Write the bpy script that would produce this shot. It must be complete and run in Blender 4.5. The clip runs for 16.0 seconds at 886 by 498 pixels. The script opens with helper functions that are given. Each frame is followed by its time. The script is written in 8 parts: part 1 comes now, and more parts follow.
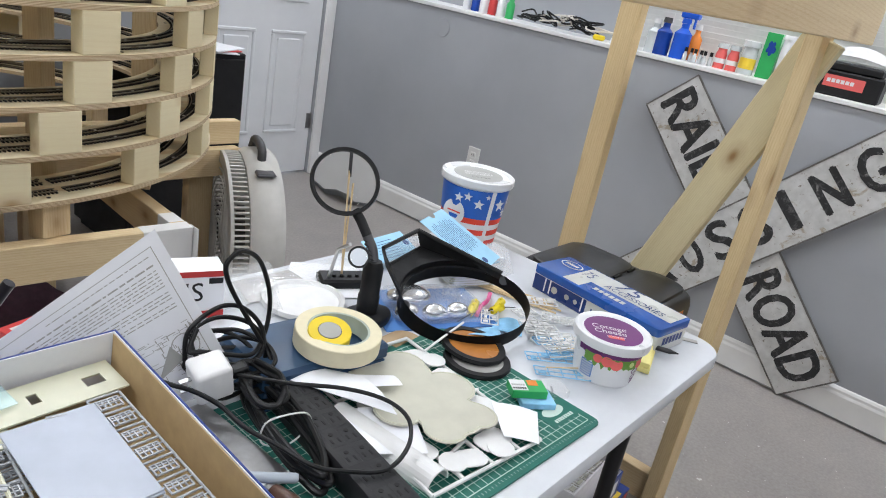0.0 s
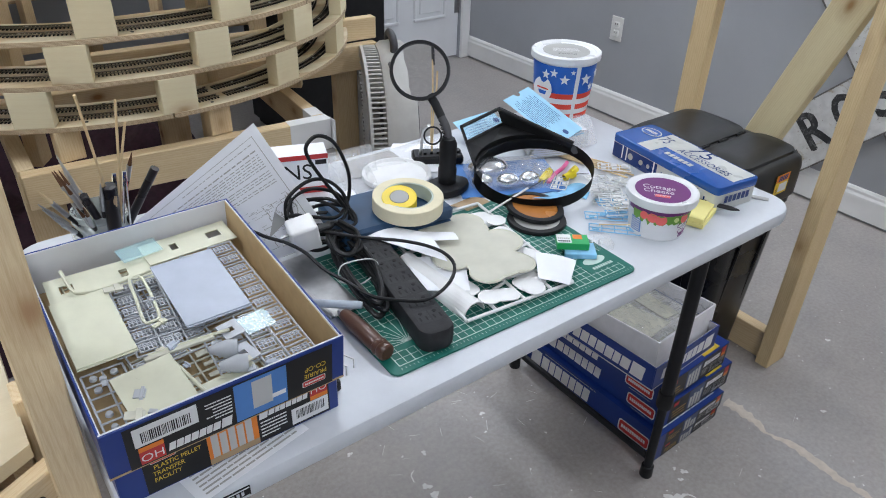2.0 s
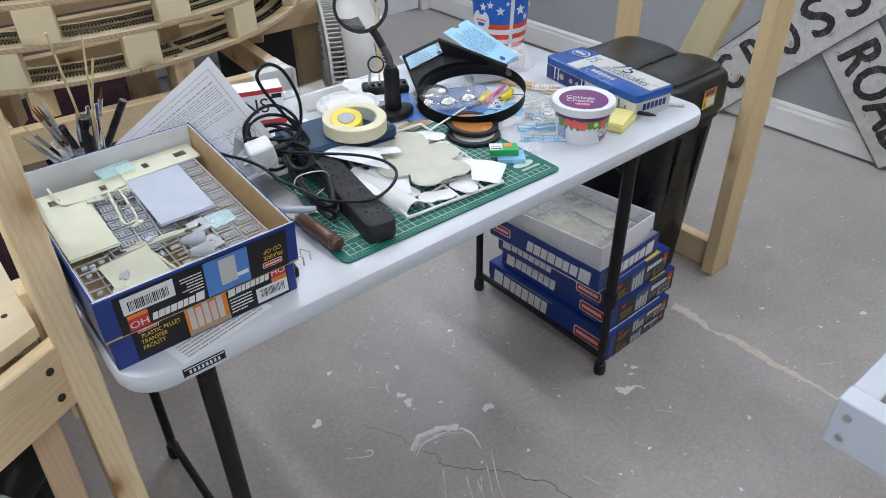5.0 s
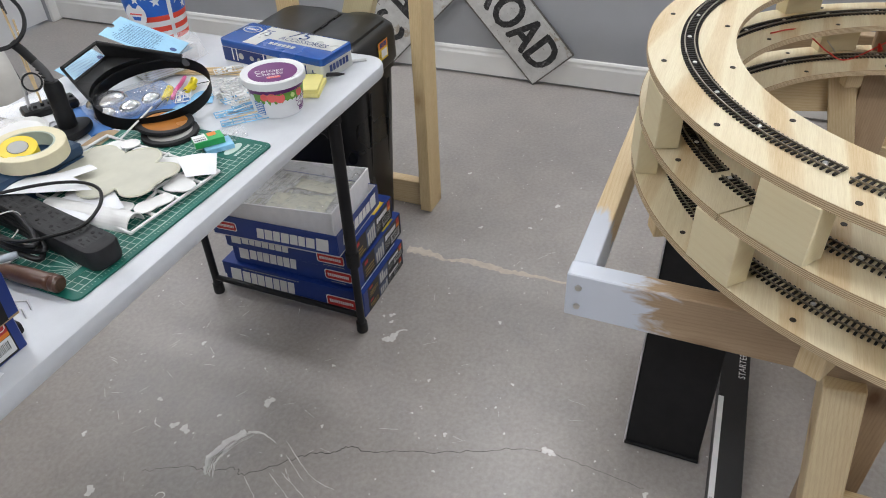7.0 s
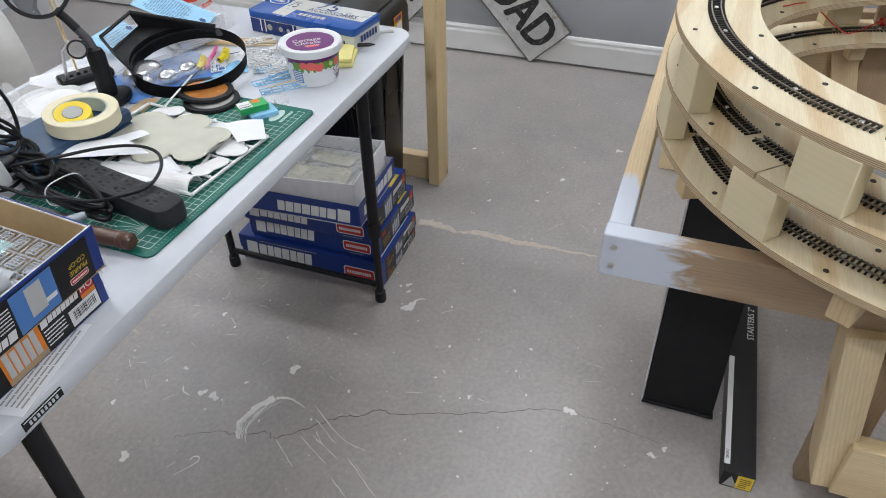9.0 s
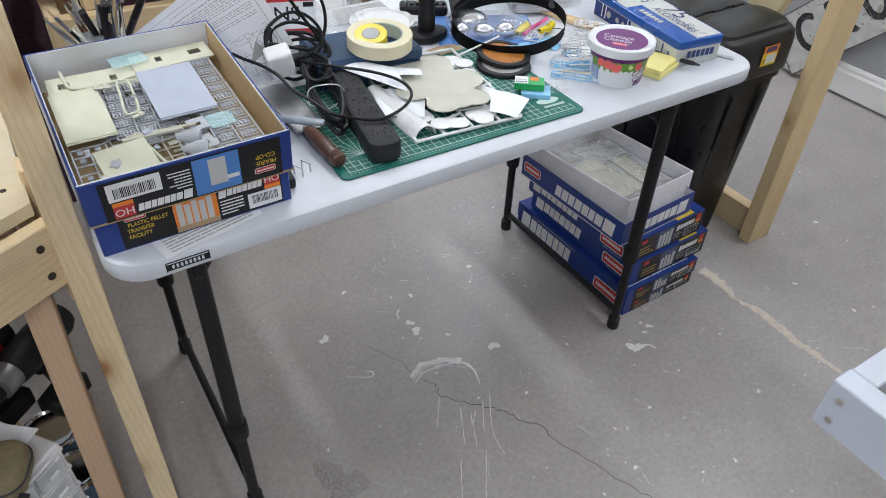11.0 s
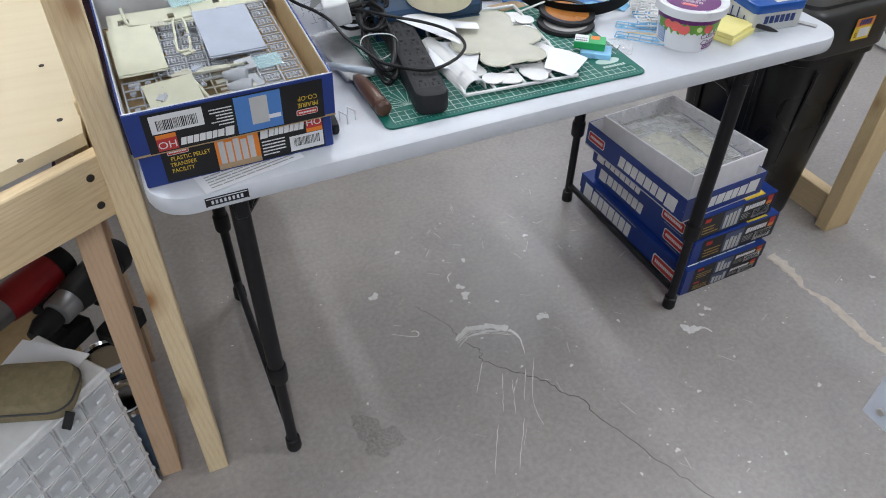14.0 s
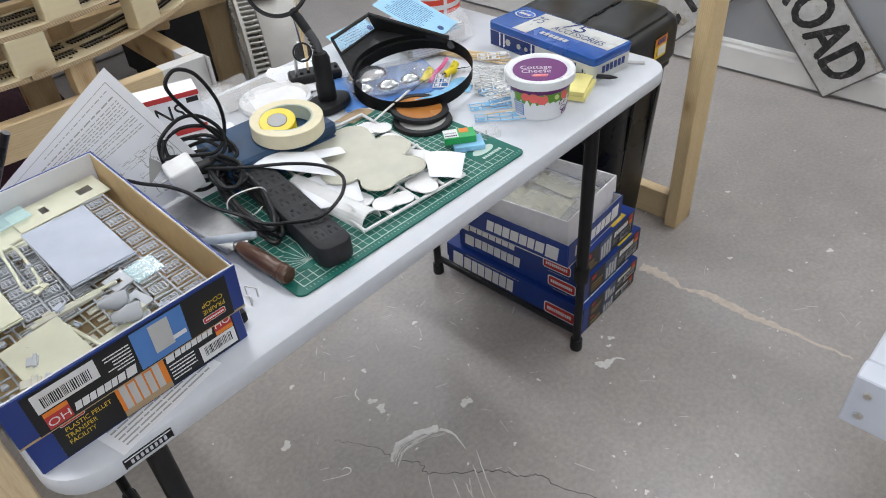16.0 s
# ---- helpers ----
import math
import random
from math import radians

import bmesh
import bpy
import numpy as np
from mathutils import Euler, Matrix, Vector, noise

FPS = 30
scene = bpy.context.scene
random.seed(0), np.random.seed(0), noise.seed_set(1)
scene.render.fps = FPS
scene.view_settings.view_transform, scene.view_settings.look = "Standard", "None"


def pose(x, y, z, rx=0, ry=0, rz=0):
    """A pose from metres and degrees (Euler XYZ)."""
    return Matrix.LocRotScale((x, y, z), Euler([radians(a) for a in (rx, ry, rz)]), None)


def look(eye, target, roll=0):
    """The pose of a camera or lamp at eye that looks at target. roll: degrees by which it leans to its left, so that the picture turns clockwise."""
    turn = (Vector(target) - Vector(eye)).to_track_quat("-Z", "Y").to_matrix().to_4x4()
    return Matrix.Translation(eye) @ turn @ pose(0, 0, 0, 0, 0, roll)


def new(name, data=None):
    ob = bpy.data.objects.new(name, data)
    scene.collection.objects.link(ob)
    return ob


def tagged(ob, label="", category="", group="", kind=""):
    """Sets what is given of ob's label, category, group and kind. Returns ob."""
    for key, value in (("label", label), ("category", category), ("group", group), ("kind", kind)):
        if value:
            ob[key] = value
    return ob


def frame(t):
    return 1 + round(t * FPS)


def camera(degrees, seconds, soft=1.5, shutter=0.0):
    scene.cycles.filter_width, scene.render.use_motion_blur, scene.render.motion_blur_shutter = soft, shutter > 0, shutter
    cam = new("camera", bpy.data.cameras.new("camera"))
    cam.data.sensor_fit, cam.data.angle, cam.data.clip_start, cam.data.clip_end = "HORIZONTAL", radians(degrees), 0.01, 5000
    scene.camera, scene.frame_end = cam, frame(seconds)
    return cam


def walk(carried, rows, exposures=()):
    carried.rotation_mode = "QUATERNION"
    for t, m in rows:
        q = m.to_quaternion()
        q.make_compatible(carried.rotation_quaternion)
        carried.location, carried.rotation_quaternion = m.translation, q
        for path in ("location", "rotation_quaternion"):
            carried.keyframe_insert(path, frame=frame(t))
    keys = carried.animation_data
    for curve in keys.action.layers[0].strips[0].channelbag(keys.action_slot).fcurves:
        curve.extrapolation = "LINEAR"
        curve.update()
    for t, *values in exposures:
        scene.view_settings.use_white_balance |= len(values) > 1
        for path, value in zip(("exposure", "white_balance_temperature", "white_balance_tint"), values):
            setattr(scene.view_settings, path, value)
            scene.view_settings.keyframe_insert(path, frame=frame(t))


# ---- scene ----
cam = camera(63.8, 16.0, 1.0)
PATH = [
    (0, (-0.38, -0.317, 1.268), (1.114, 0.799, 0.546), 11.2),
    (0.5, (-0.405, -0.406, 1.336), (0.935, 0.801, 0.471), 8.1),
    (1, (-0.411, -0.473, 1.354), (0.777, 0.827, 0.406), 5.5),
    (1.5, (-0.371, -0.54, 1.354), (0.751, 0.779, 0.353), 4.1),
    (2, (-0.363, -0.568, 1.352), (0.673, 0.767, 0.282), 1.9),
    (2.5, (-0.354, -0.578, 1.353), (0.647, 0.759, 0.253), 0.6),
    (3, (-0.349, -0.596, 1.362), (0.642, 0.727, 0.237), 0.1),
    (3.5, (-0.344, -0.619, 1.356), (0.649, 0.697, 0.223), -0.6),
    (6, (-0.453, -0.809, 1.35), (0.677, 0.341, 0.167), -2.2),
    (6.5, (-0.43, -0.814, 1.349), (0.849, 0.16, 0.16), -1.9),
    (7, (-0.454, -0.734, 1.341), (1.001, -0.095, 0.127), -2.4),
    (7.5, (-0.487, -0.694, 1.334), (1.015, -0.216, 0.103), -3.1),
    (8, (-0.503, -0.689, 1.335), (0.995, -0.23, 0.092), -2.5),
    (8.5, (-0.527, -0.679, 1.341), (0.963, -0.215, 0.09), -0.5),
    (9, (-0.553, -0.646, 1.342), (0.904, -0.086, 0.092), -1.2),
    (9.5, (-0.517, -0.656, 1.329), (0.883, 0.035, 0.079), 0.5),
    (10, (-0.414, -0.735, 1.331), (0.767, 0.288, 0.083), 1.6),
    (12.5, (-0.316, -0.805, 1.29), (0.407, 0.527, -0.015), 2.8),
    (13, (-0.304, -0.803, 1.273), (0.38, 0.524, -0.057), 3.4),
    (13.5, (-0.298, -0.807, 1.28), (0.348, 0.526, -0.065), 2.3),
    (14, (-0.301, -0.822, 1.296), (0.343, 0.511, -0.049), 1.0),
    (14.5, (-0.28, -0.852, 1.317), (0.541, 0.435, 0.025), -1.3),
    (15, (-0.272, -0.884, 1.327), (0.751, 0.265, 0.049), -2.7),
    (15.5, (-0.302, -0.809, 1.329), (0.751, 0.325, 0.061), -2.7),
    (16, (-0.335, -0.612, 1.334), (0.757, 0.499, 0.081), -4.7),
]
# the clip camera's drifting white balance: seconds, stops, kelvin, tint
WHITE = [(0, 0.48, 6280, 10), (1, 0.46, 6080, 10), (2, 0.36, 5980, 10), (3.5, 0.45, 5980, 10), (6, 0.42, 6050, 10), (7, 0.44, 6400, 10), (8.2, 0.42, 6400, 10), (9, 0.40, 6200, 10), (10, 0.46, 6180, 10), (12.5, 0.45, 6050, 10), (14, 0.46, 6100, 10), (15.5, 0.45, 6150, 10), (16, 0.48, 6300, 10)]
walk(cam, [(t, look(eye, target, roll)) for t, eye, target, roll in PATH], WHITE)

# ---- light: overcast window light, six unseen ceiling light bars ----
world = bpy.data.worlds.new("sky")
scene.world = world
world.use_nodes = True
wn = world.node_tree
sky = wn.nodes.new("ShaderNodeTexSky")
sky.sky_type, sky.sun_disc, sky.sun_elevation, sky.sun_rotation = "NISHITA", False, radians(40), radians(70)
wn.links.new(sky.outputs[0], wn.nodes["Background"].inputs[0])
wn.nodes["Background"].inputs[1].default_value = 0.12
sun = new("sun", bpy.data.lights.new("sun", "SUN"))
sun.data.energy, sun.data.angle, sun.data.color = 0.8, radians(10), (1, 0.95, 0.88)
sun.matrix_world = look((6, 4, 6), (0, 0, 0))


def area(name, at, target, sx, sy, watts, color):
    lamp = new(name, bpy.data.lights.new(name, "AREA"))
    lamp.data.shape, lamp.data.size, lamp.data.size_y, lamp.data.energy, lamp.data.color = "RECTANGLE", sx, sy, watts, color
    lamp.matrix_world = look(at, target)
    return lamp


COOL = (0.955, 0.965, 0.99)
# two bars are likely; the others are added, all placed and powered for brightness
LIGHT_BARS = [(-1.6, -2.3, 14), (-0.5, -2.2, 17), (1.9, -0.4, 16), (-1.2, 0.7, 16), (0.5, 1.3, 11), (1.9, 2.2, 9)]
for lx, ly, watts in LIGHT_BARS:
    area("ceiling_light_bar", (lx, ly, 2.62), (lx, ly, 0), 0.12, 1.2, watts, COOL)
area("window_daylight", (2.47, 0.6, 1.75), (0, 0.6, 1.0), 2.6, 1.1, 4, (0.9, 0.95, 1.0))

# ---- helpers ----
def bm_box(sx, sy, sz, at=(0, 0, 0), bevel=0.0, rot=None, seg=1):
    """A box with its centre at `at`."""
    bm = bmesh.new()
    bmesh.ops.create_cube(bm, size=1.0)
    bmesh.ops.scale(bm, vec=(sx, sy, sz), verts=bm.verts)
    if bevel:
        bmesh.ops.bevel(bm, geom=list(bm.edges), offset=bevel, segments=seg, affect="EDGES", profile=0.5)
    if rot is not None:
        bmesh.ops.transform(bm, matrix=rot, verts=bm.verts)
    bmesh.ops.translate(bm, vec=at, verts=bm.verts)
    return bm


def bm_cyl(r1, r2, h, at=(0, 0, 0), n=24, bevel=0.0, rot=None):
    """A cylinder or cone standing on `at`."""
    bm = bmesh.new()
    bmesh.ops.create_cone(bm, cap_ends=True, segments=n, radius1=r1, radius2=r2, depth=h)
    bmesh.ops.translate(bm, vec=(0, 0, h / 2), verts=bm.verts)
    if bevel:
        rim = [e for e in bm.edges if abs(e.verts[0].co.z - e.verts[1].co.z) < 1e-6]
        bmesh.ops.bevel(bm, geom=rim, offset=bevel, segments=2, affect="EDGES", profile=0.5)
    if rot is not None:
        bmesh.ops.transform(bm, matrix=rot, verts=bm.verts)
    bmesh.ops.translate(bm, vec=at, verts=bm.verts)
    return bm


def bm_lathe(profile, n=40, at=(0, 0, 0), rot=None):
    """A turned body from (radius, height) pairs."""
    bm = bmesh.new()
    rings = []
    for r, z in profile:
        if r < 1e-6:
            rings.append([bm.verts.new((0, 0, z))])
        else:
            rings.append([bm.verts.new((r * math.cos(2 * math.pi * k / n), r * math.sin(2 * math.pi * k / n), z)) for k in range(n)])
    for a, b in zip(rings, rings[1:]):
        for k in range(n):
            j = (k + 1) % n
            if len(a) == 1 and len(b) > 1:
                bm.faces.new((a[0], b[k], b[j]))
            elif len(b) == 1 and len(a) > 1:
                bm.faces.new((a[k], a[j], b[0]))
            elif len(a) > 1:
                bm.faces.new((a[k], a[j], b[j], b[k]))
    if rot is not None:
        bmesh.ops.transform(bm, matrix=rot, verts=bm.verts)
    bmesh.ops.translate(bm, vec=at, verts=bm.verts)
    bmesh.ops.recalc_face_normals(bm, faces=bm.faces)
    return bm


def bm_plate(outline, z0, z1, holes=(), bevel=0.0):
    """A flat plate from an outline in x, y."""
    bm = bmesh.new()
    face = bm.faces.new([bm.verts.new((x, y, z0)) for x, y in outline])
    if face.normal.z > 0:
        face.normal_flip()
    got = bmesh.ops.extrude_face_region(bm, geom=[face])
    top = [v for v in got["geom"] if isinstance(v, bmesh.types.BMVert)]
    bmesh.ops.translate(bm, vec=(0, 0, z1 - z0), verts=top)
    bmesh.ops.recalc_face_normals(bm, faces=bm.faces)
    if bevel:
        rim = [e for e in bm.edges if abs(e.verts[0].co.z - e.verts[1].co.z) < 1e-6]
        bmesh.ops.bevel(bm, geom=rim, offset=bevel, segments=2, affect="EDGES", profile=0.5)
    return bm


def rounded(x0, y0, x1, y1, r, n=6):
    """The outline of a rectangle with round corners."""
    out = []
    for cx, cy, a in ((x1 - r, y0 + r, -90), (x1 - r, y1 - r, 0), (x0 + r, y1 - r, 90), (x0 + r, y0 + r, 180)):
        for k in range(n + 1):
            b = radians(a + 90 * k / n)
            out.append((cx + r * math.cos(b), cy + r * math.sin(b)))
    return out


def bm_tube(points, r, n=8, closed=False):
    """A round tube along points."""
    bm = bmesh.new()
    pts = [Vector(p) for p in points]
    rings = []
    side = None
    for k, p in enumerate(pts):
        if closed:
            d = pts[(k + 1) % len(pts)] - pts[k - 1]
        else:
            d = pts[min(k + 1, len(pts) - 1)] - pts[max(k - 1, 0)]
        d.normalize()
        if side is None:
            side = d.orthogonal().normalized()
        side = (side - d * side.dot(d)).normalized()
        up = d.cross(side)
        rings.append([bm.verts.new(p + r * (math.cos(2 * math.pi * a / n) * side + math.sin(2 * math.pi * a / n) * up)) for a in range(n)])
    pairs = list(zip(rings, rings[1:])) + ([(rings[-1], rings[0])] if closed else [])
    for a, b in pairs:
        for k in range(n):
            j = (k + 1) % n
            bm.faces.new((a[k], a[j], b[j], b[k]))
    if not closed:
        bm.faces.new(rings[0][::-1])
        bm.faces.new(rings[-1])
    bmesh.ops.recalc_face_normals(bm, faces=bm.faces)
    return bm


def smooth_path(points, steps=8, closed=False):
    """Catmull-Rom points through the given ones."""
    p = [Vector(q) for q in points]
    n = len(p)
    out = []
    for k in range(n if closed else n - 1):
        if closed:
            a, b, c, d = p[k - 1], p[k], p[(k + 1) % n], p[(k + 2) % n]
        else:
            a, b, c, d = p[max(k - 1, 0)], p[k], p[k + 1], p[min(k + 2, n - 1)]
        for s in range(steps):
            t = s / steps
            out.append(0.5 * (2 * b + (c - a) * t + (2 * a - 5 * b + 4 * c - d) * t * t + (3 * b - a - 3 * c + d) * t ** 3))
    if not closed:
        out.append(p[-1])
    return out


def merge(*bms):
    """Several bmeshes as one."""
    out = bmesh.new()
    for b in bms:
        me = bpy.data.meshes.new("tmp")
        b.to_mesh(me)
        b.free()
        out.from_mesh(me)
        bpy.data.meshes.remove(me)
    return out


def mesh_of(name, bm, material, smooth=False):
    me = bpy.data.meshes.new(name)
    bm.to_mesh(me)
    bm.free()
    me.materials.append(material)
    if smooth:
        for f in me.polygons:
            f.use_smooth = True
        me.set_sharp_from_angle(angle=radians(38))
    return me


def part(name, bm, material, parent=None, label="", smooth=False, m=None):
    """One mesh object, under a thing or a part."""
    ob = new(name, mesh_of(name, bm, material, smooth))
    if parent is not None:
        ob.parent = parent
    if m is not None:
        ob.matrix_basis = m
    if label:
        tagged(ob, label)
    return ob


def thing(name, label, category, m=None, group="", kind=""):
    """The Empty at the base of a thing."""
    ob = new(name)
    ob.empty_display_size = 0.05
    if m is not None:
        ob.matrix_basis = m
    return tagged(ob, label, category, group, kind)


def structure(name, bm, material, label, category, smooth=False):
    return tagged(part(name, bm, material, smooth=smooth), label, category, kind="structure")


def text_bm(words, size, extrude=0.0, spacing=1.0):
    """Letters as a flat mesh, centred on the origin in x, y."""
    cu = bpy.data.curves.new("letters", "FONT")
    cu.body, cu.size, cu.extrude, cu.align_x, cu.align_y = words, size, extrude, "CENTER", "CENTER"
    cu.space_character, cu.resolution_u = spacing, 3
    ob = bpy.data.objects.new("letters", cu)
    scene.collection.objects.link(ob)
    me = bpy.data.meshes.new_from_object(ob.evaluated_get(bpy.context.evaluated_depsgraph_get()))
    bpy.data.objects.remove(ob)
    bm = bmesh.new()
    bm.from_mesh(me)
    bpy.data.meshes.remove(me)
    return bm


# ---- materials ----
def material(name, color, rough=0.6, metal=0.0):
    mat = bpy.data.materials.new(name)
    mat.use_nodes = True
    b = mat.node_tree.nodes["Principled BSDF"]
    b.inputs["Base Color"].default_value = (*color, 1)
    b.inputs["Roughness"].default_value = rough
    b.inputs["Metallic"].default_value = metal
    return mat


def node(mat, kind, **values):
    n = mat.node_tree.nodes.new(kind)
    for k, v in values.items():
        n.inputs[k.replace("_", " ")].default_value = v
    return n


def ramp(mat, source, stops):
    r = mat.node_tree.nodes.new("ShaderNodeValToRGB")
    els = r.color_ramp.elements
    while len(els) < len(stops):
        els.new(0.5)
    for e, (pos, col) in zip(els, stops):
        e.position, e.color = pos, (*col, 1)
    mat.node_tree.links.new(source, r.inputs[0])
    return r.outputs[0]


def mix(mat, fac, a, b, mode="MIX"):
    m = mat.node_tree.nodes.new("ShaderNodeMix")
    m.data_type, m.blend_type = "RGBA", mode
    link = mat.node_tree.links.new
    for s, v in ((m.inputs[0], fac), (m.inputs[6], a), (m.inputs[7], b)):
        if isinstance(v, (int, float)):
            s.default_value = v
        elif isinstance(v, tuple):
            s.default_value = (*v, 1)
        else:
            link(v, s)
    return m.outputs[2]


def coords(mat, scale=(1, 1, 1), object_space=True, jitter=False):
    tc = mat.node_tree.nodes.new("ShaderNodeTexCoord")
    mp = mat.node_tree.nodes.new("ShaderNodeMapping")
    mp.inputs["Scale"].default_value = scale
    src = tc.outputs["Object"]
    if not object_space:
        src = mat.node_tree.nodes.new("ShaderNodeNewGeometry").outputs["Position"]
    mat.node_tree.links.new(src, mp.inputs[0])
    if jitter:
        info = mat.node_tree.nodes.new("ShaderNodeObjectInfo")
        mul = mat.node_tree.nodes.new("ShaderNodeVectorMath")
        mul.operation = "SCALE"
        mul.inputs[0].default_value = (37, 53, 71)
        mat.node_tree.links.new(info.outputs["Random"], mul.inputs["Scale"])
        mat.node_tree.links.new(mul.outputs[0], mp.inputs["Location"])
    return mp.outputs[0]


def noise_of(mat, vec, scale, detail=4, rough=0.55, distort=0.0):
    n = node(mat, "ShaderNodeTexNoise", Scale=scale, Detail=detail, Roughness=rough, Distortion=distort)
    mat.node_tree.links.new(vec, n.inputs["Vector"])
    return n.outputs["Fac"]


def bump(mat, height, strength=0.2, distance=0.001):
    b = node(mat, "ShaderNodeBump", Strength=strength, Distance=distance)
    mat.node_tree.links.new(height, b.inputs["Height"])
    mat.node_tree.links.new(b.outputs[0], mat.node_tree.nodes["Principled BSDF"].inputs["Normal"])


def to(mat, socket, out):
    mat.node_tree.links.new(out, mat.node_tree.nodes["Principled BSDF"].inputs[socket])


def plain(name, color, rough=0.5, metal=0.0, vary=0.12, scale=30, bumpy=0.05):
    """A surface with slight mottling and fine relief."""
    m = material(name, color, rough, metal)
    v = coords(m)
    n = noise_of(m, v, scale, 5)
    if max(color) < 0.03:
        m.node_tree.nodes["Principled BSDF"].inputs["Specular IOR Level"].default_value = 0.28
    dark = tuple(c * (1 - vary) for c in color)
    light = tuple(min(1, c * (1 + vary)) for c in color)
    to(m, "Base Color", ramp(m, n, [(0.3, dark), (0.7, light)]))
    to(m, "Roughness", ramp(m, noise_of(m, v, scale * 0.3, 3), [(0.3, (rough * 0.85,) * 3), (0.7, (min(1, rough * 1.15),) * 3)]))
    if bumpy:
        bump(m, noise_of(m, v, scale * 6, 3), bumpy)
    return m


def wood(name, light, dark, axis="X", rings=14, rough=0.6, knots=True):
    """Sawn softwood, its growth lines along one axis of the piece."""
    m = material(name, light, rough)
    along = {"X": (0.045, 1, 1), "Y": (1, 0.045, 1), "Z": (1, 1, 0.045)}[axis]
    w = node(m, "ShaderNodeTexWave", Scale=rings * 6.5, Distortion=60.0, Detail=3.0, Detail_Scale=0.05, Detail_Roughness=0.45)
    w.bands_direction = "DIAGONAL"
    m.node_tree.links.new(coords(m, along, jitter=True), w.inputs["Vector"])
    fibre = noise_of(m, coords(m, tuple(900 * s for s in along), jitter=True), 1.0, 3, 0.6)
    patch = noise_of(m, coords(m, tuple(22 * s for s in along), jitter=True), 1.0, 3, 0.55)
    late = tuple(0.76 * a + 0.24 * b for a, b in zip(light, dark))
    c = ramp(m, w.outputs["Fac"], [(0.0, light), (0.5, light), (0.80, late), (1.0, tuple(0.62 * a + 0.38 * b for a, b in zip(light, dark)))])
    c = mix(m, 0.36, c, ramp(m, patch, [(0.35, dark), (0.62, light)]))
    c = mix(m, 0.30, c, ramp(m, fibre, [(0.32, dark), (0.62, light)]))
    if knots:
        vo = node(m, "ShaderNodeTexVoronoi", Scale=1.1)
        m.node_tree.links.new(coords(m, {"X": (4.5, 8, 8), "Y": (8, 4.5, 8), "Z": (8, 8, 4.5)}[axis], jitter=True), vo.inputs["Vector"])
        c = mix(m, ramp(m, vo.outputs["Distance"], [(0.045, (0.95,) * 3), (0.085, (0.62,) * 3), (0.13, (0.3,) * 3), (0.26, (0,) * 3)]), c, (dark[0] * 0.52, dark[1] * 0.34, dark[2] * 0.2))
    info = m.node_tree.nodes.new("ShaderNodeObjectInfo")
    c = mix(m, 0.5, c, mix(m, 1.0, c, ramp(m, info.outputs["Random"], [(0, (0.76, 0.70, 0.62)), (1, (1, 1, 1))]), "MULTIPLY"))
    to(m, "Base Color", c)
    bump(m, fibre, 0.25, 0.0006)
    return m


def plywood(name):
    """Rotary-cut softwood veneer: cream with long tan flames, fine pores and a few dark flecks."""
    m = material(name, (0.8, 0.7, 0.5), 0.55)
    warp = noise_of(m, coords(m, (1.6, 1.6, 1.6), jitter=True), 1.0, 2)
    w = node(m, "ShaderNodeTexWave", Scale=1.5, Distortion=15.0, Detail=3.0, Detail_Scale=0.75, Detail_Roughness=0.5)
    w.bands_direction = "Y"
    m.node_tree.links.new(coords(m, (0.30, 1.9, 1.0), jitter=True), w.inputs["Vector"])
    fl = mix(m, 1.0, ramp(m, w.outputs["Fac"], [(0.60, (0,) * 3), (0.74, (0.75,) * 3), (0.93, (1,) * 3)]), ramp(m, warp, [(0.40, (0.15,) * 3), (0.58, (1,) * 3)]), "MULTIPLY")
    fibre = noise_of(m, coords(m, (30, 700, 30)), 1.0, 3, 0.65)
    streak = noise_of(m, coords(m, (5, 90, 5), jitter=True), 1.0, 3, 0.6)
    c = mix(m, fl, (0.80, 0.71, 0.49), (0.63, 0.46, 0.24))
    c = mix(m, 0.20, c, ramp(m, streak, [(0.38, (0.58, 0.42, 0.22)), (0.60, (0.87, 0.79, 0.59))]))
    c = mix(m, 0.16, c, ramp(m, fibre, [(0.35, (0.42, 0.29, 0.15)), (0.6, (0.86, 0.77, 0.57))]))
    to(m, "Base Color", c)
    bump(m, fibre, 0.25, 0.0005)
    return m


PINE_L, PINE_D = (0.83, 0.69, 0.44), (0.56, 0.36, 0.16)
pine_x, pine_y, pine_z = (wood("pine_" + a.lower(), PINE_L, PINE_D, a) for a in "XYZ")

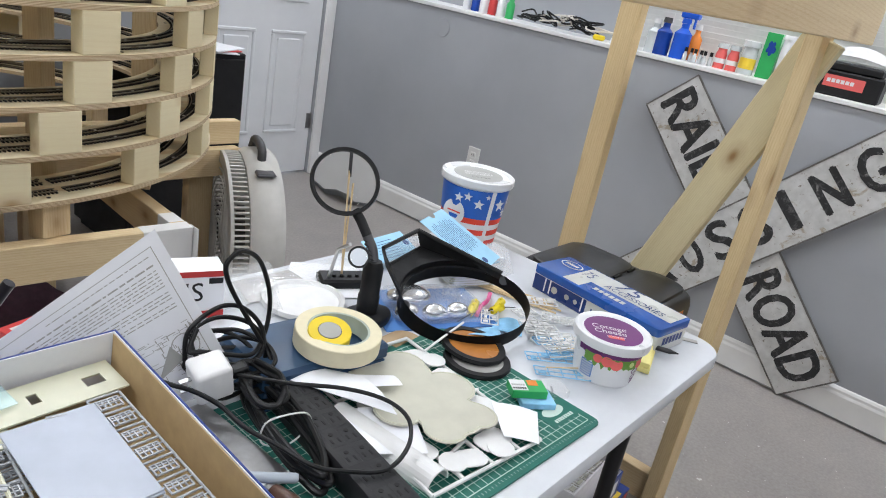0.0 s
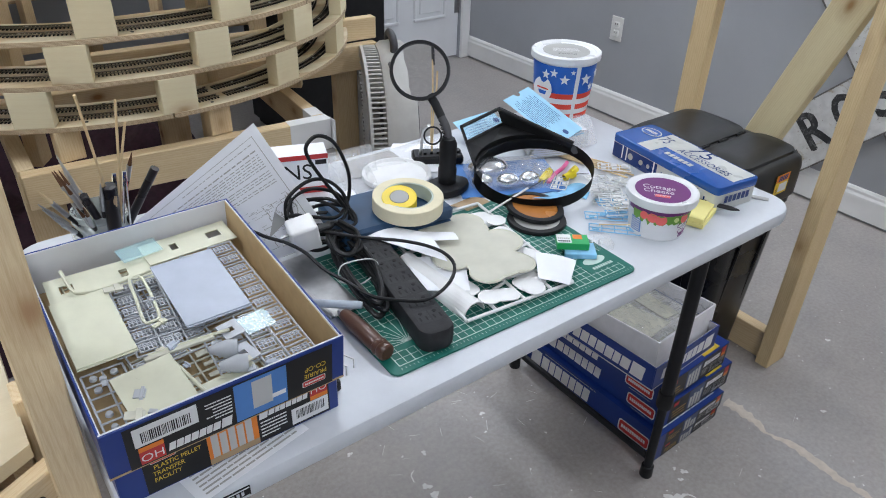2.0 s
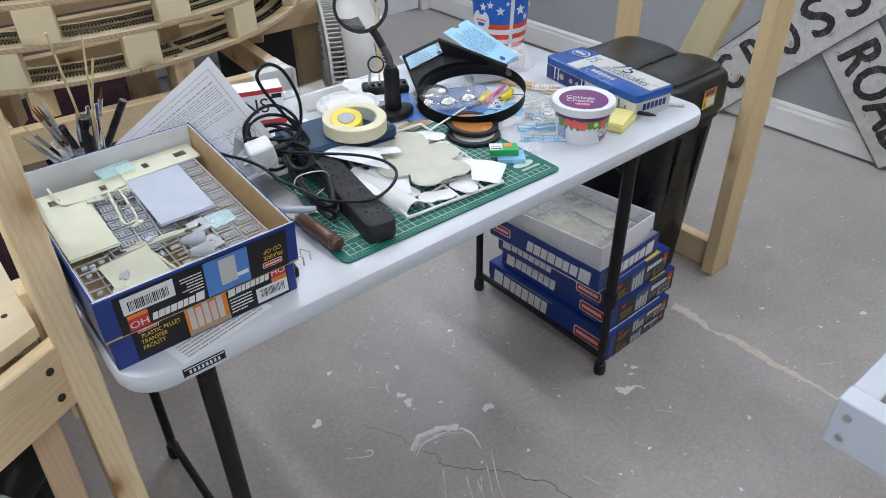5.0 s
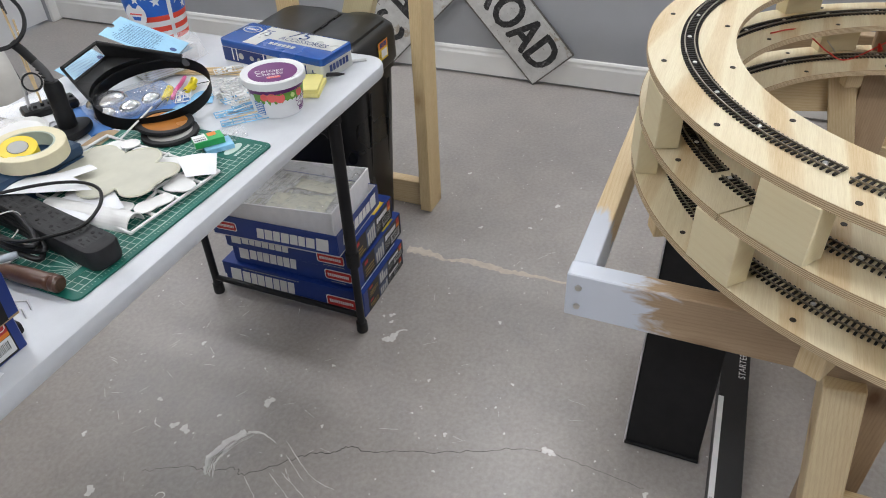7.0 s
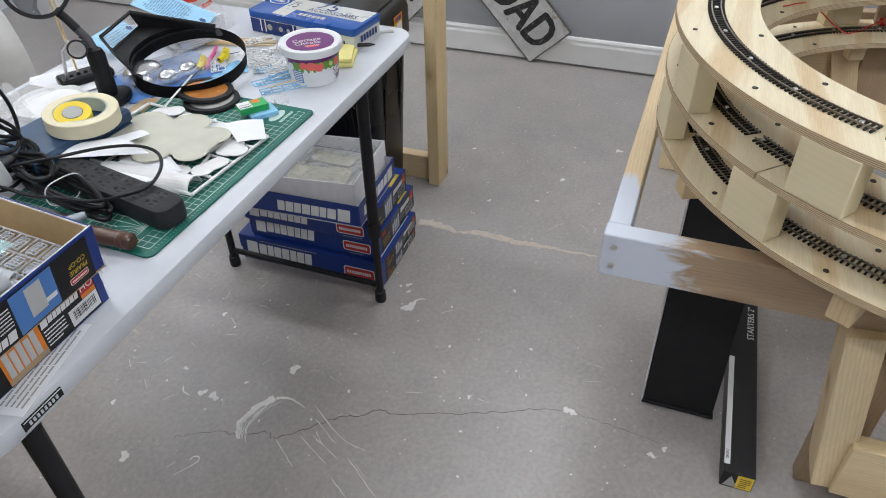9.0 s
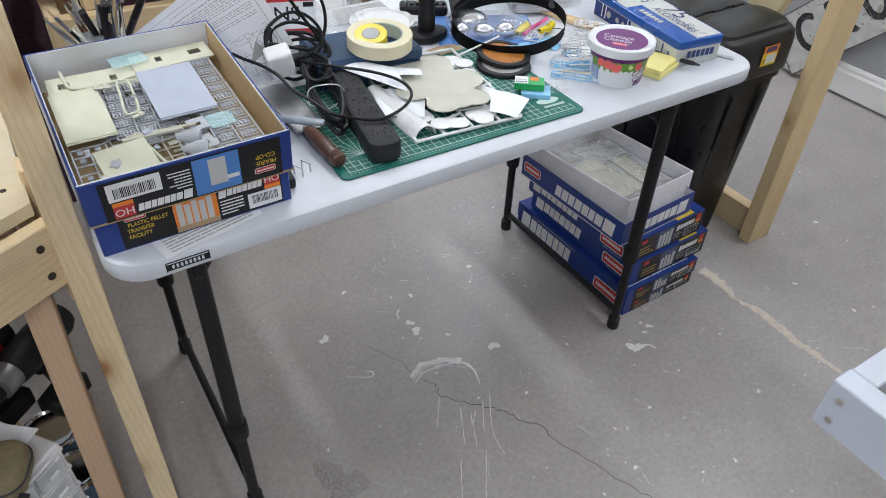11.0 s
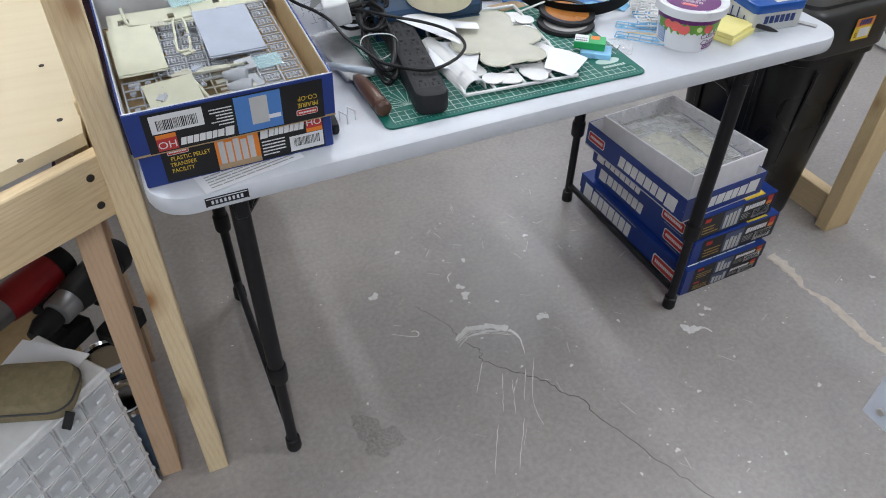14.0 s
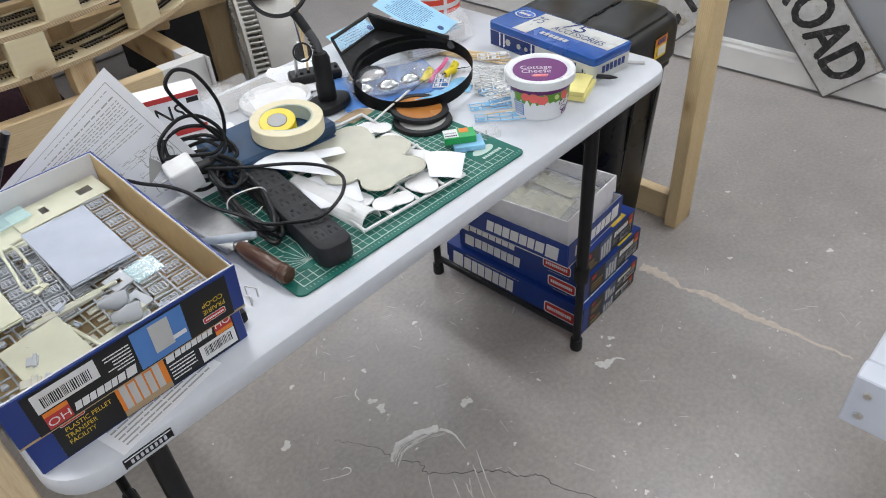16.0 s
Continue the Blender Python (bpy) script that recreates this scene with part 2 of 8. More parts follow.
# ---- surface materials of the room ----
def concrete_floor():
    m = material("sealed_concrete", (0.33, 0.31, 0.28), 0.42)
    v = coords(m, object_space=False)
    big = noise_of(m, v, 1.3, 5, 0.6)
    mid = noise_of(m, v, 7.0, 6, 0.62, 0.4)
    fine = noise_of(m, v, 90.0, 3, 0.6)
    c = mix(m, 0.5, ramp(m, big, [(0.34, (0.284, 0.264, 0.247)), (0.52, (0.377, 0.343, 0.314)), (0.68, (0.434, 0.407, 0.387))]), ramp(m, mid, [(0.32, (0.303, 0.285, 0.274)), (0.5, (0.367, 0.338, 0.314)), (0.70, (0.434, 0.405, 0.378))]))
    c = mix(m, 0.22, c, ramp(m, fine, [(0.35, (0.167, 0.159, 0.159)), (0.7, (0.492, 0.468, 0.456))]))
    grit = noise_of(m, v, 420.0, 2, 0.7)
    c = mix(m, ramp(m, grit, [(0.66, (0,) * 3), (0.80, (0.26,) * 3)]), c, (0.148, 0.139, 0.138))
    c = mix(m, ramp(m, noise_of(m, v, 260.0, 2, 0.7), [(0.68, (0,) * 3), (0.78, (0.6,) * 3)]), c, (0.571, 0.547, 0.530))
    blotch = noise_of(m, v, 3.1, 6, 0.68, 0.8)
    c = mix(m, ramp(m, blotch, [(0.30, (0.12,) * 3), (0.56, (0,) * 3)]), c, (0.231, 0.209, 0.193))
    c = mix(m, ramp(m, noise_of(m, v, 16, 5, 0.7), [(0.60, (0,) * 3), (0.74, (0.25,) * 3)]), c, (0.463, 0.438, 0.424))
    specks = node(m, "ShaderNodeTexVoronoi", Scale=9.0, Randomness=1.0)
    m.node_tree.links.new(v, specks.inputs["Vector"])
    gate = noise_of(m, v, 2.2, 2)
    dots = ramp(m, specks.outputs["Distance"], [(0.028, (1,) * 3), (0.042, (0,) * 3)])
    c = mix(m, mix(m, 1.0, dots, ramp(m, gate, [(0.5, (0,) * 3), (0.6, (0.8,) * 3)]), "MULTIPLY"), c, (0.6, 0.57, 0.53))
    to(m, "Base Color", c)
    to(m, "Roughness", ramp(m, mid, [(0.3, (0.30,) * 3), (0.75, (0.42,) * 3)]))
    bump(m, fine, 0.12, 0.0006)
    return m


floor_mat = concrete_floor()
grey_wall = plain("grey_wall_paint", (0.37, 0.385, 0.41), 0.65, vary=0.05, scale=3, bumpy=0.12)
white_trim = plain("white_trim_paint", (0.78, 0.78, 0.77), 0.4, vary=0.04, scale=8, bumpy=0.03)
white_ceiling = plain("white_ceiling_paint", (0.8, 0.8, 0.79), 0.8, vary=0.04, scale=4, bumpy=0.15)

# ---- room shell ----
EAST, NORTH, SOUTH, WEST, HIGH, LEDGE = 2.42, 2.84, -3.4, -2.8, 2.72, 1.105
structure("floor", bm_box(EAST - WEST + 0.6, NORTH - SOUTH + 0.3, 0.1, ((EAST + WEST) / 2 + 0.3, (NORTH + SOUTH) / 2, -0.05)), floor_mat, "worn grey sealed concrete floor with cracks and paint spots", "floor")
structure("ceiling", bm_box(EAST - WEST + 0.6, NORTH - SOUTH + 0.3, 0.1, ((EAST + WEST) / 2 + 0.3, (NORTH + SOUTH) / 2, HIGH + 0.05)), white_ceiling, "white painted flat ceiling", "ceiling")
structure("wall_east_lower", bm_box(0.3, NORTH - SOUTH, LEDGE - 0.02, (EAST + 0.15, (NORTH + SOUTH) / 2, (LEDGE - 0.02) / 2)), grey_wall, "grey painted lower wall carrying a white ledge", "wall")
structure("window_ledge", bm_box(0.31, NORTH - SOUTH, 0.018, (EAST + 0.145, (NORTH + SOUTH) / 2, LEDGE - 0.009), 0.002), white_trim, "white painted ledge along the top of the lower wall", "ledge")
WIN0, WIN1, WTOP = -0.9, 1.15, 2.15
for y0, y1, z0, z1 in ((SOUTH, WIN0, LEDGE, HIGH), (WIN1, NORTH, LEDGE, HIGH), (WIN0, WIN1, WTOP, HIGH)):
    structure("wall_east_upper", bm_box(0.12, y1 - y0, z1 - z0, (EAST + 0.30, (y0 + y1) / 2, (z0 + z1) / 2)), grey_wall, "grey painted wall above the ledge", "wall")
structure("wall_west", bm_box(0.12, NORTH - SOUTH, HIGH, (WEST - 0.06, (NORTH + SOUTH) / 2, HIGH / 2)), grey_wall, "plain grey painted wall", "wall")
structure("wall_south", bm_box(EAST - WEST, 0.12, HIGH, ((EAST + WEST) / 2, SOUTH - 0.06, HIGH / 2)), grey_wall, "plain grey painted wall", "wall")
DOOR_R, DOOR_W, DOOR_H = 2.355, 0.76, 2.03
structure("wall_north", bm_box(DOOR_R - DOOR_W - WEST, 0.12, HIGH, ((DOOR_R - DOOR_W + WEST) / 2, NORTH + 0.06, HIGH / 2)), grey_wall, "grey painted wall beside the white door", "wall")
structure("wall_north_side", bm_box(EAST - DOOR_R, 0.12, HIGH, ((EAST + DOOR_R) / 2, NORTH + 0.06, HIGH / 2)), grey_wall, "narrow grey wall between door and corner", "wall")
structure("wall_north_head", bm_box(DOOR_W, 0.12, HIGH - DOOR_H, (DOOR_R - DOOR_W / 2, NORTH + 0.06, (HIGH + DOOR_H) / 2)), grey_wall, "grey wall above the door", "wall")


def baseboard(length, m):
    """A profiled board with a stepped top."""
    prof = [(0, 0.012), (0.014, 0.012), (0.014, 0.098), (0.010, 0.108), (0.010, 0.118), (0.005, 0.126), (0.0, 0.130)]
    bm = bmesh.new()
    a = [bm.verts.new((0, x, z)) for x, z in prof]
    b = [bm.verts.new((length, x, z)) for x, z in prof]
    for k in range(len(prof)):
        j = (k + 1) % len(prof)
        bm.faces.new((a[k], a[j], b[j], b[k]))
    bm.faces.new(a)
    bm.faces.new(b[::-1])
    bmesh.ops.recalc_face_normals(bm, faces=bm.faces)
    ob = structure("baseboard", bm, white_trim, "white painted profiled baseboard with a dark gap below", "baseboard")
    ob.matrix_basis = m
    return ob


baseboard(NORTH - SOUTH, pose(EAST, SOUTH, 0, 0, 0, 90))
baseboard(DOOR_R - DOOR_W - 0.06 - WEST, pose(DOOR_R - DOOR_W - 0.06, NORTH, 0, 0, 0, 180))

# ---- door ----
door_white = plain("door_white_paint", (0.74, 0.75, 0.77), 0.38, vary=0.03, scale=6, bumpy=0.02)
hinge_metal = plain("hinge_steel", (0.3, 0.3, 0.31), 0.4, 0.9)


def panel_door():
    d = thing("door_1", "closed white six-panel interior door with dark hinges", "door", pose(DOOR_R - DOOR_W, NORTH + 0.02, 0.012), kind="structure")
    bm = bm_box(DOOR_W - 0.006, 0.036, DOOR_H - 0.02, (DOOR_W / 2, 0.018, (DOOR_H - 0.02) / 2), 0.001)
    part("door_leaf", bm, door_white, d)
    for cx in (0.215, 0.545):
        for z0, z1 in ((0.24, 0.80), (0.95, 1.55), (1.66, 1.86)):
            w, h = 0.23, z1 - z0
            frame_bm = merge(bm_box(w, 0.012, 0.018, (cx, -0.003, z0 + 0.009), 0.004), bm_box(w, 0.012, 0.018, (cx, -0.003, z1 - 0.009), 0.004),
                             bm_box(0.018, 0.012, h - 0.037, (cx - w / 2 + 0.009, -0.003, (z0 + z1) / 2), 0.004), bm_box(0.018, 0.012, h - 0.037, (cx + w / 2 - 0.009, -0.003, (z0 + z1) / 2), 0.004))
            p = part("door_panel", bm_box(w - 0.08, 0.010, h - 0.08, (cx, -0.003, (z0 + z1) / 2), 0.0045), door_white, d)
            part("moulding", frame_bm, door_white, p)
    for z in (0.30, 1.02, 1.75):
        part("hinge", merge(bm_cyl(0.006, 0.006, 0.09, (DOOR_W - 0.002, -0.006, z - 0.045), 10), bm_box(0.03, 0.003, 0.088, (DOOR_W - 0.018, -0.0005, z))), hinge_metal, d, "dark steel butt hinge")
    part("door_knob", bm_lathe([(0, -0.07), (0.02, -0.068), (0.027, -0.05), (0.02, -0.035), (0.01, -0.03), (0.01, -0.012), (0.03, -0.008), (0.03, 0), (0, 0)], 24, (0.06, 0, 0.95), Euler((radians(-90), 0, 0)).to_matrix().to_4x4()), hinge_metal, d, smooth=True)
    return d


panel_door()
for x0, x1, z0, z1 in ((DOOR_R, EAST - 0.002, 0, DOOR_H + 0.06), (DOOR_R - DOOR_W - 0.06, DOOR_R - DOOR_W, 0, DOOR_H + 0.06), (DOOR_R - DOOR_W, DOOR_R, DOOR_H, DOOR_H + 0.06)):
    structure("door_trim", bm_box(x1 - x0, 0.02, z1 - z0, ((x0 + x1) / 2, NORTH - 0.010, (z0 + z1) / 2), 0.004), white_trim, "white painted door casing", "trim")

# ---- window with blinds ----
blind_mat = plain("white_blind_vinyl", (0.8, 0.8, 0.78), 0.45, vary=0.03)
glass_mat = material("window_glass", (1, 1, 1), 0.0)
glass_mat.node_tree.nodes["Principled BSDF"].inputs["Transmission Weight"].default_value = 1.0
win = thing("window_1", "white framed window behind closed white horizontal blinds", "window", pose(EAST + 0.30, 0, 0), kind="structure")
part("window_frame", merge(bm_box(0.06, WIN1 - WIN0, 0.05, (0.02, (WIN0 + WIN1) / 2, LEDGE + 0.025)), bm_box(0.06, WIN1 - WIN0, 0.05, (0.02, (WIN0 + WIN1) / 2, WTOP - 0.025)),
                           bm_box(0.06, 0.05, WTOP - LEDGE - 0.1, (0.02, WIN0 + 0.025, (LEDGE + WTOP) / 2)), bm_box(0.06, 0.05, WTOP - LEDGE - 0.1, (0.02, WIN1 - 0.025, (LEDGE + WTOP) / 2))), white_trim, win)
pane = part("pane", bm_box(0.005, WIN1 - WIN0 - 0.1, WTOP - LEDGE - 0.1, (0.03, (WIN0 + WIN1) / 2, (LEDGE + WTOP) / 2)), glass_mat, win)
pane.visible_shadow = False
slat = mesh_of("slat", bm_box(0.026, WIN1 - WIN0 - 0.02, 0.0015, (0, 0, 0), rot=Euler((0, radians(62), 0)).to_matrix().to_4x4()), blind_mat)
blinds = thing("blinds", "closed white horizontal vinyl blinds hanging in the window", "blinds", pose(EAST + 0.21, (WIN0 + WIN1) / 2, LEDGE))
for k in range(46):
    s = new("slat", slat)
    s.parent, s.location = blinds, (0, 0, 0.02 + 0.0225 * k)
for dy in (-0.8, -0.25, 0.3, 0.85):
    part("cord", bm_box(0.001, 0.003, 1.04, (-0.014, dy, 0.53)), blind_mat, blinds)
part("head_rail", bm_box(0.03, WIN1 - WIN0 - 0.02, 0.03, (0, 0, 1.048)), blind_mat, blinds)

# ---- ceiling light bars ----
glow = material("light_tube_glow", (1, 1, 1))
gb = glow.node_tree.nodes["Principled BSDF"]
gb.inputs["Emission Color"].default_value, gb.inputs["Emission Strength"].default_value = (*COOL, 1), 9.0
for lx, ly, watts in LIGHT_BARS:
    bar = thing("ceiling_light", "white linear shop light with a bright tube on the ceiling", "ceiling light", pose(lx, ly, HIGH), group="shop lights on the ceiling")
    part("housing", bm_box(0.16, 1.24, 0.05, (0, 0, -0.025), 0.005), white_trim, bar)
    part("tube", bm_cyl(0.014, 0.014, 1.18, (0.045, -0.59, -0.075), 12, rot=Euler((radians(-90), 0, 0)).to_matrix().to_4x4()), glow, bar, "glowing white tube")
    part("tube", bm_cyl(0.014, 0.014, 1.18, (-0.045, -0.59, -0.075), 12, rot=Euler((radians(-90), 0, 0)).to_matrix().to_4x4()), glow, bar, "glowing white tube")

# ---- wall outlet, round cover plate ----
outlet_white = plain("outlet_white", (0.75, 0.75, 0.73), 0.35, vary=0.03)
dark_slot = material("dark_slot", (0.004, 0.004, 0.004), 0.8)
ol = thing("wall_outlet", "white duplex outlet with cover plate on the grey wall", "outlet", pose(EAST, 1.70, 0.433))
part("cover_plate", bm_box(0.007, 0.072, 0.115, (-0.0035, 0, 0), 0.003), outlet_white, ol)
for dz in (-0.02, 0.02):
    r = part("receptacle", bm_box(0.004, 0.034, 0.028, (-0.009, 0, dz), 0.004), outlet_white, ol)
    for dy in (-0.006, 0.006):
        part("slot", bm_box(0.001, 0.0025, 0.009, (-0.0112, dy, dz + 0.003)), dark_slot, r)
plate = tagged(part("wall_cover_plate", bm_cyl(0.045, 0.043, 0.004, (EAST, 2.04, 1.0), 32, rot=Euler((0, radians(-90), 0)).to_matrix().to_4x4()), grey_wall), "round cover plate painted grey like the wall", "cover plate")

# ---- folding table ----
TABLE = 0.737
table_white = plain("table_white_plastic", (0.61, 0.632, 0.668), 0.38, vary=0.03, scale=40, bumpy=0.12)
leg_grey = plain("powder_coated_steel", (0.016, 0.016, 0.018), 0.42, 0.2, vary=0.1)
black_plastic = plain("black_plastic", (0.011, 0.011, 0.012), 0.48, vary=0.2)
TX0, TX1, TY0, TY1 = -0.333, 0.868, -0.05, 0.585


def folding_table():
    t = thing("folding_table", "white plastic folding table on dark steel telescopic legs", "table")
    mid = (TX0 + TX1) / 2
    part("tabletop", bm_plate(rounded(TX0, TY0, TX1, TY1, 0.055, 8), TABLE - 0.030, TABLE, bevel=0.007), table_white, t, smooth=True)
    for n in range(9):
        part("underside_rib", bm_box(0.012, TY1 - TY0 - 0.06, 0.008, (TX0 + 0.13 + 0.118 * n, (TY0 + TY1) / 2, TABLE - 0.034), 0.002), table_white, t)
    badge = part("badge", bm_box(0.056, 0.002, 0.014, (-0.239, TY0 - 0.0005, TABLE - 0.0145), 0.0005), black_plastic, t, "black name badge with a light border")
    part("badge_border", merge(bm_box(0.053, 0.001, 0.0007, (-0.239, TY0 - 0.002, TABLE - 0.0088)), bm_box(0.053, 0.001, 0.0007, (-0.239, TY0 - 0.002, TABLE - 0.0202))), table_white, badge)
    for k in range(8):
        part("badge_bar", bm_box(0.0030, 0.001, 0.0050, (-0.258 + 0.0054 * k, TY0 - 0.002, TABLE - 0.0145)), table_white, badge)
    for fx, sgn in ((-0.218, 1), (0.744, -1)):
        for fy in (0.04, 0.51):
            leg = part("leg", bm_cyl(0.0145, 0.0145, TABLE - 0.031 - 0.24, (fx, fy, 0.24), 20), leg_grey, t, smooth=True)
            part("inner_tube", bm_cyl(0.0105, 0.0105, 0.24, (fx, fy, 0.012), 16), leg_grey, leg, smooth=True)
            part("collar", bm_lathe([(0.0105, -0.02), (0.017, -0.02), (0.018, -0.015), (0.018, 0.018), (0.0165, 0.022), (0.0145, 0.022)], 20, (fx, fy, 0.245)), black_plastic, leg, smooth=True)
            part("foot", bm_lathe([(0, 0), (0.0145, 0), (0.0155, 0.004), (0.0145, 0.032), (0.0105, 0.034)], 20, (fx, fy, 0)), black_plastic, leg, smooth=True)
            d = -0.012 if fy < 0.2 else 0.012
            part("brace", bm_tube([(fx, fy - d * 1.3, TABLE - 0.14), (fx + sgn * 0.13, fy + (0.1 if fy < 0.2 else -0.1), TABLE - 0.04)], 0.007, 8), leg_grey, t)
            part("brace", bm_tube([(fx, fy - d * 1.3, TABLE - 0.15), (fx + sgn * 0.06, fy + (0.04 if fy < 0.2 else -0.04), TABLE - 0.04)], 0.006, 8), leg_grey, t)
            part("latch", bm_box(0.02, 0.034, 0.06, (fx, fy, TABLE - 0.085), 0.004), leg_grey, t)
        part("crossbar", bm_tube([(fx, 0.04, 0.055), (fx, 0.51, 0.055)], 0.0085, 10), leg_grey, t, smooth=True)
        part("crossbar", bm_tube([(fx, 0.04, TABLE - 0.055), (fx, 0.51, TABLE - 0.055)], 0.010, 10), leg_grey, t, smooth=True)
    return t


folding_table()

# ---- lumber ----
pale_green = wood("pale_greenish_pine", (0.82, 0.75, 0.49), (0.62, 0.52, 0.30), "Z")
greenish = wood("treated_pine", (0.84, 0.68, 0.40), (0.56, 0.38, 0.17), "Z")
reddish = wood("reddish_fir", (0.64, 0.46, 0.30), (0.45, 0.29, 0.17), "Z")


def board(name, a, b, w, h, up, mat, parent=None, bevel=0.002):
    """A sawn board from a to b, its w side along `up`, grain along its own z."""
    a, b, up = Vector(a), Vector(b), Vector(up)
    d = (b - a)
    z = d.normalized()
    x = (up - z * up.dot(z)).normalized()
    y = z.cross(x)
    m = Matrix((x, y, z)).transposed().to_4x4()
    m.translation = (a + b) / 2
    return part(name, bm_box(w, h, d.length, bevel=bevel), mat, parent, m=m)


bench = thing("bench_frame", "unfinished pine lumber frame standing over the white table", "bench frame")
board("post", (1.371, 0.104, 0), (1.371, 0.104, 1.32), 0.089, 0.038, (1, 0, 0), greenish, bench)
board("post", (1.364, 0.545, 0), (1.364, 0.545, 1.32), 0.038, 0.06, (1, 0, 0), greenish, bench)
board("brace", (1.40, 0.098, 1.28), (1.40, 0.495, 0.12), 0.038, 0.089, (1, 0, 0), pale_green, bench)
board("post", (-0.370, 0.094, 0), (-0.350, 0.094, 1.32), 0.038, 0.089, (1, 0, 0), pine_z, bench)
board("beam", (-0.75, 0.035, 1.315), (1.51, 0.035, 1.338), 0.11, 0.019, (0, 0, 1), pine_z, bench)
board("side_beam", (1.49, 0.047, 1.33), (1.49, 0.9, 1.33), 0.09, 0.038, (0, 0, 1), pine_z, bench)
board("floor_plate", (1.371, 0.124, 0.045), (1.371, 0.72, 0.045), 0.089, 0.038, (0, 0, 1), pine_z, bench)

# ---- helix of track on plywood rings ----
ply_face = plywood("plywood_face")


def ring_arc(cx, cy, r0, r1, a0, a1, z0, z1, n, rise=0.0):
    """A flat curved deck between two radii; rise: the height it gains along the arc."""
    bm = bmesh.new()
    rows = []
    for k in range(n + 1):
        a = radians(a0 + (a1 - a0) * k / n)
        dz = rise * k / n
        rows.append([bm.verts.new((cx + r * math.cos(a), cy + r * math.sin(a), z + dz)) for r, z in ((r0, z0), (r1, z0), (r1, z1), (r0, z1))])
    for p, q in zip(rows, rows[1:]):
        for k in range(4):
            j = (k + 1) % 4
            bm.faces.new((p[k], p[j], q[j], q[k]))
    bm.faces.new(rows[0][::-1])
    bm.faces.new(rows[-1])
    bmesh.ops.recalc_face_normals(bm, faces=bm.faces)
    return bm


rail_metal = plain("nickel_rail", (0.32, 0.28, 0.22), 0.3, 0.9)
tie_black = plain("black_tie_plastic", (0.02, 0.017, 0.015), 0.6)
PITCH, PLY = 0.101, 0.012


def track(parent, cx, cy, r, a0, a1, z, rise):
    """Rails, ties and screws along an arc on a deck."""
    n = max(6, int(abs(a1 - a0) / 3))
    t = part("track", merge(*[ring_arc(cx, cy, rr - 0.001, rr + 0.001, a0, a1, z + 0.0035, z + 0.006, n, rise) for rr in (r - 0.008, r + 0.008)]), rail_metal, parent, "nickel rails on black ties")
    count = int(radians(abs(a1 - a0)) * r / 0.0085)
    verts, faces = [], []
    for k in range(count):
        f = (k + 0.5) / count
        a = radians(a0 + (a1 - a0) * f)
        c, s, zz = math.cos(a), math.sin(a), z + rise * f
        base = len(verts)
        for dr, dt, dz in ((-0.0145, -0.0016, 0), (0.0145, -0.0016, 0), (0.0145, 0.0016, 0), (-0.0145, 0.0016, 0)):
            for h in (0.0006, 0.0035):
                rr = r + dr
                verts.append((cx + rr * c - dt * s, cy + rr * s + dt * c, zz + h))
        b = base
        faces += [(b + 1, b + 3, b + 5, b + 7), (b, b + 1, b + 7, b + 6), (b + 2, b + 3, b + 1, b), (b + 4, b + 5, b + 3, b + 2), (b + 6, b + 7, b + 5, b + 4)]
    me = bpy.data.meshes.new("tie_strip")
    me.from_pydata(verts, [], faces)
    me.materials.append(tie_black)
    ties = new("tie_strip", me)
    ties.parent = t
    tagged(ties, kind="stuff")
    return t


block_face = wood("block_pine", (0.86, 0.77, 0.52), (0.79, 0.67, 0.42), "Y", 7, 0.55, True)
screw_dark = material("dark_screw_hole", (0.03, 0.022, 0.015), 0.7)
screw_bright = plain("screw_head_steel", (0.6, 0.58, 0.55), 0.3, 0.9)
ply_side = material("plywood_edge", (0.55, 0.42, 0.26), 0.7)
ev = coords(ply_side)
ew = node(ply_side, "ShaderNodeTexWave", Scale=115.0, Distortion=0.6)
ew.bands_direction = "Z"
ply_side.node_tree.links.new(ev, ew.inputs["Vector"])
to(ply_side, "Base Color", ramp(ply_side, ew.outputs["Fac"], [(0.3, (0.36, 0.25, 0.14)), (0.6, (0.64, 0.51, 0.33))]))


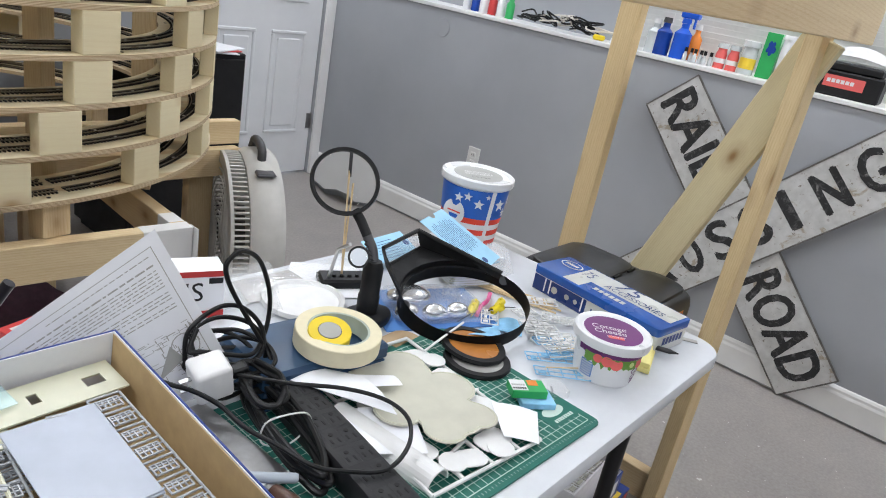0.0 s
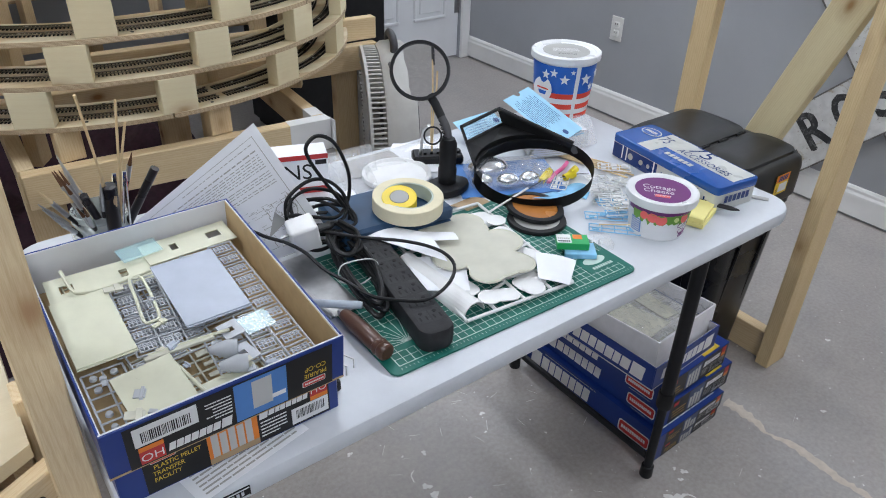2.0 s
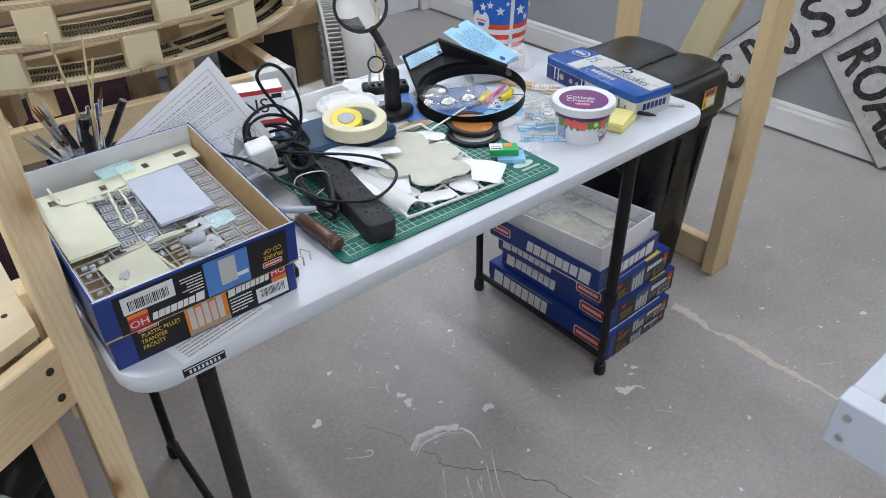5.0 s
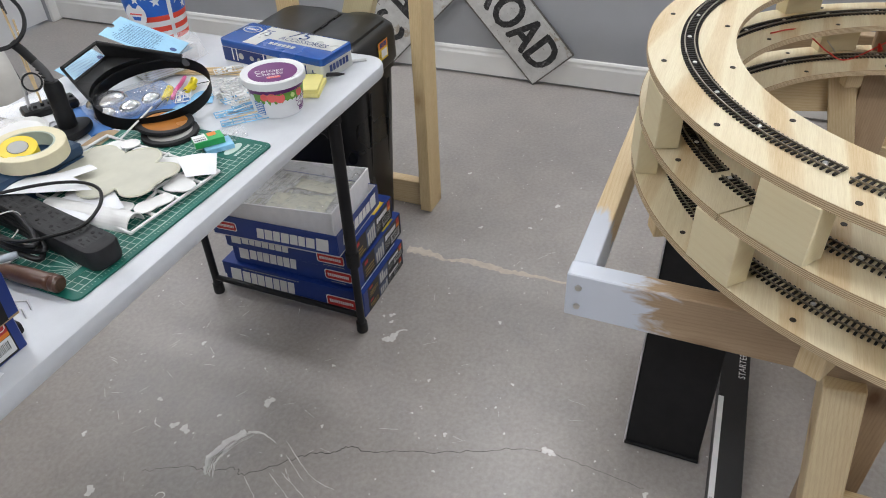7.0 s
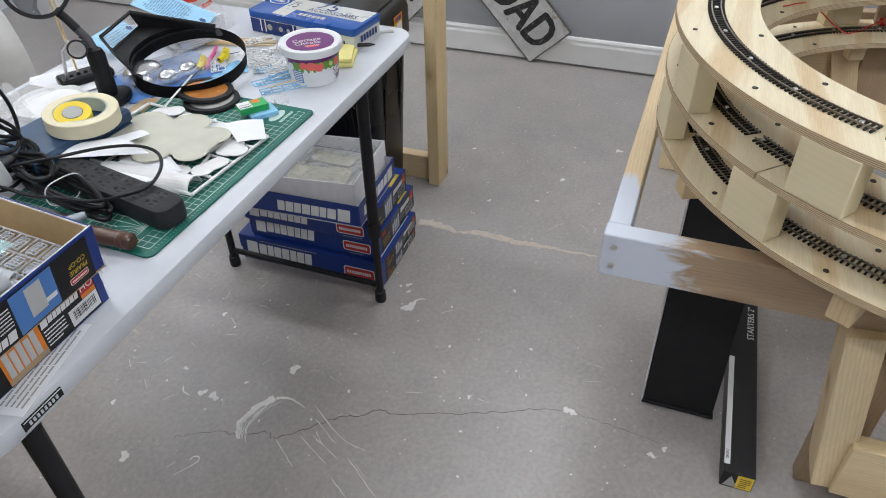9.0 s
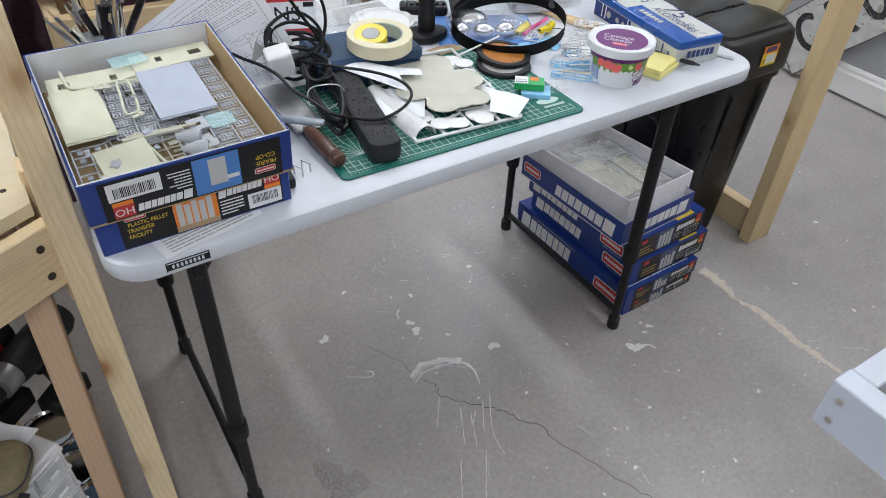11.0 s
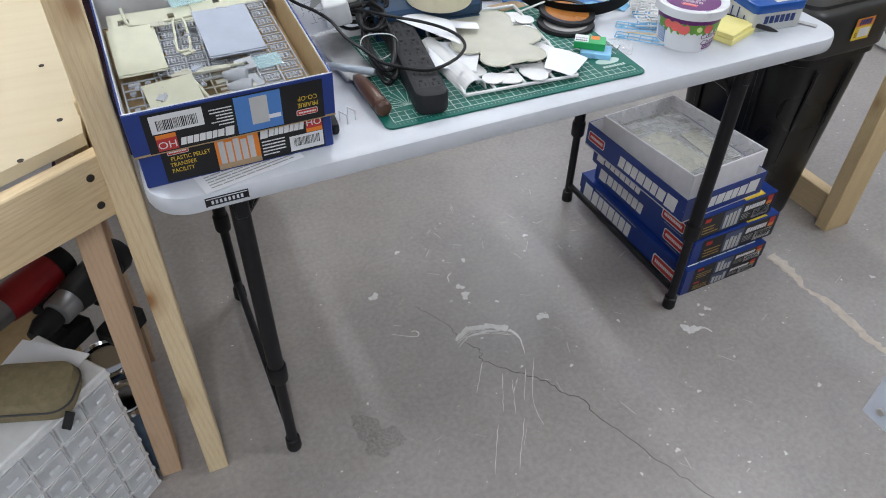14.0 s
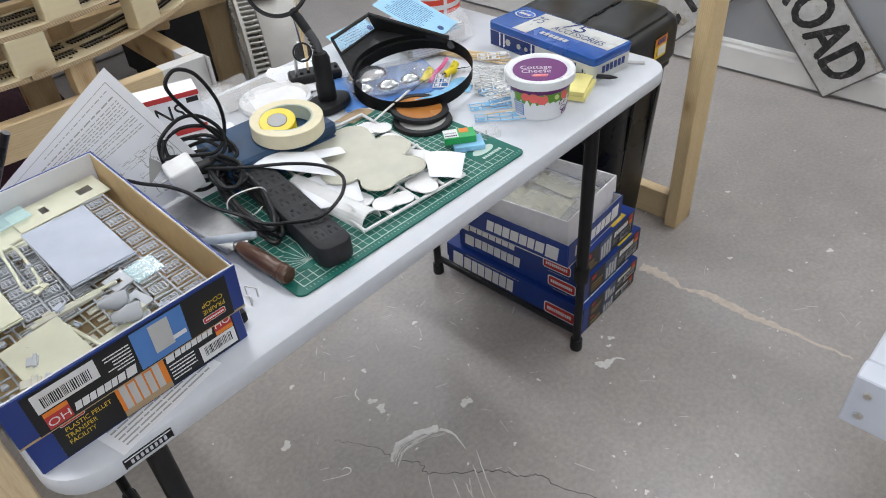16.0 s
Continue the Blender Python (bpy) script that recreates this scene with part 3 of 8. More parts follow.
def helix(label, cx, cy, r_out, width, z_top, levels, blocks, tracks, cuts, gaps=()):
    """A stack of plywood rings, tops from z_top upwards, held apart by pine blocks; blocks: for each gap a start angle and a step."""
    hx = thing("track_helix", label, "track helix")
    block_me = mesh_of("spacer_block", bm_box(0.038, 0.089, PITCH - PLY - 0.0006, bevel=0.0015), block_face)
    hole_me = mesh_of("screw", bm_cyl(0.0045, 0.0045, 0.0012, n=10), screw_dark)
    head_me = mesh_of("track_screw", bm_cyl(0.004, 0.003, 0.0015, n=12), screw_bright)
    for lv in range(levels):
        z = z_top + lv * PITCH
        cut = cuts[lv]
        s0, s1 = cut + 0.15, cut + 359.85
        deck = part("deck", ring_arc(cx, cy, r_out - width, r_out, s0, s1, z - PLY, z, 150), ply_face, hx)
        part("deck_edge", merge(ring_arc(cx, cy, r_out - 0.0005, r_out + 0.0012, s0, s1, z - PLY, z - 0.0008, 150), ring_arc(cx, cy, r_out - width - 0.0012, r_out - width + 0.0005, s0, s1, z - PLY, z - 0.0008, 150)), ply_side, deck, "striped plywood edge")
        for r in tracks:
            gap = gaps[lv] if gaps else cut + 11
            track(hx, cx, cy, r, gap + 0.7, gap + 359.3, z, 0.0)
            for k in range(30):
                a = radians(cut + 5 + 12 * k)
                o = new("track_screw", head_me)
                o.parent, o.location = hx, (cx + r * math.cos(a), cy + r * math.sin(a), z + 0.004)
        for k in range(16):
            a = radians(cut + 8 + 22.5 * k)
            for rr in (r_out - 0.022, r_out - width + 0.02):
                o = new("screw", hole_me)
                o.parent, o.location = hx, (cx + rr * math.cos(a + 0.05 * (rr < r_out - 0.05)), cy + rr * math.sin(a + 0.05 * (rr < r_out - 0.05)), z - 0.0003)
        if lv < levels - 1:
            start, step = blocks[lv]
            for k in range(int(360 / step)):
                d = start + step * k
                a = radians(d)
                rr = r_out - 0.018
                o = new("spacer_block", block_me)
                o.parent = hx
                o.matrix_basis = pose(cx + rr * math.cos(a), cy + rr * math.sin(a), z + (PITCH - PLY) / 2, 0, 0, d + random.uniform(-2, 2))
    return hx


helix("unpainted plywood track helix with pine spacer blocks beside the table", 0.86, -1.19, 0.600, 0.145, 0.665, 3, [(103.4, 31.2), (112.2, 31.5)], [0.532], [95, 134.6, 30], (106, 126, 146.4))
# the top three of ten levels are unseen, added to shade the inside
helix("tall plywood track helix with pine spacer blocks behind the table", 0.16, 1.95, 0.79, 0.155, 0.672, 10, [(-91.5, 24), (-83.8, 22.4), (-78.6, 21), (-77.2, 23.6), (-84, 23), (-80, 22), (-88, 23), (-82, 22), (-86, 24)], [0.74, 0.68], [-93, 20, -60, 100, 200, -150, 60, -20, 140, -100])

# ---- lumber under and inside the helices ----
painted = wood("pine_with_white_paint", PINE_L, PINE_D, "Z", 10)


def splashed(name, edge, axis_sign=1):
    """Old pine with a brushed patch of white paint at one end of its length."""
    m = wood(name, PINE_L, PINE_D, "Z", 12) if name.endswith("short") else wood(name, (0.50, 0.37, 0.24), (0.30, 0.2, 0.12), "Z", 16)
    tree = m.node_tree
    src = tree.nodes["Principled BSDF"].inputs["Base Color"].links[0].from_socket
    tc = tree.nodes.new("ShaderNodeTexCoord")
    sep = tree.nodes.new("ShaderNodeSeparateXYZ")
    tree.links.new(tc.outputs["Object"], sep.inputs[0])
    mul = tree.nodes.new("ShaderNodeMath")
    mul.operation, mul.inputs[1].default_value = "MULTIPLY", axis_sign
    tree.links.new(sep.outputs["Z"], mul.inputs[0])
    n = noise_of(m, coords(m, (30, 30, 9)), 1.0, 4, 0.6, 0.6)
    add = tree.nodes.new("ShaderNodeMath")
    add.operation, add.inputs[2].default_value = "MULTIPLY_ADD", 0.0
    add.inputs[1].default_value = 0.22
    tree.links.new(n, add.inputs[0])
    tree.links.new(mul.outputs[0], add.inputs[2])
    to(m, "Base Color", mix(m, ramp(m, add.outputs[0], [(edge, (0,) * 3), (min(1, edge + 0.03), (1,) * 3)]), src, (0.62, 0.66, 0.74)))
    return m


old_pine = wood("weathered_pine", (0.50, 0.37, 0.24), (0.30, 0.2, 0.12), "Z", 16)
fb = thing("helix_support_frame", "reused two-by-four frame with white paint carrying the low helix", "support frame")
board("beam", (0.471, -2.2, 0.5475), (0.471, -0.557, 0.5475), 0.089, 0.038, (0, 0, 1), splashed("paint_end_long", 0.79), fb)
board("beam", (1.75, -0.578, 0.5475), (0.4905, -0.578, 0.5475), 0.089, 0.038, (0, 0, 1), splashed("paint_end_short", 0.57), fb)
board("beam", (1.75, -1.85, 0.5475), (0.4905, -1.85, 0.5475), 0.089, 0.038, (0, 0, 1), old_pine, fb)
board("beam", (1.73, -2.2, 0.5475), (1.73, -0.6, 0.5475), 0.089, 0.038, (0, 0, 1), old_pine, fb)
board("leg", (0.474, -0.995, 0.503), (0.474, -1.05, 0.115), 0.060, 0.089, (0, 1, 0), pine_z, fb)
board("leg", (0.54, -1.065, 0.0), (0.54, -1.065, 0.503), 0.089, 0.038, (0, 1, 0), old_pine, fb)
board("floor_rail", (0.433, -1.05, 0.19), (0.433, -2.1, 0.19), 0.14, 0.036, (0, 0, 1), pine_z, fb)
board("leg", (0.471, -2.1, 0.0), (0.471, -2.1, 0.51), 0.089, 0.038, (0, 1, 0), pine_z, fb)
board("leg", (1.7, -0.64, 0.0), (1.7, -0.64, 0.51), 0.089, 0.038, (0, 1, 0), pine_z, fb)
board("leg", (1.7, -2.1, 0.0), (1.7, -2.1, 0.51), 0.089, 0.038, (0, 1, 0), pine_z, fb)
for k in range(3):
    o = part("bolt", bm_cyl(0.006, 0.005, 0.003, (0.4515, -0.578 - 0.0 * k, 0.567 - 0.04 * k), 10, rot=Euler((0, radians(-90), 0)).to_matrix().to_4x4()), screw_bright, fb) if k < 2 else None
for a in (115, 152, 60, 20):
    ar = radians(a)
    board("riser", (0.86 + 0.55 * math.cos(ar), -1.19 + 0.55 * math.sin(ar), 0.592), (0.86 + 0.55 * math.cos(ar), -1.19 + 0.55 * math.sin(ar), 0.653), 0.06, 0.038, (math.cos(ar), math.sin(ar), 0), pine_z, fb)
# inner posts and rails of the low helix
board("inner_post", (1.42, -1.09, 0.0), (1.42, -1.075, 1.0), 0.089, 0.036, (0, 1, 0), old_pine, fb)
board("inner_brace", (1.385, -0.985, 0.62), (1.385, -1.14, 0.0), 0.06, 0.03, (0, 1, 0), pine_z, fb)
board("inner_rail", (1.305, -0.60, 0.5475), (1.66, -1.82, 0.5475), 0.089, 0.038, (0, 0, 1), pine_z, fb)
lum = thing("lumber_stack", "short pine boards stacked on the floor by the wall", "lumber")
for k, (xx, zz, y0, y1) in enumerate(((2.33, 0.0195, -1.15, -2.3), (2.23, 0.0195, -1.2, -2.2), (2.33, 0.0585, -1.18, -2.25), (2.24, 0.0585, -1.25, -2.1), (2.33, 0.0975, -1.2, -2.3), (2.25, 0.0975, -1.3, -2.2), (2.30, 0.1365, -1.25, -2.0))):
    board("plank", (xx, y0, zz), (xx, y1, zz), 0.038, 0.089, (0, 0, 1), pine_z, lum)
for k in range(2):
    o = board("pine_offcut", (2.10, -1.40 - 0.10 * k, 0.0195), (1.90, -1.43 - 0.10 * k, 0.0195), 0.038, 0.089, (0, 0, 1), pine_z)
    tagged(o, "short pale pine offcut lying on the concrete floor", "lumber", "offcuts by the lumber stack")

fa = thing("helix_support_frame", "pine two-by-four frame with a whitewashed corner carrying the tall helix", "support frame")
board("beam", (-0.24, 1.212, 0.5355), (0.535, 1.143, 0.5355), 0.089, 0.038, (0, 0, 1), pine_z, fa)
board("end_cap", (0.5365, 1.124, 0.5355), (0.5385, 1.124, 0.5355), 0.089, 0.038, (0, 0, 1), white_trim, fa, 0.0002)
board("paint_coat", (0.415, 1.1537, 0.5355), (0.5352, 1.143, 0.5355), 0.0905, 0.0395, (0, 0, 1), white_trim, fa, 0.001)
board("paint_coat", (0.516, 1.170, 0.5355), (0.5205, 1.23, 0.5355), 0.0905, 0.0395, (0, 0, 1), white_trim, fa, 0.001)
board("beam", (0.515, 1.165, 0.5355), (0.60, 2.3, 0.5355), 0.089, 0.038, (0, 0, 1), pine_z, fa)
board("beam", (-0.225, 1.235, 0.5355), (-0.18, 2.6, 0.5355), 0.089, 0.038, (0, 0, 1), pine_z, fa)
board("beam", (-0.6, 1.66, 0.57), (0.98, 1.60, 0.57), 0.089, 0.038, (0, 0, 1), pine_z, fa)
board("beam", (-0.6, 1.70, 0.66), (1.0, 1.64, 0.655), 0.075, 0.038, (0, 0, 1), pine_z, fa)
board("beam", (-0.6, 2.4, 0.57), (0.95, 2.35, 0.57), 0.089, 0.038, (0, 0, 1), pine_z, fa)
for x, y in ((0.24, 1.20), (-0.12, 1.24), (0.62, 1.55), (0.74, 1.60)):
    board("riser", (x, y, 0.581), (x, y, 0.659), 0.06, 0.038, (1, 0.1, 0), pine_z, fa)
for x, y in ((0.25, 1.62), (-0.2, 1.27), (0.9, 1.66), (0.2, 2.38), (0.42, 1.72)):
    board("leg", (x, y + 0.03, 0), (x, y + 0.03, 0.53), 0.089, 0.038, (1, 0, 0), pine_z, fa)
for a in range(0, 360, 45):
    ar = radians(a + 12)
    board("inner_post", (0.16 + 0.6 * math.cos(ar), 1.95 + 0.6 * math.sin(ar), 0.5), (0.16 + 0.6 * math.cos(ar), 1.95 + 0.6 * math.sin(ar), 1.25), 0.06, 0.035, (math.cos(ar), math.sin(ar), 0), pine_z, fa)


def cloth_bundle(name, label, x0, y0, x1, y1, h, mat, seed):
    """A soft heap under a draped cloth."""
    rnd = random.Random(seed)
    ph = [rnd.uniform(0, 6.28) for _ in range(6)]
    bm = bmesh.new()
    n = 26
    g = []
    for i in range(n + 1):
        row = []
        for j in range(n + 1):
            u, v = i / n, j / n
            edge = min(1, 5 * min(u, 1 - u, v, 1 - v)) ** 0.5
            z = h * edge * (0.8 + 0.12 * math.sin(7 * u + ph[0]) + 0.10 * math.sin(9 * v + ph[1]) + 0.05 * math.sin(23 * (u + v) + ph[2]) + 0.04 * math.sin(31 * (u - v) + ph[3]))
            row.append(bm.verts.new((x0 + (x1 - x0) * u + 0.015 * math.sin(19 * v + ph[4]), y0 + (y1 - y0) * v + 0.015 * math.sin(17 * u + ph[5]), max(0.002, z))))
        g.append(row)
    for i in range(n):
        for j in range(n):
            bm.faces.new((g[i][j], g[i + 1][j], g[i + 1][j + 1], g[i][j + 1]))
    return tagged(part(name, bm, mat, smooth=True), label, "cloth")


maroon = plain("dark_maroon_cloth", (0.035, 0.012, 0.022), 0.9, vary=0.3, scale=60, bumpy=0.3)
cloth_bundle("cloth_cover", "dark maroon cloth heaped on the floor under the helix", -0.62, 1.26, 0.46, 2.3, 0.43, maroon, 4)


def face(origin, right, up):
    """A pose whose x, y lie along right and up at origin."""
    x, y = Vector(right).normalized(), Vector(up)
    y = (y - x * y.dot(x)).normalized()
    m = Matrix((x, y, x.cross(y))).transposed().to_4x4()
    m.translation = origin
    return m


def flat(name, x0, y0, x1, y1, mat, parent, m, lift=0.0004, label=""):
    """A printed patch on a face, in the face's own x, y."""
    return part(name, bm_box(x1 - x0, y1 - y0, 0.0003, ((x0 + x1) / 2, (y0 + y1) / 2, lift)), mat, parent, label, m=m)


def words(text, size, x, y, mat, parent, m, lift=0.0008, squeeze=1.0, turn=0.0, name="lettering"):
    bm = text_bm(text, size)
    bmesh.ops.transform(bm, matrix=pose(x, y, lift, 0, 0, turn) @ Matrix.Diagonal((squeeze, 1, 1, 1)), verts=bm.verts)
    return part(name, bm, mat, parent, m=m)


def bars(x0, y0, x1, y1, n, mat, parent, m, lift=0.0008, slant=0.0, fill=0.78, name="name_bar"):
    """A row of plain bars standing for a name, each a piece of its own."""
    w = (x1 - x0) / n
    bm = bmesh.new()
    bm.faces.new([bm.verts.new(p) for p in ((0, y0, lift), (w * fill, y0, lift), (w * fill + slant, y1, lift), (slant, y1, lift))])
    me = mesh_of(name, bm, mat)
    for k in range(n):
        o = new(name, me)
        o.parent, o.matrix_basis = parent, m @ Matrix.Translation((x0 + w * k, 0, 0))


def brand(x0, y0, x1, y1, mat, parent, m, lift=0.0010, slant=0.003):
    """A brand name as a row of plain heavy blocks, the first one taller."""
    widths = (1.5, 1.05, 0.8, 0.95, 1.0, 0.85, 0.95, 0.9)
    unit = (x1 - x0) / sum(widths)
    x, h = x0, y1 - y0
    for k, wd in enumerate(widths):
        lo, hi, w = y0 - (0.12 * h if k == 0 else 0), y1 + (0.10 * h if k == 0 else 0), unit * wd * 0.88
        bm = bmesh.new()
        bm.faces.new([bm.verts.new(p) for p in ((x, lo, lift), (x + w, lo, lift), (x + w + slant, hi, lift), (x + slant, hi, lift))])
        part("name_block", bm, mat, parent, m=m)
        x += unit * wd


def lines(x0, y0, x1, y1, n, mat, parent, m, lift=0.0008, seed=1, name="fine_print"):
    """Lines of unreadable print."""
    rnd = random.Random(seed)
    bm = bmesh.new()
    h = (y1 - y0) / n
    for k in range(n):
        end = x1 - (x1 - x0) * rnd.choice((0, 0, 0.02, 0.06, 0.3))
        yy = y1 - h * (k + 0.7)
        x = x0
        while x < end - 0.001:
            e = min(end, x + rnd.uniform(0.06, 0.2) * (x1 - x0))
            bm.faces.new([bm.verts.new(p) for p in ((x, yy, lift), (e, yy, lift), (e, yy + h * 0.38, lift), (x, yy + h * 0.38, lift))])
            x = e + 0.012 * (x1 - x0)
    return tagged(part(name, bm, mat, parent, m=m), kind="stuff")


ink = lambda n, c, r=0.5: plain(n, c, r, vary=0.05, bumpy=0.0)
blue_card = ink("blue_printed_card", (0.010, 0.036, 0.21), 0.35)
white_ink, black_ink, red_ink = ink("white_print", (0.75, 0.75, 0.75)), ink("black_print", (0.015, 0.015, 0.016), 0.35), ink("red_print", (0.50, 0.03, 0.03))
orange_ink, yellow_ink = ink("orange_print", (0.75, 0.22, 0.02)), ink("yellow_print", (0.78, 0.55, 0.04))
grey_ink, sky_ink = ink("grey_print", (0.38, 0.38, 0.36)), ink("sky_print", (0.08, 0.22, 0.55))
tan_print = ink("tan_print", (0.42, 0.3, 0.17))
kraft = plain("kraft_card", (0.46, 0.33, 0.17), 0.7, vary=0.08, scale=60)
white_card = plain("white_card", (0.72, 0.73, 0.76), 0.6, vary=0.04, scale=30)
grey_card = plain("grey_card", (0.60, 0.59, 0.60), 0.7, vary=0.05, scale=40)


def barcode(x0, y0, x1, y1, parent, m, lift=0.0007, seed=3):
    flat("label_panel", x0, y0, x1, y1, white_ink, parent, m, lift - 0.0003)
    rnd = random.Random(seed)
    bm = bmesh.new()
    x = x0 + 0.12 * (x1 - x0)
    while x < x1 - 0.12 * (x1 - x0):
        w = rnd.choice((0.0006, 0.0009, 0.0013))
        bm.faces.new([bm.verts.new(p) for p in ((x, y0 + 0.28 * (y1 - y0), lift), (x + w, y0 + 0.28 * (y1 - y0), lift), (x + w, y1 - 0.15 * (y1 - y0), lift), (x, y1 - 0.15 * (y1 - y0), lift))])
        x += w + rnd.choice((0.0006, 0.0009, 0.0012))
    return part("barcode", bm, black_ink, parent, m=m)


def badge_red(x0, y0, x1, y1, parent, m):
    bm = bm_plate(rounded(x0, y0, x1, y1, (y1 - y0) * 0.22, 3), 0.0003, 0.0006)
    part("red_badge", bm, white_ink, parent, m=m)
    d = (y1 - y0) * 0.09
    part("red_badge", bm_plate(rounded(x0 + d, y0 + d, x1 - d, y1 - d, (y1 - y0) * 0.16, 3), 0.0006, 0.0008), red_ink, parent, m=m)
    bars(x0 + 3 * d, y0 + 4 * d, x1 - 3 * d, y1 - 4 * d, 11, white_ink, parent, m, 0.0010)


def end_art(w, h, parent, m, seed, tone):
    """The printed short side of a kit box: a black panel, a picture of silos, an orange corner, a bar code."""
    flat("black_panel", 0.10 * w, 0.03 * h, 0.985 * w, 0.97 * h, black_ink, parent, m)
    flat("picture", 0.36 * w, 0.08 * h, 0.58 * w, 0.94 * h, tone, parent, m, 0.0008)
    rnd = random.Random(seed)
    for k in range(4):
        x = (0.385 + 0.047 * k) * w
        flat("picture_silo", x, 0.12 * h, x + 0.034 * w, (0.55 + 0.3 * rnd.random()) * h, silo_print, parent, m, 0.0012)
    brand(0.61 * w, 0.60 * h, 0.86 * w, 0.80 * h, white_ink, parent, m, 0.001, 0.002)
    flat("corner_flag", 0.885 * w, 0.55 * h, 0.95 * w, 0.70 * h, orange_ink, parent, m, 0.0008)
    flat("corner_flag", 0.885 * w, 0.70 * h, 0.95 * w, 0.94 * h, red_ink, parent, m, 0.0008)
    barcode(0.74 * w, 0.10 * h, 0.95 * w, 0.50 * h, parent, m, seed=seed)
    lines(0.14 * w, 0.14 * h, 0.33 * w, 0.55 * h, 3, gold_print, parent, m, seed=seed)
    flat("red_badge", 0.14 * w, 0.70 * h, 0.21 * w, 0.86 * h, red_ink, parent, m, 0.0008)
    lines(0.60 * w, 0.2 * h, 0.72 * w, 0.50 * h, 4, grey_ink, parent, m, seed=seed + 1)


silo_print, gold_print = ink("pale_silo_print", (0.52, 0.52, 0.50)), ink("gold_print", (0.42, 0.28, 0.06))
dusk_print = ink("dusk_sky_print", (0.07, 0.09, 0.17))


def kit_box(w, d, h, m, seed, label, rows=1):
    """A closed two-part kit box: w along the printed short side (-y), d along the long side (-x); rows: lid and base printed apart."""
    b = thing("kit_box", label, "kit box", m, group="stacked kit boxes")
    part("box_base", bm_box(w - 0.005, d - 0.005, h * 0.6, (w / 2, d / 2, h * 0.3), 0.001), blue_card, b)
    low = 0.46 if rows == 2 else 0.06
    part("box_lid", bm_box(w, d, h * (1 - low), (w / 2, d / 2, h * (1 + low) / 2), 0.0015), blue_card, b)
    side = face((0, d, 0.0), (0, -1, 0), (0, 0, 1))
    brand(0.05 * d, 0.30 * h, 0.52 * d, 0.78 * h, white_ink, b, side, 0.0009, 0.004)
    lines(0.16 * d, 0.84 * h, 0.56 * d, 0.93 * h, 1, grey_ink, b, side, 0.0009, seed=seed)
    badge_red(0.74 * d, 0.22 * h, 0.95 * d, 0.66 * h, b, side)
    lines(0.78 * d, 0.10 * h, 0.94 * d, 0.17 * h, 1, grey_ink, b, side, 0.0009, seed=seed + 3)
    if rows == 2:
        end_art(w - 0.006, 0.44 * h, b, face((0.003, 0.0022, 0), (1, 0, 0), (0, 0, 1)), seed + 7, dusk_print)
    end_art(w, (1 - low) * h, b, face((0, 0, low * h), (1, 0, 0), (0, 0, 1)), seed, dusk_print if seed % 4 else sky_ink)
    top = face((0, 0, h), (1, 0, 0), (0, 1, 0))
    lines(0.05 * w, 0.010, 0.95 * w, 0.028, 2, white_ink, b, top, seed=seed)
    if seed % 2:
        flat("orange_sticker", 0.62 * w, 0.005, 0.86 * w, 0.028, yellow_ink, b, top, 0.0012)
    return b


kit_box(0.262, 0.455, 0.088, pose(0.788, 0.052, 0.0, 0, 0, 1), 2, "large blue kit box at the bottom of the floor stack", 2)
kit_box(0.275, 0.400, 0.077, pose(0.800, 0.066, 0.0884, 0, 0, 1), 3, "blue kit box second in the floor stack")
kit_box(0.268, 0.385, 0.073, pose(0.778, 0.070, 0.1658, 0, 0, 2), 5, "blue kit box third in the floor stack")


def tray(name, w, d, h, m, outer, inner, floor_mat_, label, t=0.003):
    b = thing(name, label, "box", m)
    part("tray_floor", bm_box(w, d, t, (w / 2, d / 2, t / 2)), floor_mat_, b)
    for nm, sx, sy, at in (("wall", w, t, (w / 2, t / 2)), ("wall", w, t, (w / 2, d - t / 2)), ("wall", t, d - 2 * t, (t / 2, d / 2)), ("wall", t, d - 2 * t, (w - t / 2, d / 2))):
        part(nm, bm_box(sx, sy, h - t, (*at, (h + t) / 2), 0.0008), outer, b)
    for sx, sy, at in ((w - 2 * t, 0.001, (w / 2, t + 0.0006)), (w - 2 * t, 0.001, (w / 2, d - t - 0.0006)), (0.001, d - 2 * t - 0.003, (t + 0.0006, d / 2)), (0.001, d - 2 * t - 0.003, (w - t - 0.0006, d / 2))):
        part("lining", bm_box(sx, sy, h - t - 0.001, (*at, (h + t) / 2)), inner, b)
    return b


# the open kit box on top of the floor stack, lid turned over, its grey tray of parts inside
lid = tray("open_kit_box", 0.252, 0.37, 0.066, pose(0.744, 0.078, 0.2392, 0, 0, 3), blue_card, grey_card, grey_card, "blue kit box lid lying upside down on the stack")
sidem = face((0, 0, 0.066), (0, 1, 0), (0, 0, -1))
brand(0.025, 0.020, 0.235, 0.052, white_ink, lid, sidem, 0.0009, 0.004)
badge_red(0.295, 0.018, 0.36, 0.046, lid, sidem)
brand(0.02, 0.016, 0.225, 0.046, white_ink, lid, face((0.252, 0, 0.066), (-1, 0, 0), (0, 0, -1)), 0.0009, 0.003)
tray_card = plain("white_tray_card", (0.78, 0.77, 0.79), 0.6, vary=0.05, scale=40)
TRAY_2 = pose(0.765, 0.096, 0.2700, -2, 1.5, 5)
tray("parts_tray", 0.240, 0.312, 0.083, TRAY_2, tray_card, tray_card, tray_card, "open grey-white card tray holding bagged kit parts")

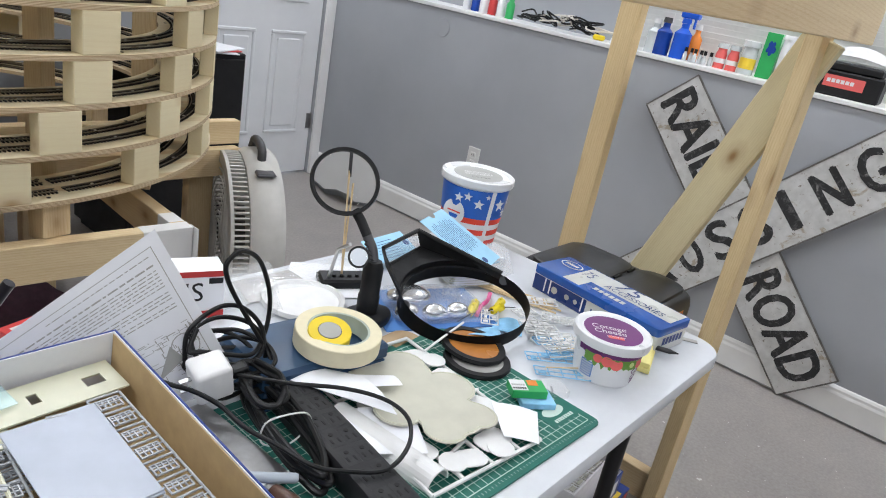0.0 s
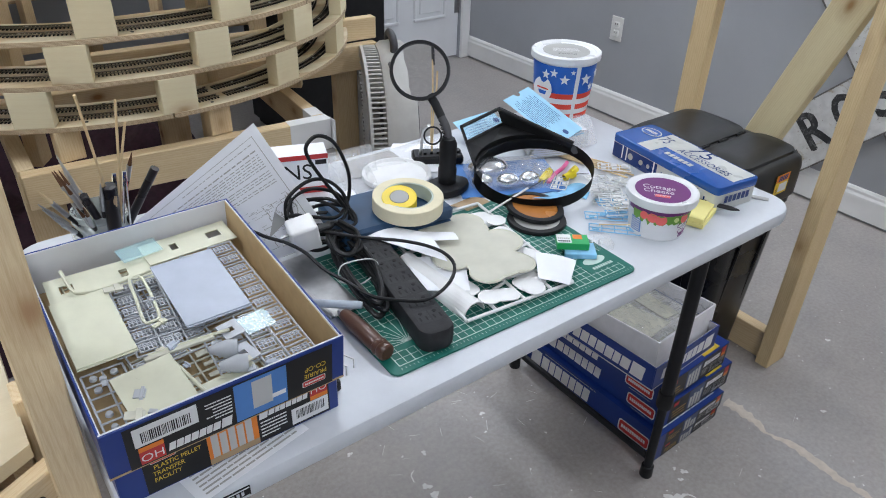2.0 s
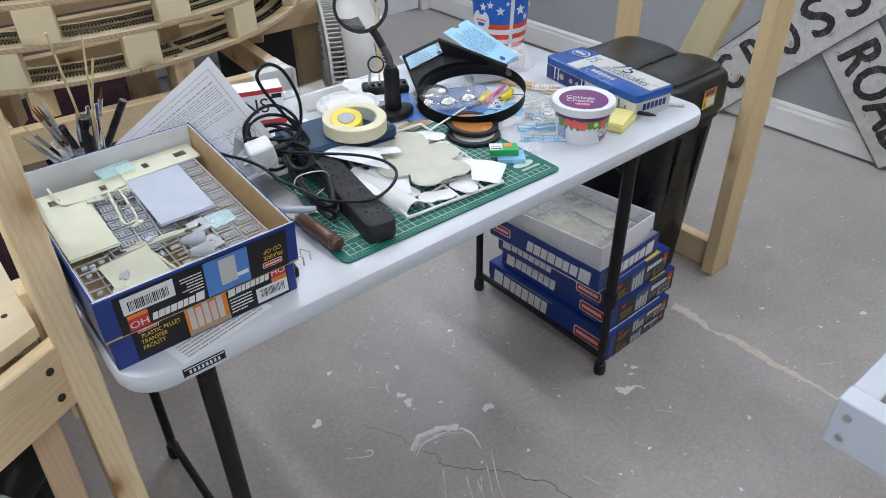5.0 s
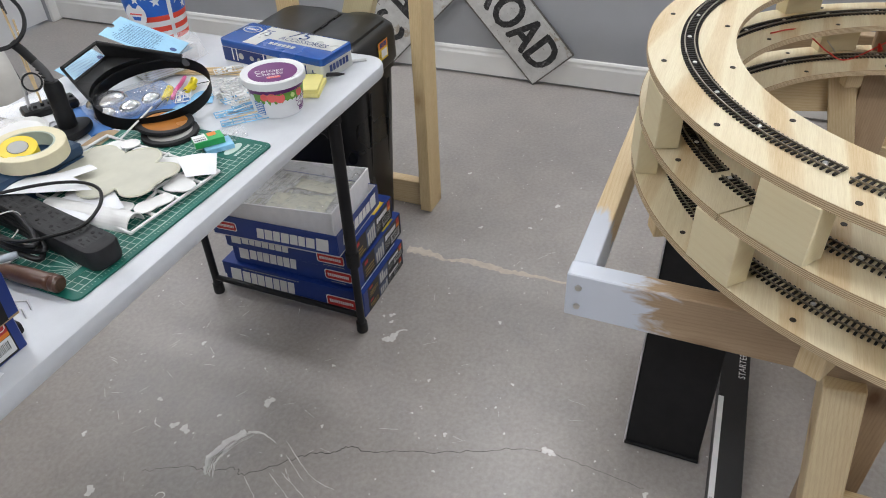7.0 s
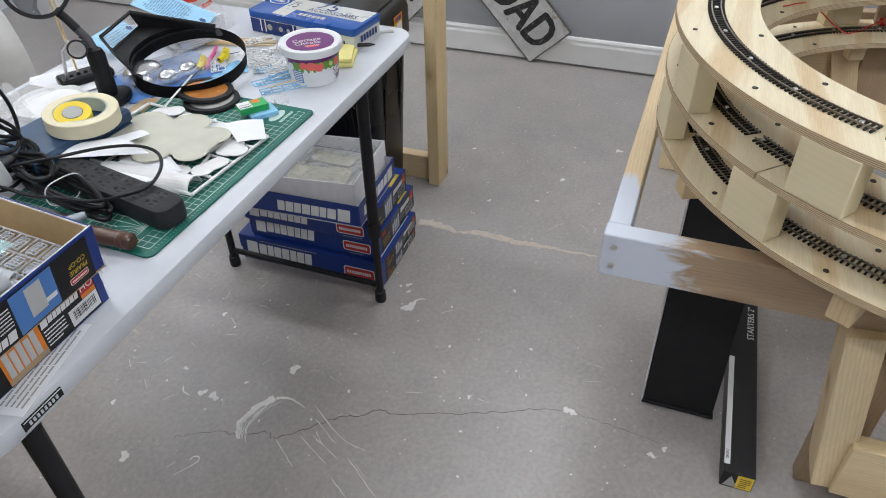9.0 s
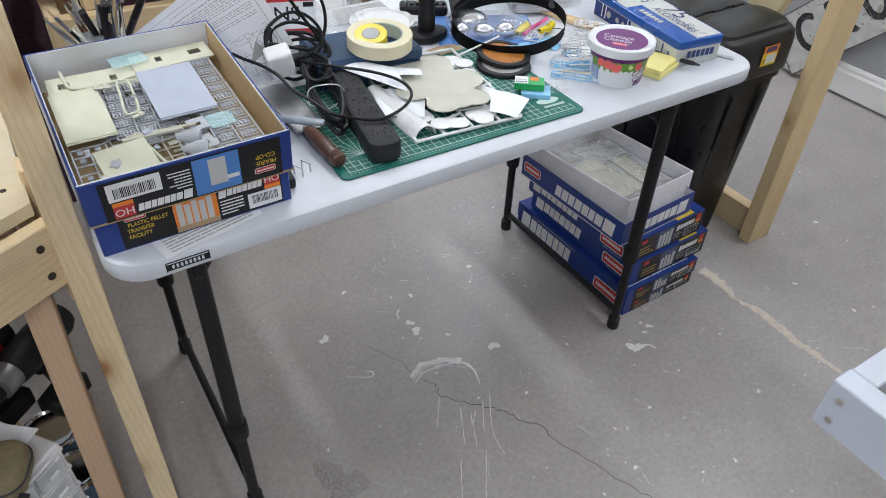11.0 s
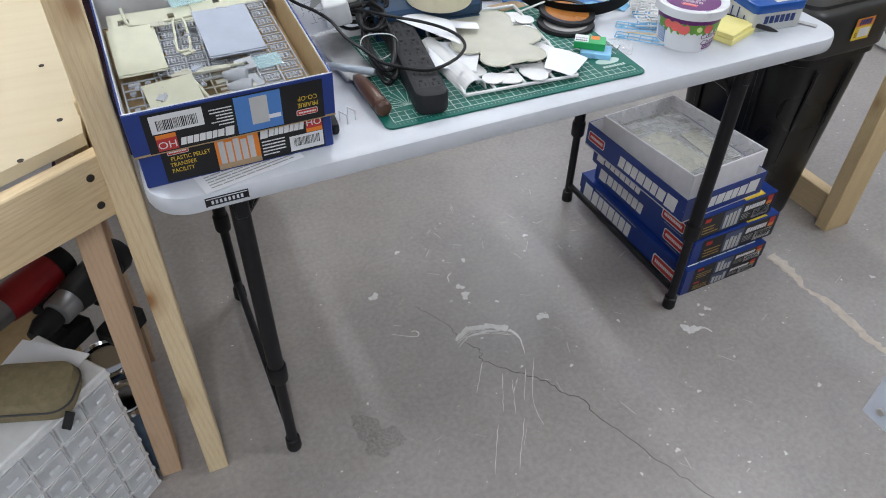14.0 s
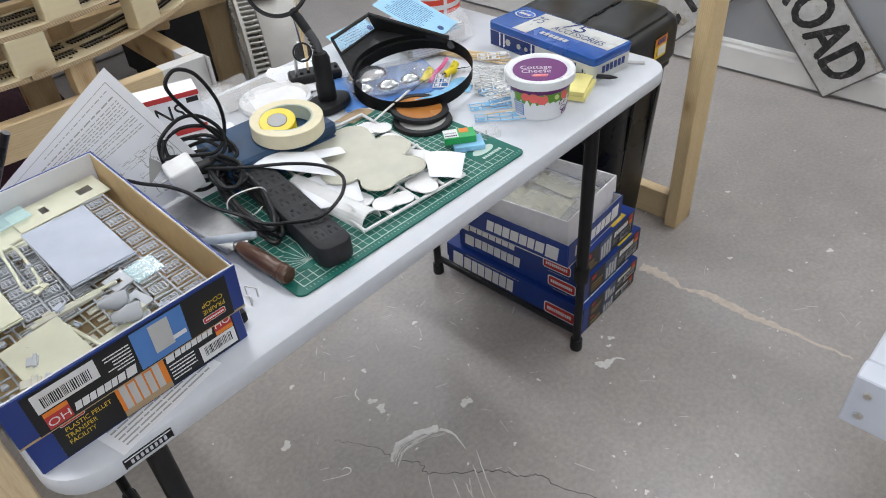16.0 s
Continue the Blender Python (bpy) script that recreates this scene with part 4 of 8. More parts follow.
# ---- trash can ----
gloss_black = plain("glossy_black_plastic", (0.009, 0.009, 0.0095), 0.3, vary=0.2, scale=12, bumpy=0.05)
lid_black = plain("scuffed_black_plastic", (0.016, 0.0155, 0.015), 0.38, vary=0.45, scale=9, bumpy=0.2)
lid_black.node_tree.nodes["Principled BSDF"].inputs["Specular IOR Level"].default_value = 0.4
tc = thing("trash_can", "tall black plastic trash can with a domed lid and sticker", "trash can", pose(1.192, 0.3425, 0))


def loft(sections):
    """Walls between rounded rectangles at rising heights."""
    bm = bmesh.new()
    rings = [[bm.verts.new((x, y, z)) for x, y in rounded(-w / 2, -d / 2, w / 2, d / 2, r, 5)] for w, d, r, z in sections]
    n = len(rings[0])
    for a, b in zip(rings, rings[1:]):
        for k in range(n):
            bm.faces.new((a[k], a[(k + 1) % n], b[(k + 1) % n], b[k]))
    bm.faces.new(rings[0][::-1])
    bm.faces.new(rings[-1])
    bmesh.ops.recalc_face_normals(bm, faces=bm.faces)
    return bm


part("body", loft([(0.20, 0.29, 0.04, 0.0), (0.21, 0.30, 0.04, 0.02), (0.262, 0.345, 0.045, 0.515), (0.272, 0.36, 0.045, 0.52), (0.272, 0.36, 0.045, 0.535)]), gloss_black, tc, smooth=True)
for dy in (-0.09, 0.09):
    part("body_rib", bm_box(0.006, 0.02, 0.46, (-0.120, dy, 0.27), 0.003, Euler((0, radians(-3.6), 0)).to_matrix().to_4x4()), gloss_black, tc)
for dx in (-0.05, 0.06):
    part("body_rib", bm_box(0.012, 0.006, 0.46, (dx, -0.160, 0.27), 0.003, Euler((radians(4.6), 0, 0)).to_matrix().to_4x4()), gloss_black, tc)
dome = [(0.275, 0.365, 0.05, 0.536), (0.286, 0.375, 0.05, 0.545), (0.285, 0.374, 0.05, 0.618), (0.277, 0.366, 0.05, 0.636), (0.262, 0.348, 0.05, 0.645), (0.22, 0.30, 0.05, 0.650)]
lidp = part("lid", loft(dome), lid_black, tc, smooth=True)
for y0, y1 in ((-0.165, -0.030), (-0.024, 0.165)):
    part("lid_flap", loft([(0.250, y1 - y0, 0.04, 0.642), (0.246, y1 - y0 - 0.006, 0.04, 0.654), (0.222, y1 - y0 - 0.035, 0.04, 0.661), (0.15, y1 - y0 - 0.09, 0.015, 0.664)]), lid_black, lidp, smooth=True, m=pose(0, (y0 + y1) / 2, 0))
for dx in (-0.075, 0.0, 0.075):
    part("hinge_pin", bm_tube([(dx - 0.018, -0.027, 0.653), (dx + 0.018, -0.027, 0.653)], 0.003, 8), gloss_black, lidp, smooth=True)
part("handle_lip", bm_box(0.03, 0.12, 0.03, (0.141, 0.03, 0.57), 0.008), gloss_black, lidp)
st = face((-0.006, -0.1885, 0.570), (1, 0, 0), (0, 0.01, 1))
flat("sticker", 0, 0, 0.055, 0.052, yellow_ink, tc, st, 0.002, "yellow and orange product sticker")
flat("sticker_band", 0.0, 0.033, 0.055, 0.052, orange_ink, tc, st, 0.0026)
bars(0.008, 0.036, 0.046, 0.049, 5, blue_card, tc, st, 0.0032, 0.002)
flat("sticker_panel", 0.016, 0.006, 0.05, 0.028, white_ink, tc, st, 0.0026)
words("S", 0.016, 0.008, 0.012, black_ink, tc, st, 0.003)

# ---- railroad crossing sign ----
sign_white = material("weathered_sign_enamel", (0.6, 0.6, 0.58), 0.5)
sv = coords(sign_white, jitter=True)
wear = noise_of(sign_white, sv, 9, 6, 0.7, 0.5)
sc = ramp(sign_white, noise_of(sign_white, sv, 30, 4), [(0.3, (0.50, 0.50, 0.49)), (0.7, (0.64, 0.64, 0.63))])
sc = mix(sign_white, ramp(sign_white, wear, [(0.58, (0,) * 3), (0.63, (1,) * 3)]), sc, (0.40, 0.35, 0.28))
sc = mix(sign_white, ramp(sign_white, noise_of(sign_white, sv, 55, 5, 0.7), [(0.62, (0,) * 3), (0.68, (1,) * 3)]), sc, (0.22, 0.19, 0.16))
to(sign_white, "Base Color", sc)
sign_black = material("worn_black_sign_paint", (0.03, 0.03, 0.03), 0.55)
sb = coords(sign_black, (1, 1, 1))
to(sign_black, "Base Color", ramp(sign_black, noise_of(sign_black, sb, 38, 6, 0.75, 0.6), [(0.52, (0.025, 0.025, 0.027)), (0.64, (0.12, 0.12, 0.12)), (0.72, (0.42, 0.41, 0.39))]))
sign_edge = plain("sign_edge_steel", (0.2, 0.19, 0.18), 0.5, 0.6, vary=0.3)
sign = thing("crossing_sign", "weathered white steel railroad crossbuck sign leaning on the grey wall", "sign")


def blade(mid, along, lift, texts):
    """along: the reading direction in the wall's plane, as (-y, z)."""
    m = face((EAST - 0.022 - lift, mid[0], mid[1]), (0, -along[0], along[1]), (0, along[1], along[0]))
    L, Wd = 1.24, 0.232
    p = part("blade", bm_box(L, Wd, 0.004, bevel=0.0008), sign_white, sign, m=m)
    part("blade_rim", merge(bm_box(L, 0.006, 0.007, (0, Wd / 2, 0)), bm_box(L, 0.006, 0.007, (0, -Wd / 2, 0)), bm_box(0.006, Wd, 0.007, (L / 2, 0, 0)), bm_box(0.006, Wd, 0.007, (-L / 2, 0, 0))), sign_edge, p)
    for text, x, w, hgt in texts:
        bm = text_bm(text, hgt / 0.70)
        bmesh.ops.recalc_face_normals(bm, faces=bm.faces)
        # embolden by offset copies
        xs = [v.co.x for v in bm.verts]
        k = w / (max(xs) - min(xs))
        copies = []
        for dx, dy in ((0, 0), (0.006, 0), (-0.006, 0), (0, 0.004), (0, -0.004)):
            c = bm.copy()
            bmesh.ops.transform(c, matrix=Matrix.Translation((x + dx, dy, 0.0026 + 0.0002 * len(copies))) @ Matrix.Diagonal((k, 1, 1, 1)), verts=c.verts)
            copies.append(c)
        bm.free()
        part("lettering", merge(*copies), sign_black, p, "worn black painted letters")
    return p


blade((0.385, 0.535), (0.675, -0.738), 0.004, (("RAIL", -0.425, 0.345, 0.145), ("ROAD", 0.375, 0.42, 0.152)))
blade((0.385, 0.535), (0.70, 0.714), 0.014, [(c, x, 0.030 if c == "I" else 0.088, 0.150) for c, x in zip("CROSSING", (-0.49, -0.345, -0.20, -0.06, 0.08, 0.21, 0.365, 0.515))])

# ---- round floor fan seen from its side ----
fan_grey = plain("light_grey_fan_plastic", (0.52, 0.51, 0.48), 0.4, vary=0.05)
dark_plastic = plain("dark_grey_plastic", (0.05, 0.05, 0.055), 0.45)
fan = thing("floor_fan", "light grey plastic floor fan with slatted grille and dark knob", "fan", pose(0.985, 1.50, 0.355, 0, 0, 155))
axis_x = Euler((0, radians(90), 0)).to_matrix().to_4x4()
part("rim", bm_lathe([(0.20, -0.055), (0.262, -0.055), (0.275, -0.04), (0.278, 0.0), (0.275, 0.03), (0.262, 0.05), (0.2, 0.055), (0.19, 0.0), (0.20, -0.055)], 56, rot=axis_x), fan_grey, fan, smooth=True)
slat_me = mesh_of("grille_slat", bm_box(0.05, 0.020, 0.0055, bevel=0.001), fan_grey)
for k in range(96):
    a = 2 * math.pi * k / 96
    s = new("grille_slat", slat_me)
    s.parent = fan
    s.matrix_basis = Matrix.Translation((0.078, 0.252 * math.cos(a), 0.252 * math.sin(a))) @ Matrix.Rotation(a, 4, "X")
part("grille_ring", bm_lathe([(0.225, 0.10), (0.262, 0.098), (0.262, 0.108), (0.225, 0.11), (0.225, 0.10)], 56, rot=axis_x), fan_grey, fan, smooth=True)
for k in range(7):
    part("grille_ring", bm_lathe([(0.035 + 0.028 * k, 0.104), (0.039 + 0.028 * k, 0.104), (0.039 + 0.028 * k, 0.108), (0.035 + 0.028 * k, 0.108), (0.035 + 0.028 * k, 0.104)], 40, rot=axis_x), fan_grey, fan)
part("motor_housing", bm_lathe([(0, -0.09), (0.10, -0.085), (0.12, -0.05), (0.12, 0.03), (0, 0.03)], 32, rot=axis_x), dark_plastic, fan, smooth=True)
part("back_cover", bm_lathe([(0, -0.058), (0.2, -0.056), (0.2, -0.05), (0, -0.05)], 40, rot=axis_x), fan_grey, fan)
hd = part("handle", bm_tube(smooth_path([(0.0, 0.07, 0.26), (0.0, 0.06, 0.295), (0.0, 0, 0.305), (0.0, -0.06, 0.295), (0.0, -0.10, 0.25)], 6), 0.014, 10), dark_plastic, fan, "dark carrying handle", smooth=True)
part("handle_mount", bm_box(0.06, 0.075, 0.012, (0.0, 0.125, 0.243), 0.005, ), dark_plastic, hd)
part("foot_base", bm_box(0.16, 0.34, 0.06, (0, 0, -0.325), 0.012), fan_grey, fan)
kn = part("control_plate", bm_box(0.10, 0.012, 0.12, (0, 0.272, -0.10), 0.006), fan_grey, fan)
part("control_knob", bm_lathe([(0, 0.045), (0.026, 0.043), (0.03, 0.035), (0.033, 0.0), (0, 0)], 28, (0, 0.275, -0.09), Euler((radians(-90), 0, 0)).to_matrix().to_4x4()), dark_plastic, kn, "dark round control knob", smooth=True)

# ---- black cabinet with papers ----
cab = thing("black_cabinet", "plain black cabinet behind the tall helix with papers on top", "cabinet", pose(1.13, 2.36, 0))
part("body", bm_box(0.48, 0.44, 0.78, (0, 0, 0.42), 0.004), black_plastic, cab)
part("plinth", bm_box(0.44, 0.40, 0.03, (0, 0, 0.015)), black_plastic, cab)
part("front_door", bm_box(0.46, 0.01, 0.74, (0, -0.226, 0.42), 0.003), black_plastic, cab)
for k, (w, d, mt) in enumerate(((0.22, 0.28, white_card), (0.20, 0.27, red_ink), (0.21, 0.28, white_card))):
    tagged(part("magazine", bm_box(w, d, 0.004, bevel=0.0005), mt, m=pose(1.24, 2.27, 0.8125 + 0.0045 * k, 0, 0, 20 * k - 12)), "thin printed magazine lying on the black cabinet", "magazine", "magazines on the cabinet")

# ---- left plywood bench, its legs and what stands under it ----
pale_ply = wood("pale_plywood", (0.74, 0.66, 0.47), (0.66, 0.56, 0.37), "X", 3, 0.5, False)
lb = thing("plywood_bench", "pale plywood topped bench on pine legs beside the table", "bench")
lo = [(-0.385, 0.085), (-0.385, 1.05), (-1.5, 1.05), (-1.5, -0.5)]
part("benchtop", bm_plate(lo, 0.762, 0.780), pale_ply, lb)
board("apron", (-0.372, 0.072, 0.712), (-1.5, -0.519, 0.712), 0.098, 0.022, (0, 0, 1), pine_z, lb)
board("apron", (-0.399, 0.12, 0.712), (-0.399, 1.05, 0.712), 0.098, 0.022, (0, 0, 1), pine_z, lb)
board("cleat", (-0.378, 0.152, 0.57), (-0.378, 0.152, 0.80), 0.018, 0.04, (1, 0, 0), pine_z, lb)
for x, y, lean in ((-0.456, 0.124, 0.034), (-0.462, 0.432, 0.01), (-1.4, 0.9, 0), (-1.4, -0.3, 0)):
    board("leg", (x, y, 0), (x + lean, y, 0.69), 0.038, 0.089, (1, 0, 0), reddish, lb)
for s, dz in ((0.03, 0.735), (0.03, 0.690)):
    part("bolt_hole", bm_cyl(0.0055, 0.0055, 0.0015, n=12), screw_dark, lb, m=face((-0.372 - s * 0.886 + 0.0119 * 0.4636, 0.072 - s * 0.4636 - 0.0119 * 0.886, dz), (0.886, 0.4636, 0), (0, 0, 1)))
for x, y in ((-0.41, 0.13), (-0.425, 0.30), (-0.46, 0.05), (-0.41, 0.52)):
    part("screw", bm_cyl(0.004, 0.004, 0.001, (x, y, 0.7797), 10), screw_dark, lb)

# ---- things on the table ----
T = TABLE + 0.0006
STANDING = set(scene.collection.objects)


def gloss(name, color, rough=0.3, **kw):
    return plain(name, color, rough, vary=kw.pop("vary", 0.06), **kw)


paper_white = plain("white_paper", (0.82, 0.83, 0.86), 0.7, vary=0.03, scale=20)
styrene_white = gloss("white_styrene", (0.74, 0.74, 0.73), 0.4)
styrene_cream = gloss("cream_styrene", (0.60, 0.60, 0.46), 0.45)
styrene_grey = gloss("grey_styrene", (0.42, 0.44, 0.47), 0.42)
styrene_blue = gloss("blue_grey_styrene", (0.40, 0.44, 0.52), 0.42)
styrene_sand = gloss("sand_styrene", (0.52, 0.51, 0.42), 0.5)
clear_film = material("clear_film", (0.95, 0.96, 0.97), 0.08)
cf = clear_film.node_tree.nodes["Principled BSDF"]
cf.inputs["Alpha"].default_value, cf.inputs["Specular IOR Level"].default_value = 0.15, 1.0
lens_glass = material("lens_glass", (1, 1, 1), 0.0)
lens_glass.node_tree.nodes["Principled BSDF"].inputs["Transmission Weight"].default_value = 1.0
lens_glass.node_tree.nodes["Principled BSDF"].inputs["IOR"].default_value = 1.12
chrome = material("polished_steel", (0.75, 0.76, 0.78), 0.08, 1.0)
brushed = plain("brushed_steel", (0.5, 0.5, 0.5), 0.35, 0.9, vary=0.15, scale=50)


# the open kit box: a closed half below, the other half upside down on it as a parts tray
base_box = thing("model_kit_box", "blue model kit box with black printed end under parts", "kit box", pose(-0.318, 0.003, T))
part("box_body", bm_box(0.248, 0.300, 0.056, (0.124, 0.15, 0.028), 0.0015), blue_card, base_box)
fm = face((0, 0, 0), (1, 0, 0), (0, 0, 1))
flat("black_panel", 0.026, 0.003, 0.236, 0.053, black_ink, base_box, fm)
flat("picture", 0.092, 0.004, 0.148, 0.052, orange_ink, base_box, fm, 0.0008)
for k in range(5):
    flat("picture_silo", 0.096 + 0.0095 * k, 0.012, 0.1035 + 0.0095 * k, 0.046 - 0.003 * (k % 2), silo_print, base_box, fm, 0.0012)
flat("picture_ground", 0.092, 0.004, 0.148, 0.012, tan_print, base_box, fm, 0.0016)
for k, w in enumerate(("PLASTIC PELLET", "TRANSFER", "FACILITY")):
    words(w, 0.0085, 0.034 + (0.027, 0.0165, 0.0145)[k], 0.036 - 0.0088 * k, yellow_ink, base_box, fm, squeeze=0.82)
brand(0.150, 0.037, 0.209, 0.048, white_ink, base_box, fm, 0.0009, 0.002)
lines(0.151, 0.008, 0.182, 0.033, 5, white_ink, base_box, fm, seed=4)
flat("scale_flag", 0.212, 0.036, 0.234, 0.052, red_ink, base_box, fm, 0.0008)
words("HO", 0.014, 0.223, 0.044, white_ink, base_box, fm, 0.0012)
flat("kit_flag", 0.212, 0.030, 0.234, 0.036, orange_ink, base_box, fm, 0.0008)
barcode(0.188, 0.006, 0.234, 0.029, base_box, fm, 0.001, 8)
badge_red(0.034, 0.042, 0.060, 0.050, base_box, fm)

TRAY = pose(-0.322, -0.006, T + 0.0525, 5.5, 0, 0)
ptray = tray("parts_box", 0.256, 0.315, 0.064, TRAY, blue_card, white_card, kraft, "open blue kit box full of unpainted model sprues", 0.0025)
part("lining", bm_box(0.001, 0.305, 0.060, (0.256 - 0.0048, 0.157, 0.033)), kraft, ptray, "brown card lining")
part("rim_edge", bm_box(0.254, 0.0016, 0.0008, (0.128, 0.0022, 0.0643)), white_card, ptray)
um = face((0.256, 0, 0.064), (-1, 0, 0), (0, 0, -1))
flat("black_panel", 0.015, 0.004, 0.236, 0.062, black_ink, ptray, um)
flat("picture", 0.070, 0.006, 0.128, 0.060, sky_ink, ptray, um, 0.0008)
part("picture_tower", bm_box(0.022, 0.040, 0.0003, (0.098, 0.030, 0.0012)), silo_print, ptray, m=um)
flat("picture_cloud", 0.072, 0.040, 0.088, 0.046, white_ink, ptray, um, 0.0012)
for k, w in enumerate(("PRAIRIE", "CO-OP")):
    words(w, 0.0095, 0.036, 0.037 - 0.010 * k, yellow_ink, ptray, um, squeeze=0.85)
badge_red(0.024, 0.044, 0.052, 0.053, ptray, um)
brand(0.132, 0.046, 0.198, 0.057, white_ink, ptray, um, 0.0009, 0.002)
lines(0.131, 0.014, 0.160, 0.042, 6, white_ink, ptray, um, seed=6)
barcode(0.166, 0.008, 0.228, 0.034, ptray, um, 0.001, 9)
flat("scale_flag", 0.202, 0.042, 0.226, 0.060, red_ink, ptray, um, 0.0008)
words("HO", 0.015, 0.214, 0.051, white_ink, ptray, um, 0.0012)
flat("kit_flag", 0.202, 0.036, 0.226, 0.042, orange_ink, ptray, um, 0.0008)


def tray_at(x, y, z=0.030, rz=0.0, rx=0.0, ry=0.0):
    """A pose in the parts tray, from plan places."""
    return TRAY @ pose(x + 0.322, (y + 0.006), z, rx, ry, rz)


LATTICES = {}


def lattice(w, d, mat, nx=4, ny=2, bar=0.0013, t=0.0018):
    """A small moulded window: bars round rows of open panes, one connected piece."""
    key = (w, d, mat.name)
    if key not in LATTICES:
        xs, ys = [], []
        for out, size, n in ((xs, w, nx), (ys, d, ny)):
            gap = (size - bar * (n + 1)) / n
            for k in range(n + 1):
                out += [-size / 2 + k * (gap + bar), -size / 2 + k * (gap + bar) + bar]
        bm = bmesh.new()
        grid = [[bm.verts.new((x, y, 0)) for y in ys] for x in xs]
        for i in range(len(xs) - 1):
            for j in range(len(ys) - 1):
                if not (i % 2 and j % 2):
                    bm.faces.new((grid[i][j], grid[i + 1][j], grid[i + 1][j + 1], grid[i][j + 1]))
        got = bmesh.ops.extrude_face_region(bm, geom=list(bm.faces))
        bmesh.ops.translate(bm, vec=(0, 0, t), verts=[v for v in got["geom"] if isinstance(v, bmesh.types.BMVert)])
        bmesh.ops.recalc_face_normals(bm, faces=bm.faces)
        LATTICES[key] = mesh_of("window_part", bm, mat)
    return LATTICES[key]


def sprue(name, label, w, d, nx, ny, mat, m, kind="window", seed=0, rod=0.0022, fillp=0.85, group="sprues in the kit box"):
    """A moulded parts frame: runners with small parts between them."""
    rnd = random.Random(seed)
    s = thing(name, label, "sprue", m, group)
    for k in range(nx + 1):
        part("runner", bm_box(rod, d, rod, (w * k / nx, d / 2, rod / 2), rod * 0.25), mat, s)
    for k in range(ny + 1):
        part("runner", bm_box(w, rod, rod * 0.98, (w / 2, d * k / ny, rod / 2), rod * 0.25), mat, s)
    cw, cd = w / nx, d / ny
    for i in range(nx):
        for j in range(ny):
            if rnd.random() > fillp:
                continue
            x, y = cw * (i + 0.5), cd * (j + 0.5)
            a, b = cw * 0.70, cd * 0.56
            if kind == "window":
                o = new("window_part", lattice(round(a, 4), round(b, 4), mat))
                o.parent, o.location = s, (x, y, 0.0006)
                part("gate", bm_box(cw * 0.98, 0.0011, 0.0011, (x, y + b * 0.28, 0.0012)), mat, s)
            elif kind == "plate":
                part("plate_part", bm_box(a * rnd.uniform(0.6, 1), b * rnd.uniform(0.5, 1), 0.0016, (x, y, 0.0012), 0.0003), mat, s)
            elif kind == "pipe":
                part("pipe_part", bm_tube([(x - a / 2, y - b * 0.3, 0.003), (x, y + b * rnd.uniform(-0.4, 0.4), 0.004), (x + a / 2, y + b * 0.3, 0.003)], 0.0012, 6), mat, s)
            else:
                r = min(a, b) * 0.4
                part("round_part", bm_cyl(r, r * rnd.uniform(0.7, 1), 0.003, (x, y, 0.0006), 14), mat, s)
    return s


GREY_SPRUE = "grey plastic sprue of window frames in the kit box"
sprue("window_sprue", GREY_SPRUE, 0.030, 0.238, 1, 10, styrene_grey, tray_at(-0.117, 0.014, 0.034, 0.5), seed=1, fillp=1.0)
sprue("window_sprue", GREY_SPRUE, 0.027, 0.100, 1, 4, styrene_grey, tray_at(-0.144, 0.016, 0.034, 0), seed=2, fillp=1.0)
sprue("window_sprue", GREY_SPRUE, 0.054, 0.132, 2, 6, styrene_grey, tray_at(-0.254, 0.108, 0.031, -3), seed=3, fillp=0.9)
sprue("parts_sprue", "grey plastic sprue of round parts in the kit box", 0.042, 0.110, 2, 6, styrene_grey, tray_at(-0.312, 0.003, 0.028, 0), "round", seed=4)
sprue("parts_sprue", "grey plastic sprue of small plates in the kit box", 0.046, 0.090, 2, 5, styrene_grey, tray_at(-0.190, 0.008, 0.028, -3), "plate", seed=6, fillp=0.8)
sprue("window_sprue", GREY_SPRUE, 0.090, 0.050, 3, 3, styrene_grey, tray_at(-0.262, 0.088, 0.026, 4), seed=8)
sprue("window_sprue", GREY_SPRUE, 0.150, 0.120, 5, 8, styrene_grey, tray_at(-0.27, 0.13, 0.018, 1), seed=9)
sprue("parts_sprue", "sand coloured plastic sprue of small plates in the kit box", 0.15, 0.11, 5, 6, styrene_sand, tray_at(-0.26, 0.01, 0.016, 2), "plate", seed=10)
sprue("parts_sprue", "cream plastic sprue of small plates in the kit box", 0.13, 0.05, 5, 3, styrene_cream, tray_at(-0.29, 0.236, 0.024, 2), "plate", seed=7)


def wall_plate(label, w, d, mat, m, holes=(), t=0.0018):
    """A flat moulded wall, with window openings cut as frames of strips."""
    p = thing("wall_plate", label, "model wall", m, "loose model walls in the kit box")
    if not holes:
        part("panel", bm_box(w, d, t, (w / 2, d / 2, t / 2), 0.0004), mat, p)
        part("panel_lip", bm_box(w, 0.002, t * 1.8, (w / 2, 0.003, t * 0.9), 0.0004), mat, p)
        return p
    xs = [0.0]
    for hx, hw in holes:
        part("panel", bm_box(hx - xs[-1], d, t, ((hx + xs[-1]) / 2, d / 2, t / 2)), mat, p)
        part("panel", bm_box(hw, d * 0.35, t, (hx + hw / 2, d * 0.175, t / 2)), mat, p)
        part("panel", bm_box(hw, d * 0.35, t, (hx + hw / 2, d * 0.825, t / 2)), mat, p)
        xs.append(hx + hw)
    part("panel", bm_box(w - xs[-1], d, t, ((w + xs[-1]) / 2, d / 2, t / 2)), mat, p)
    return p


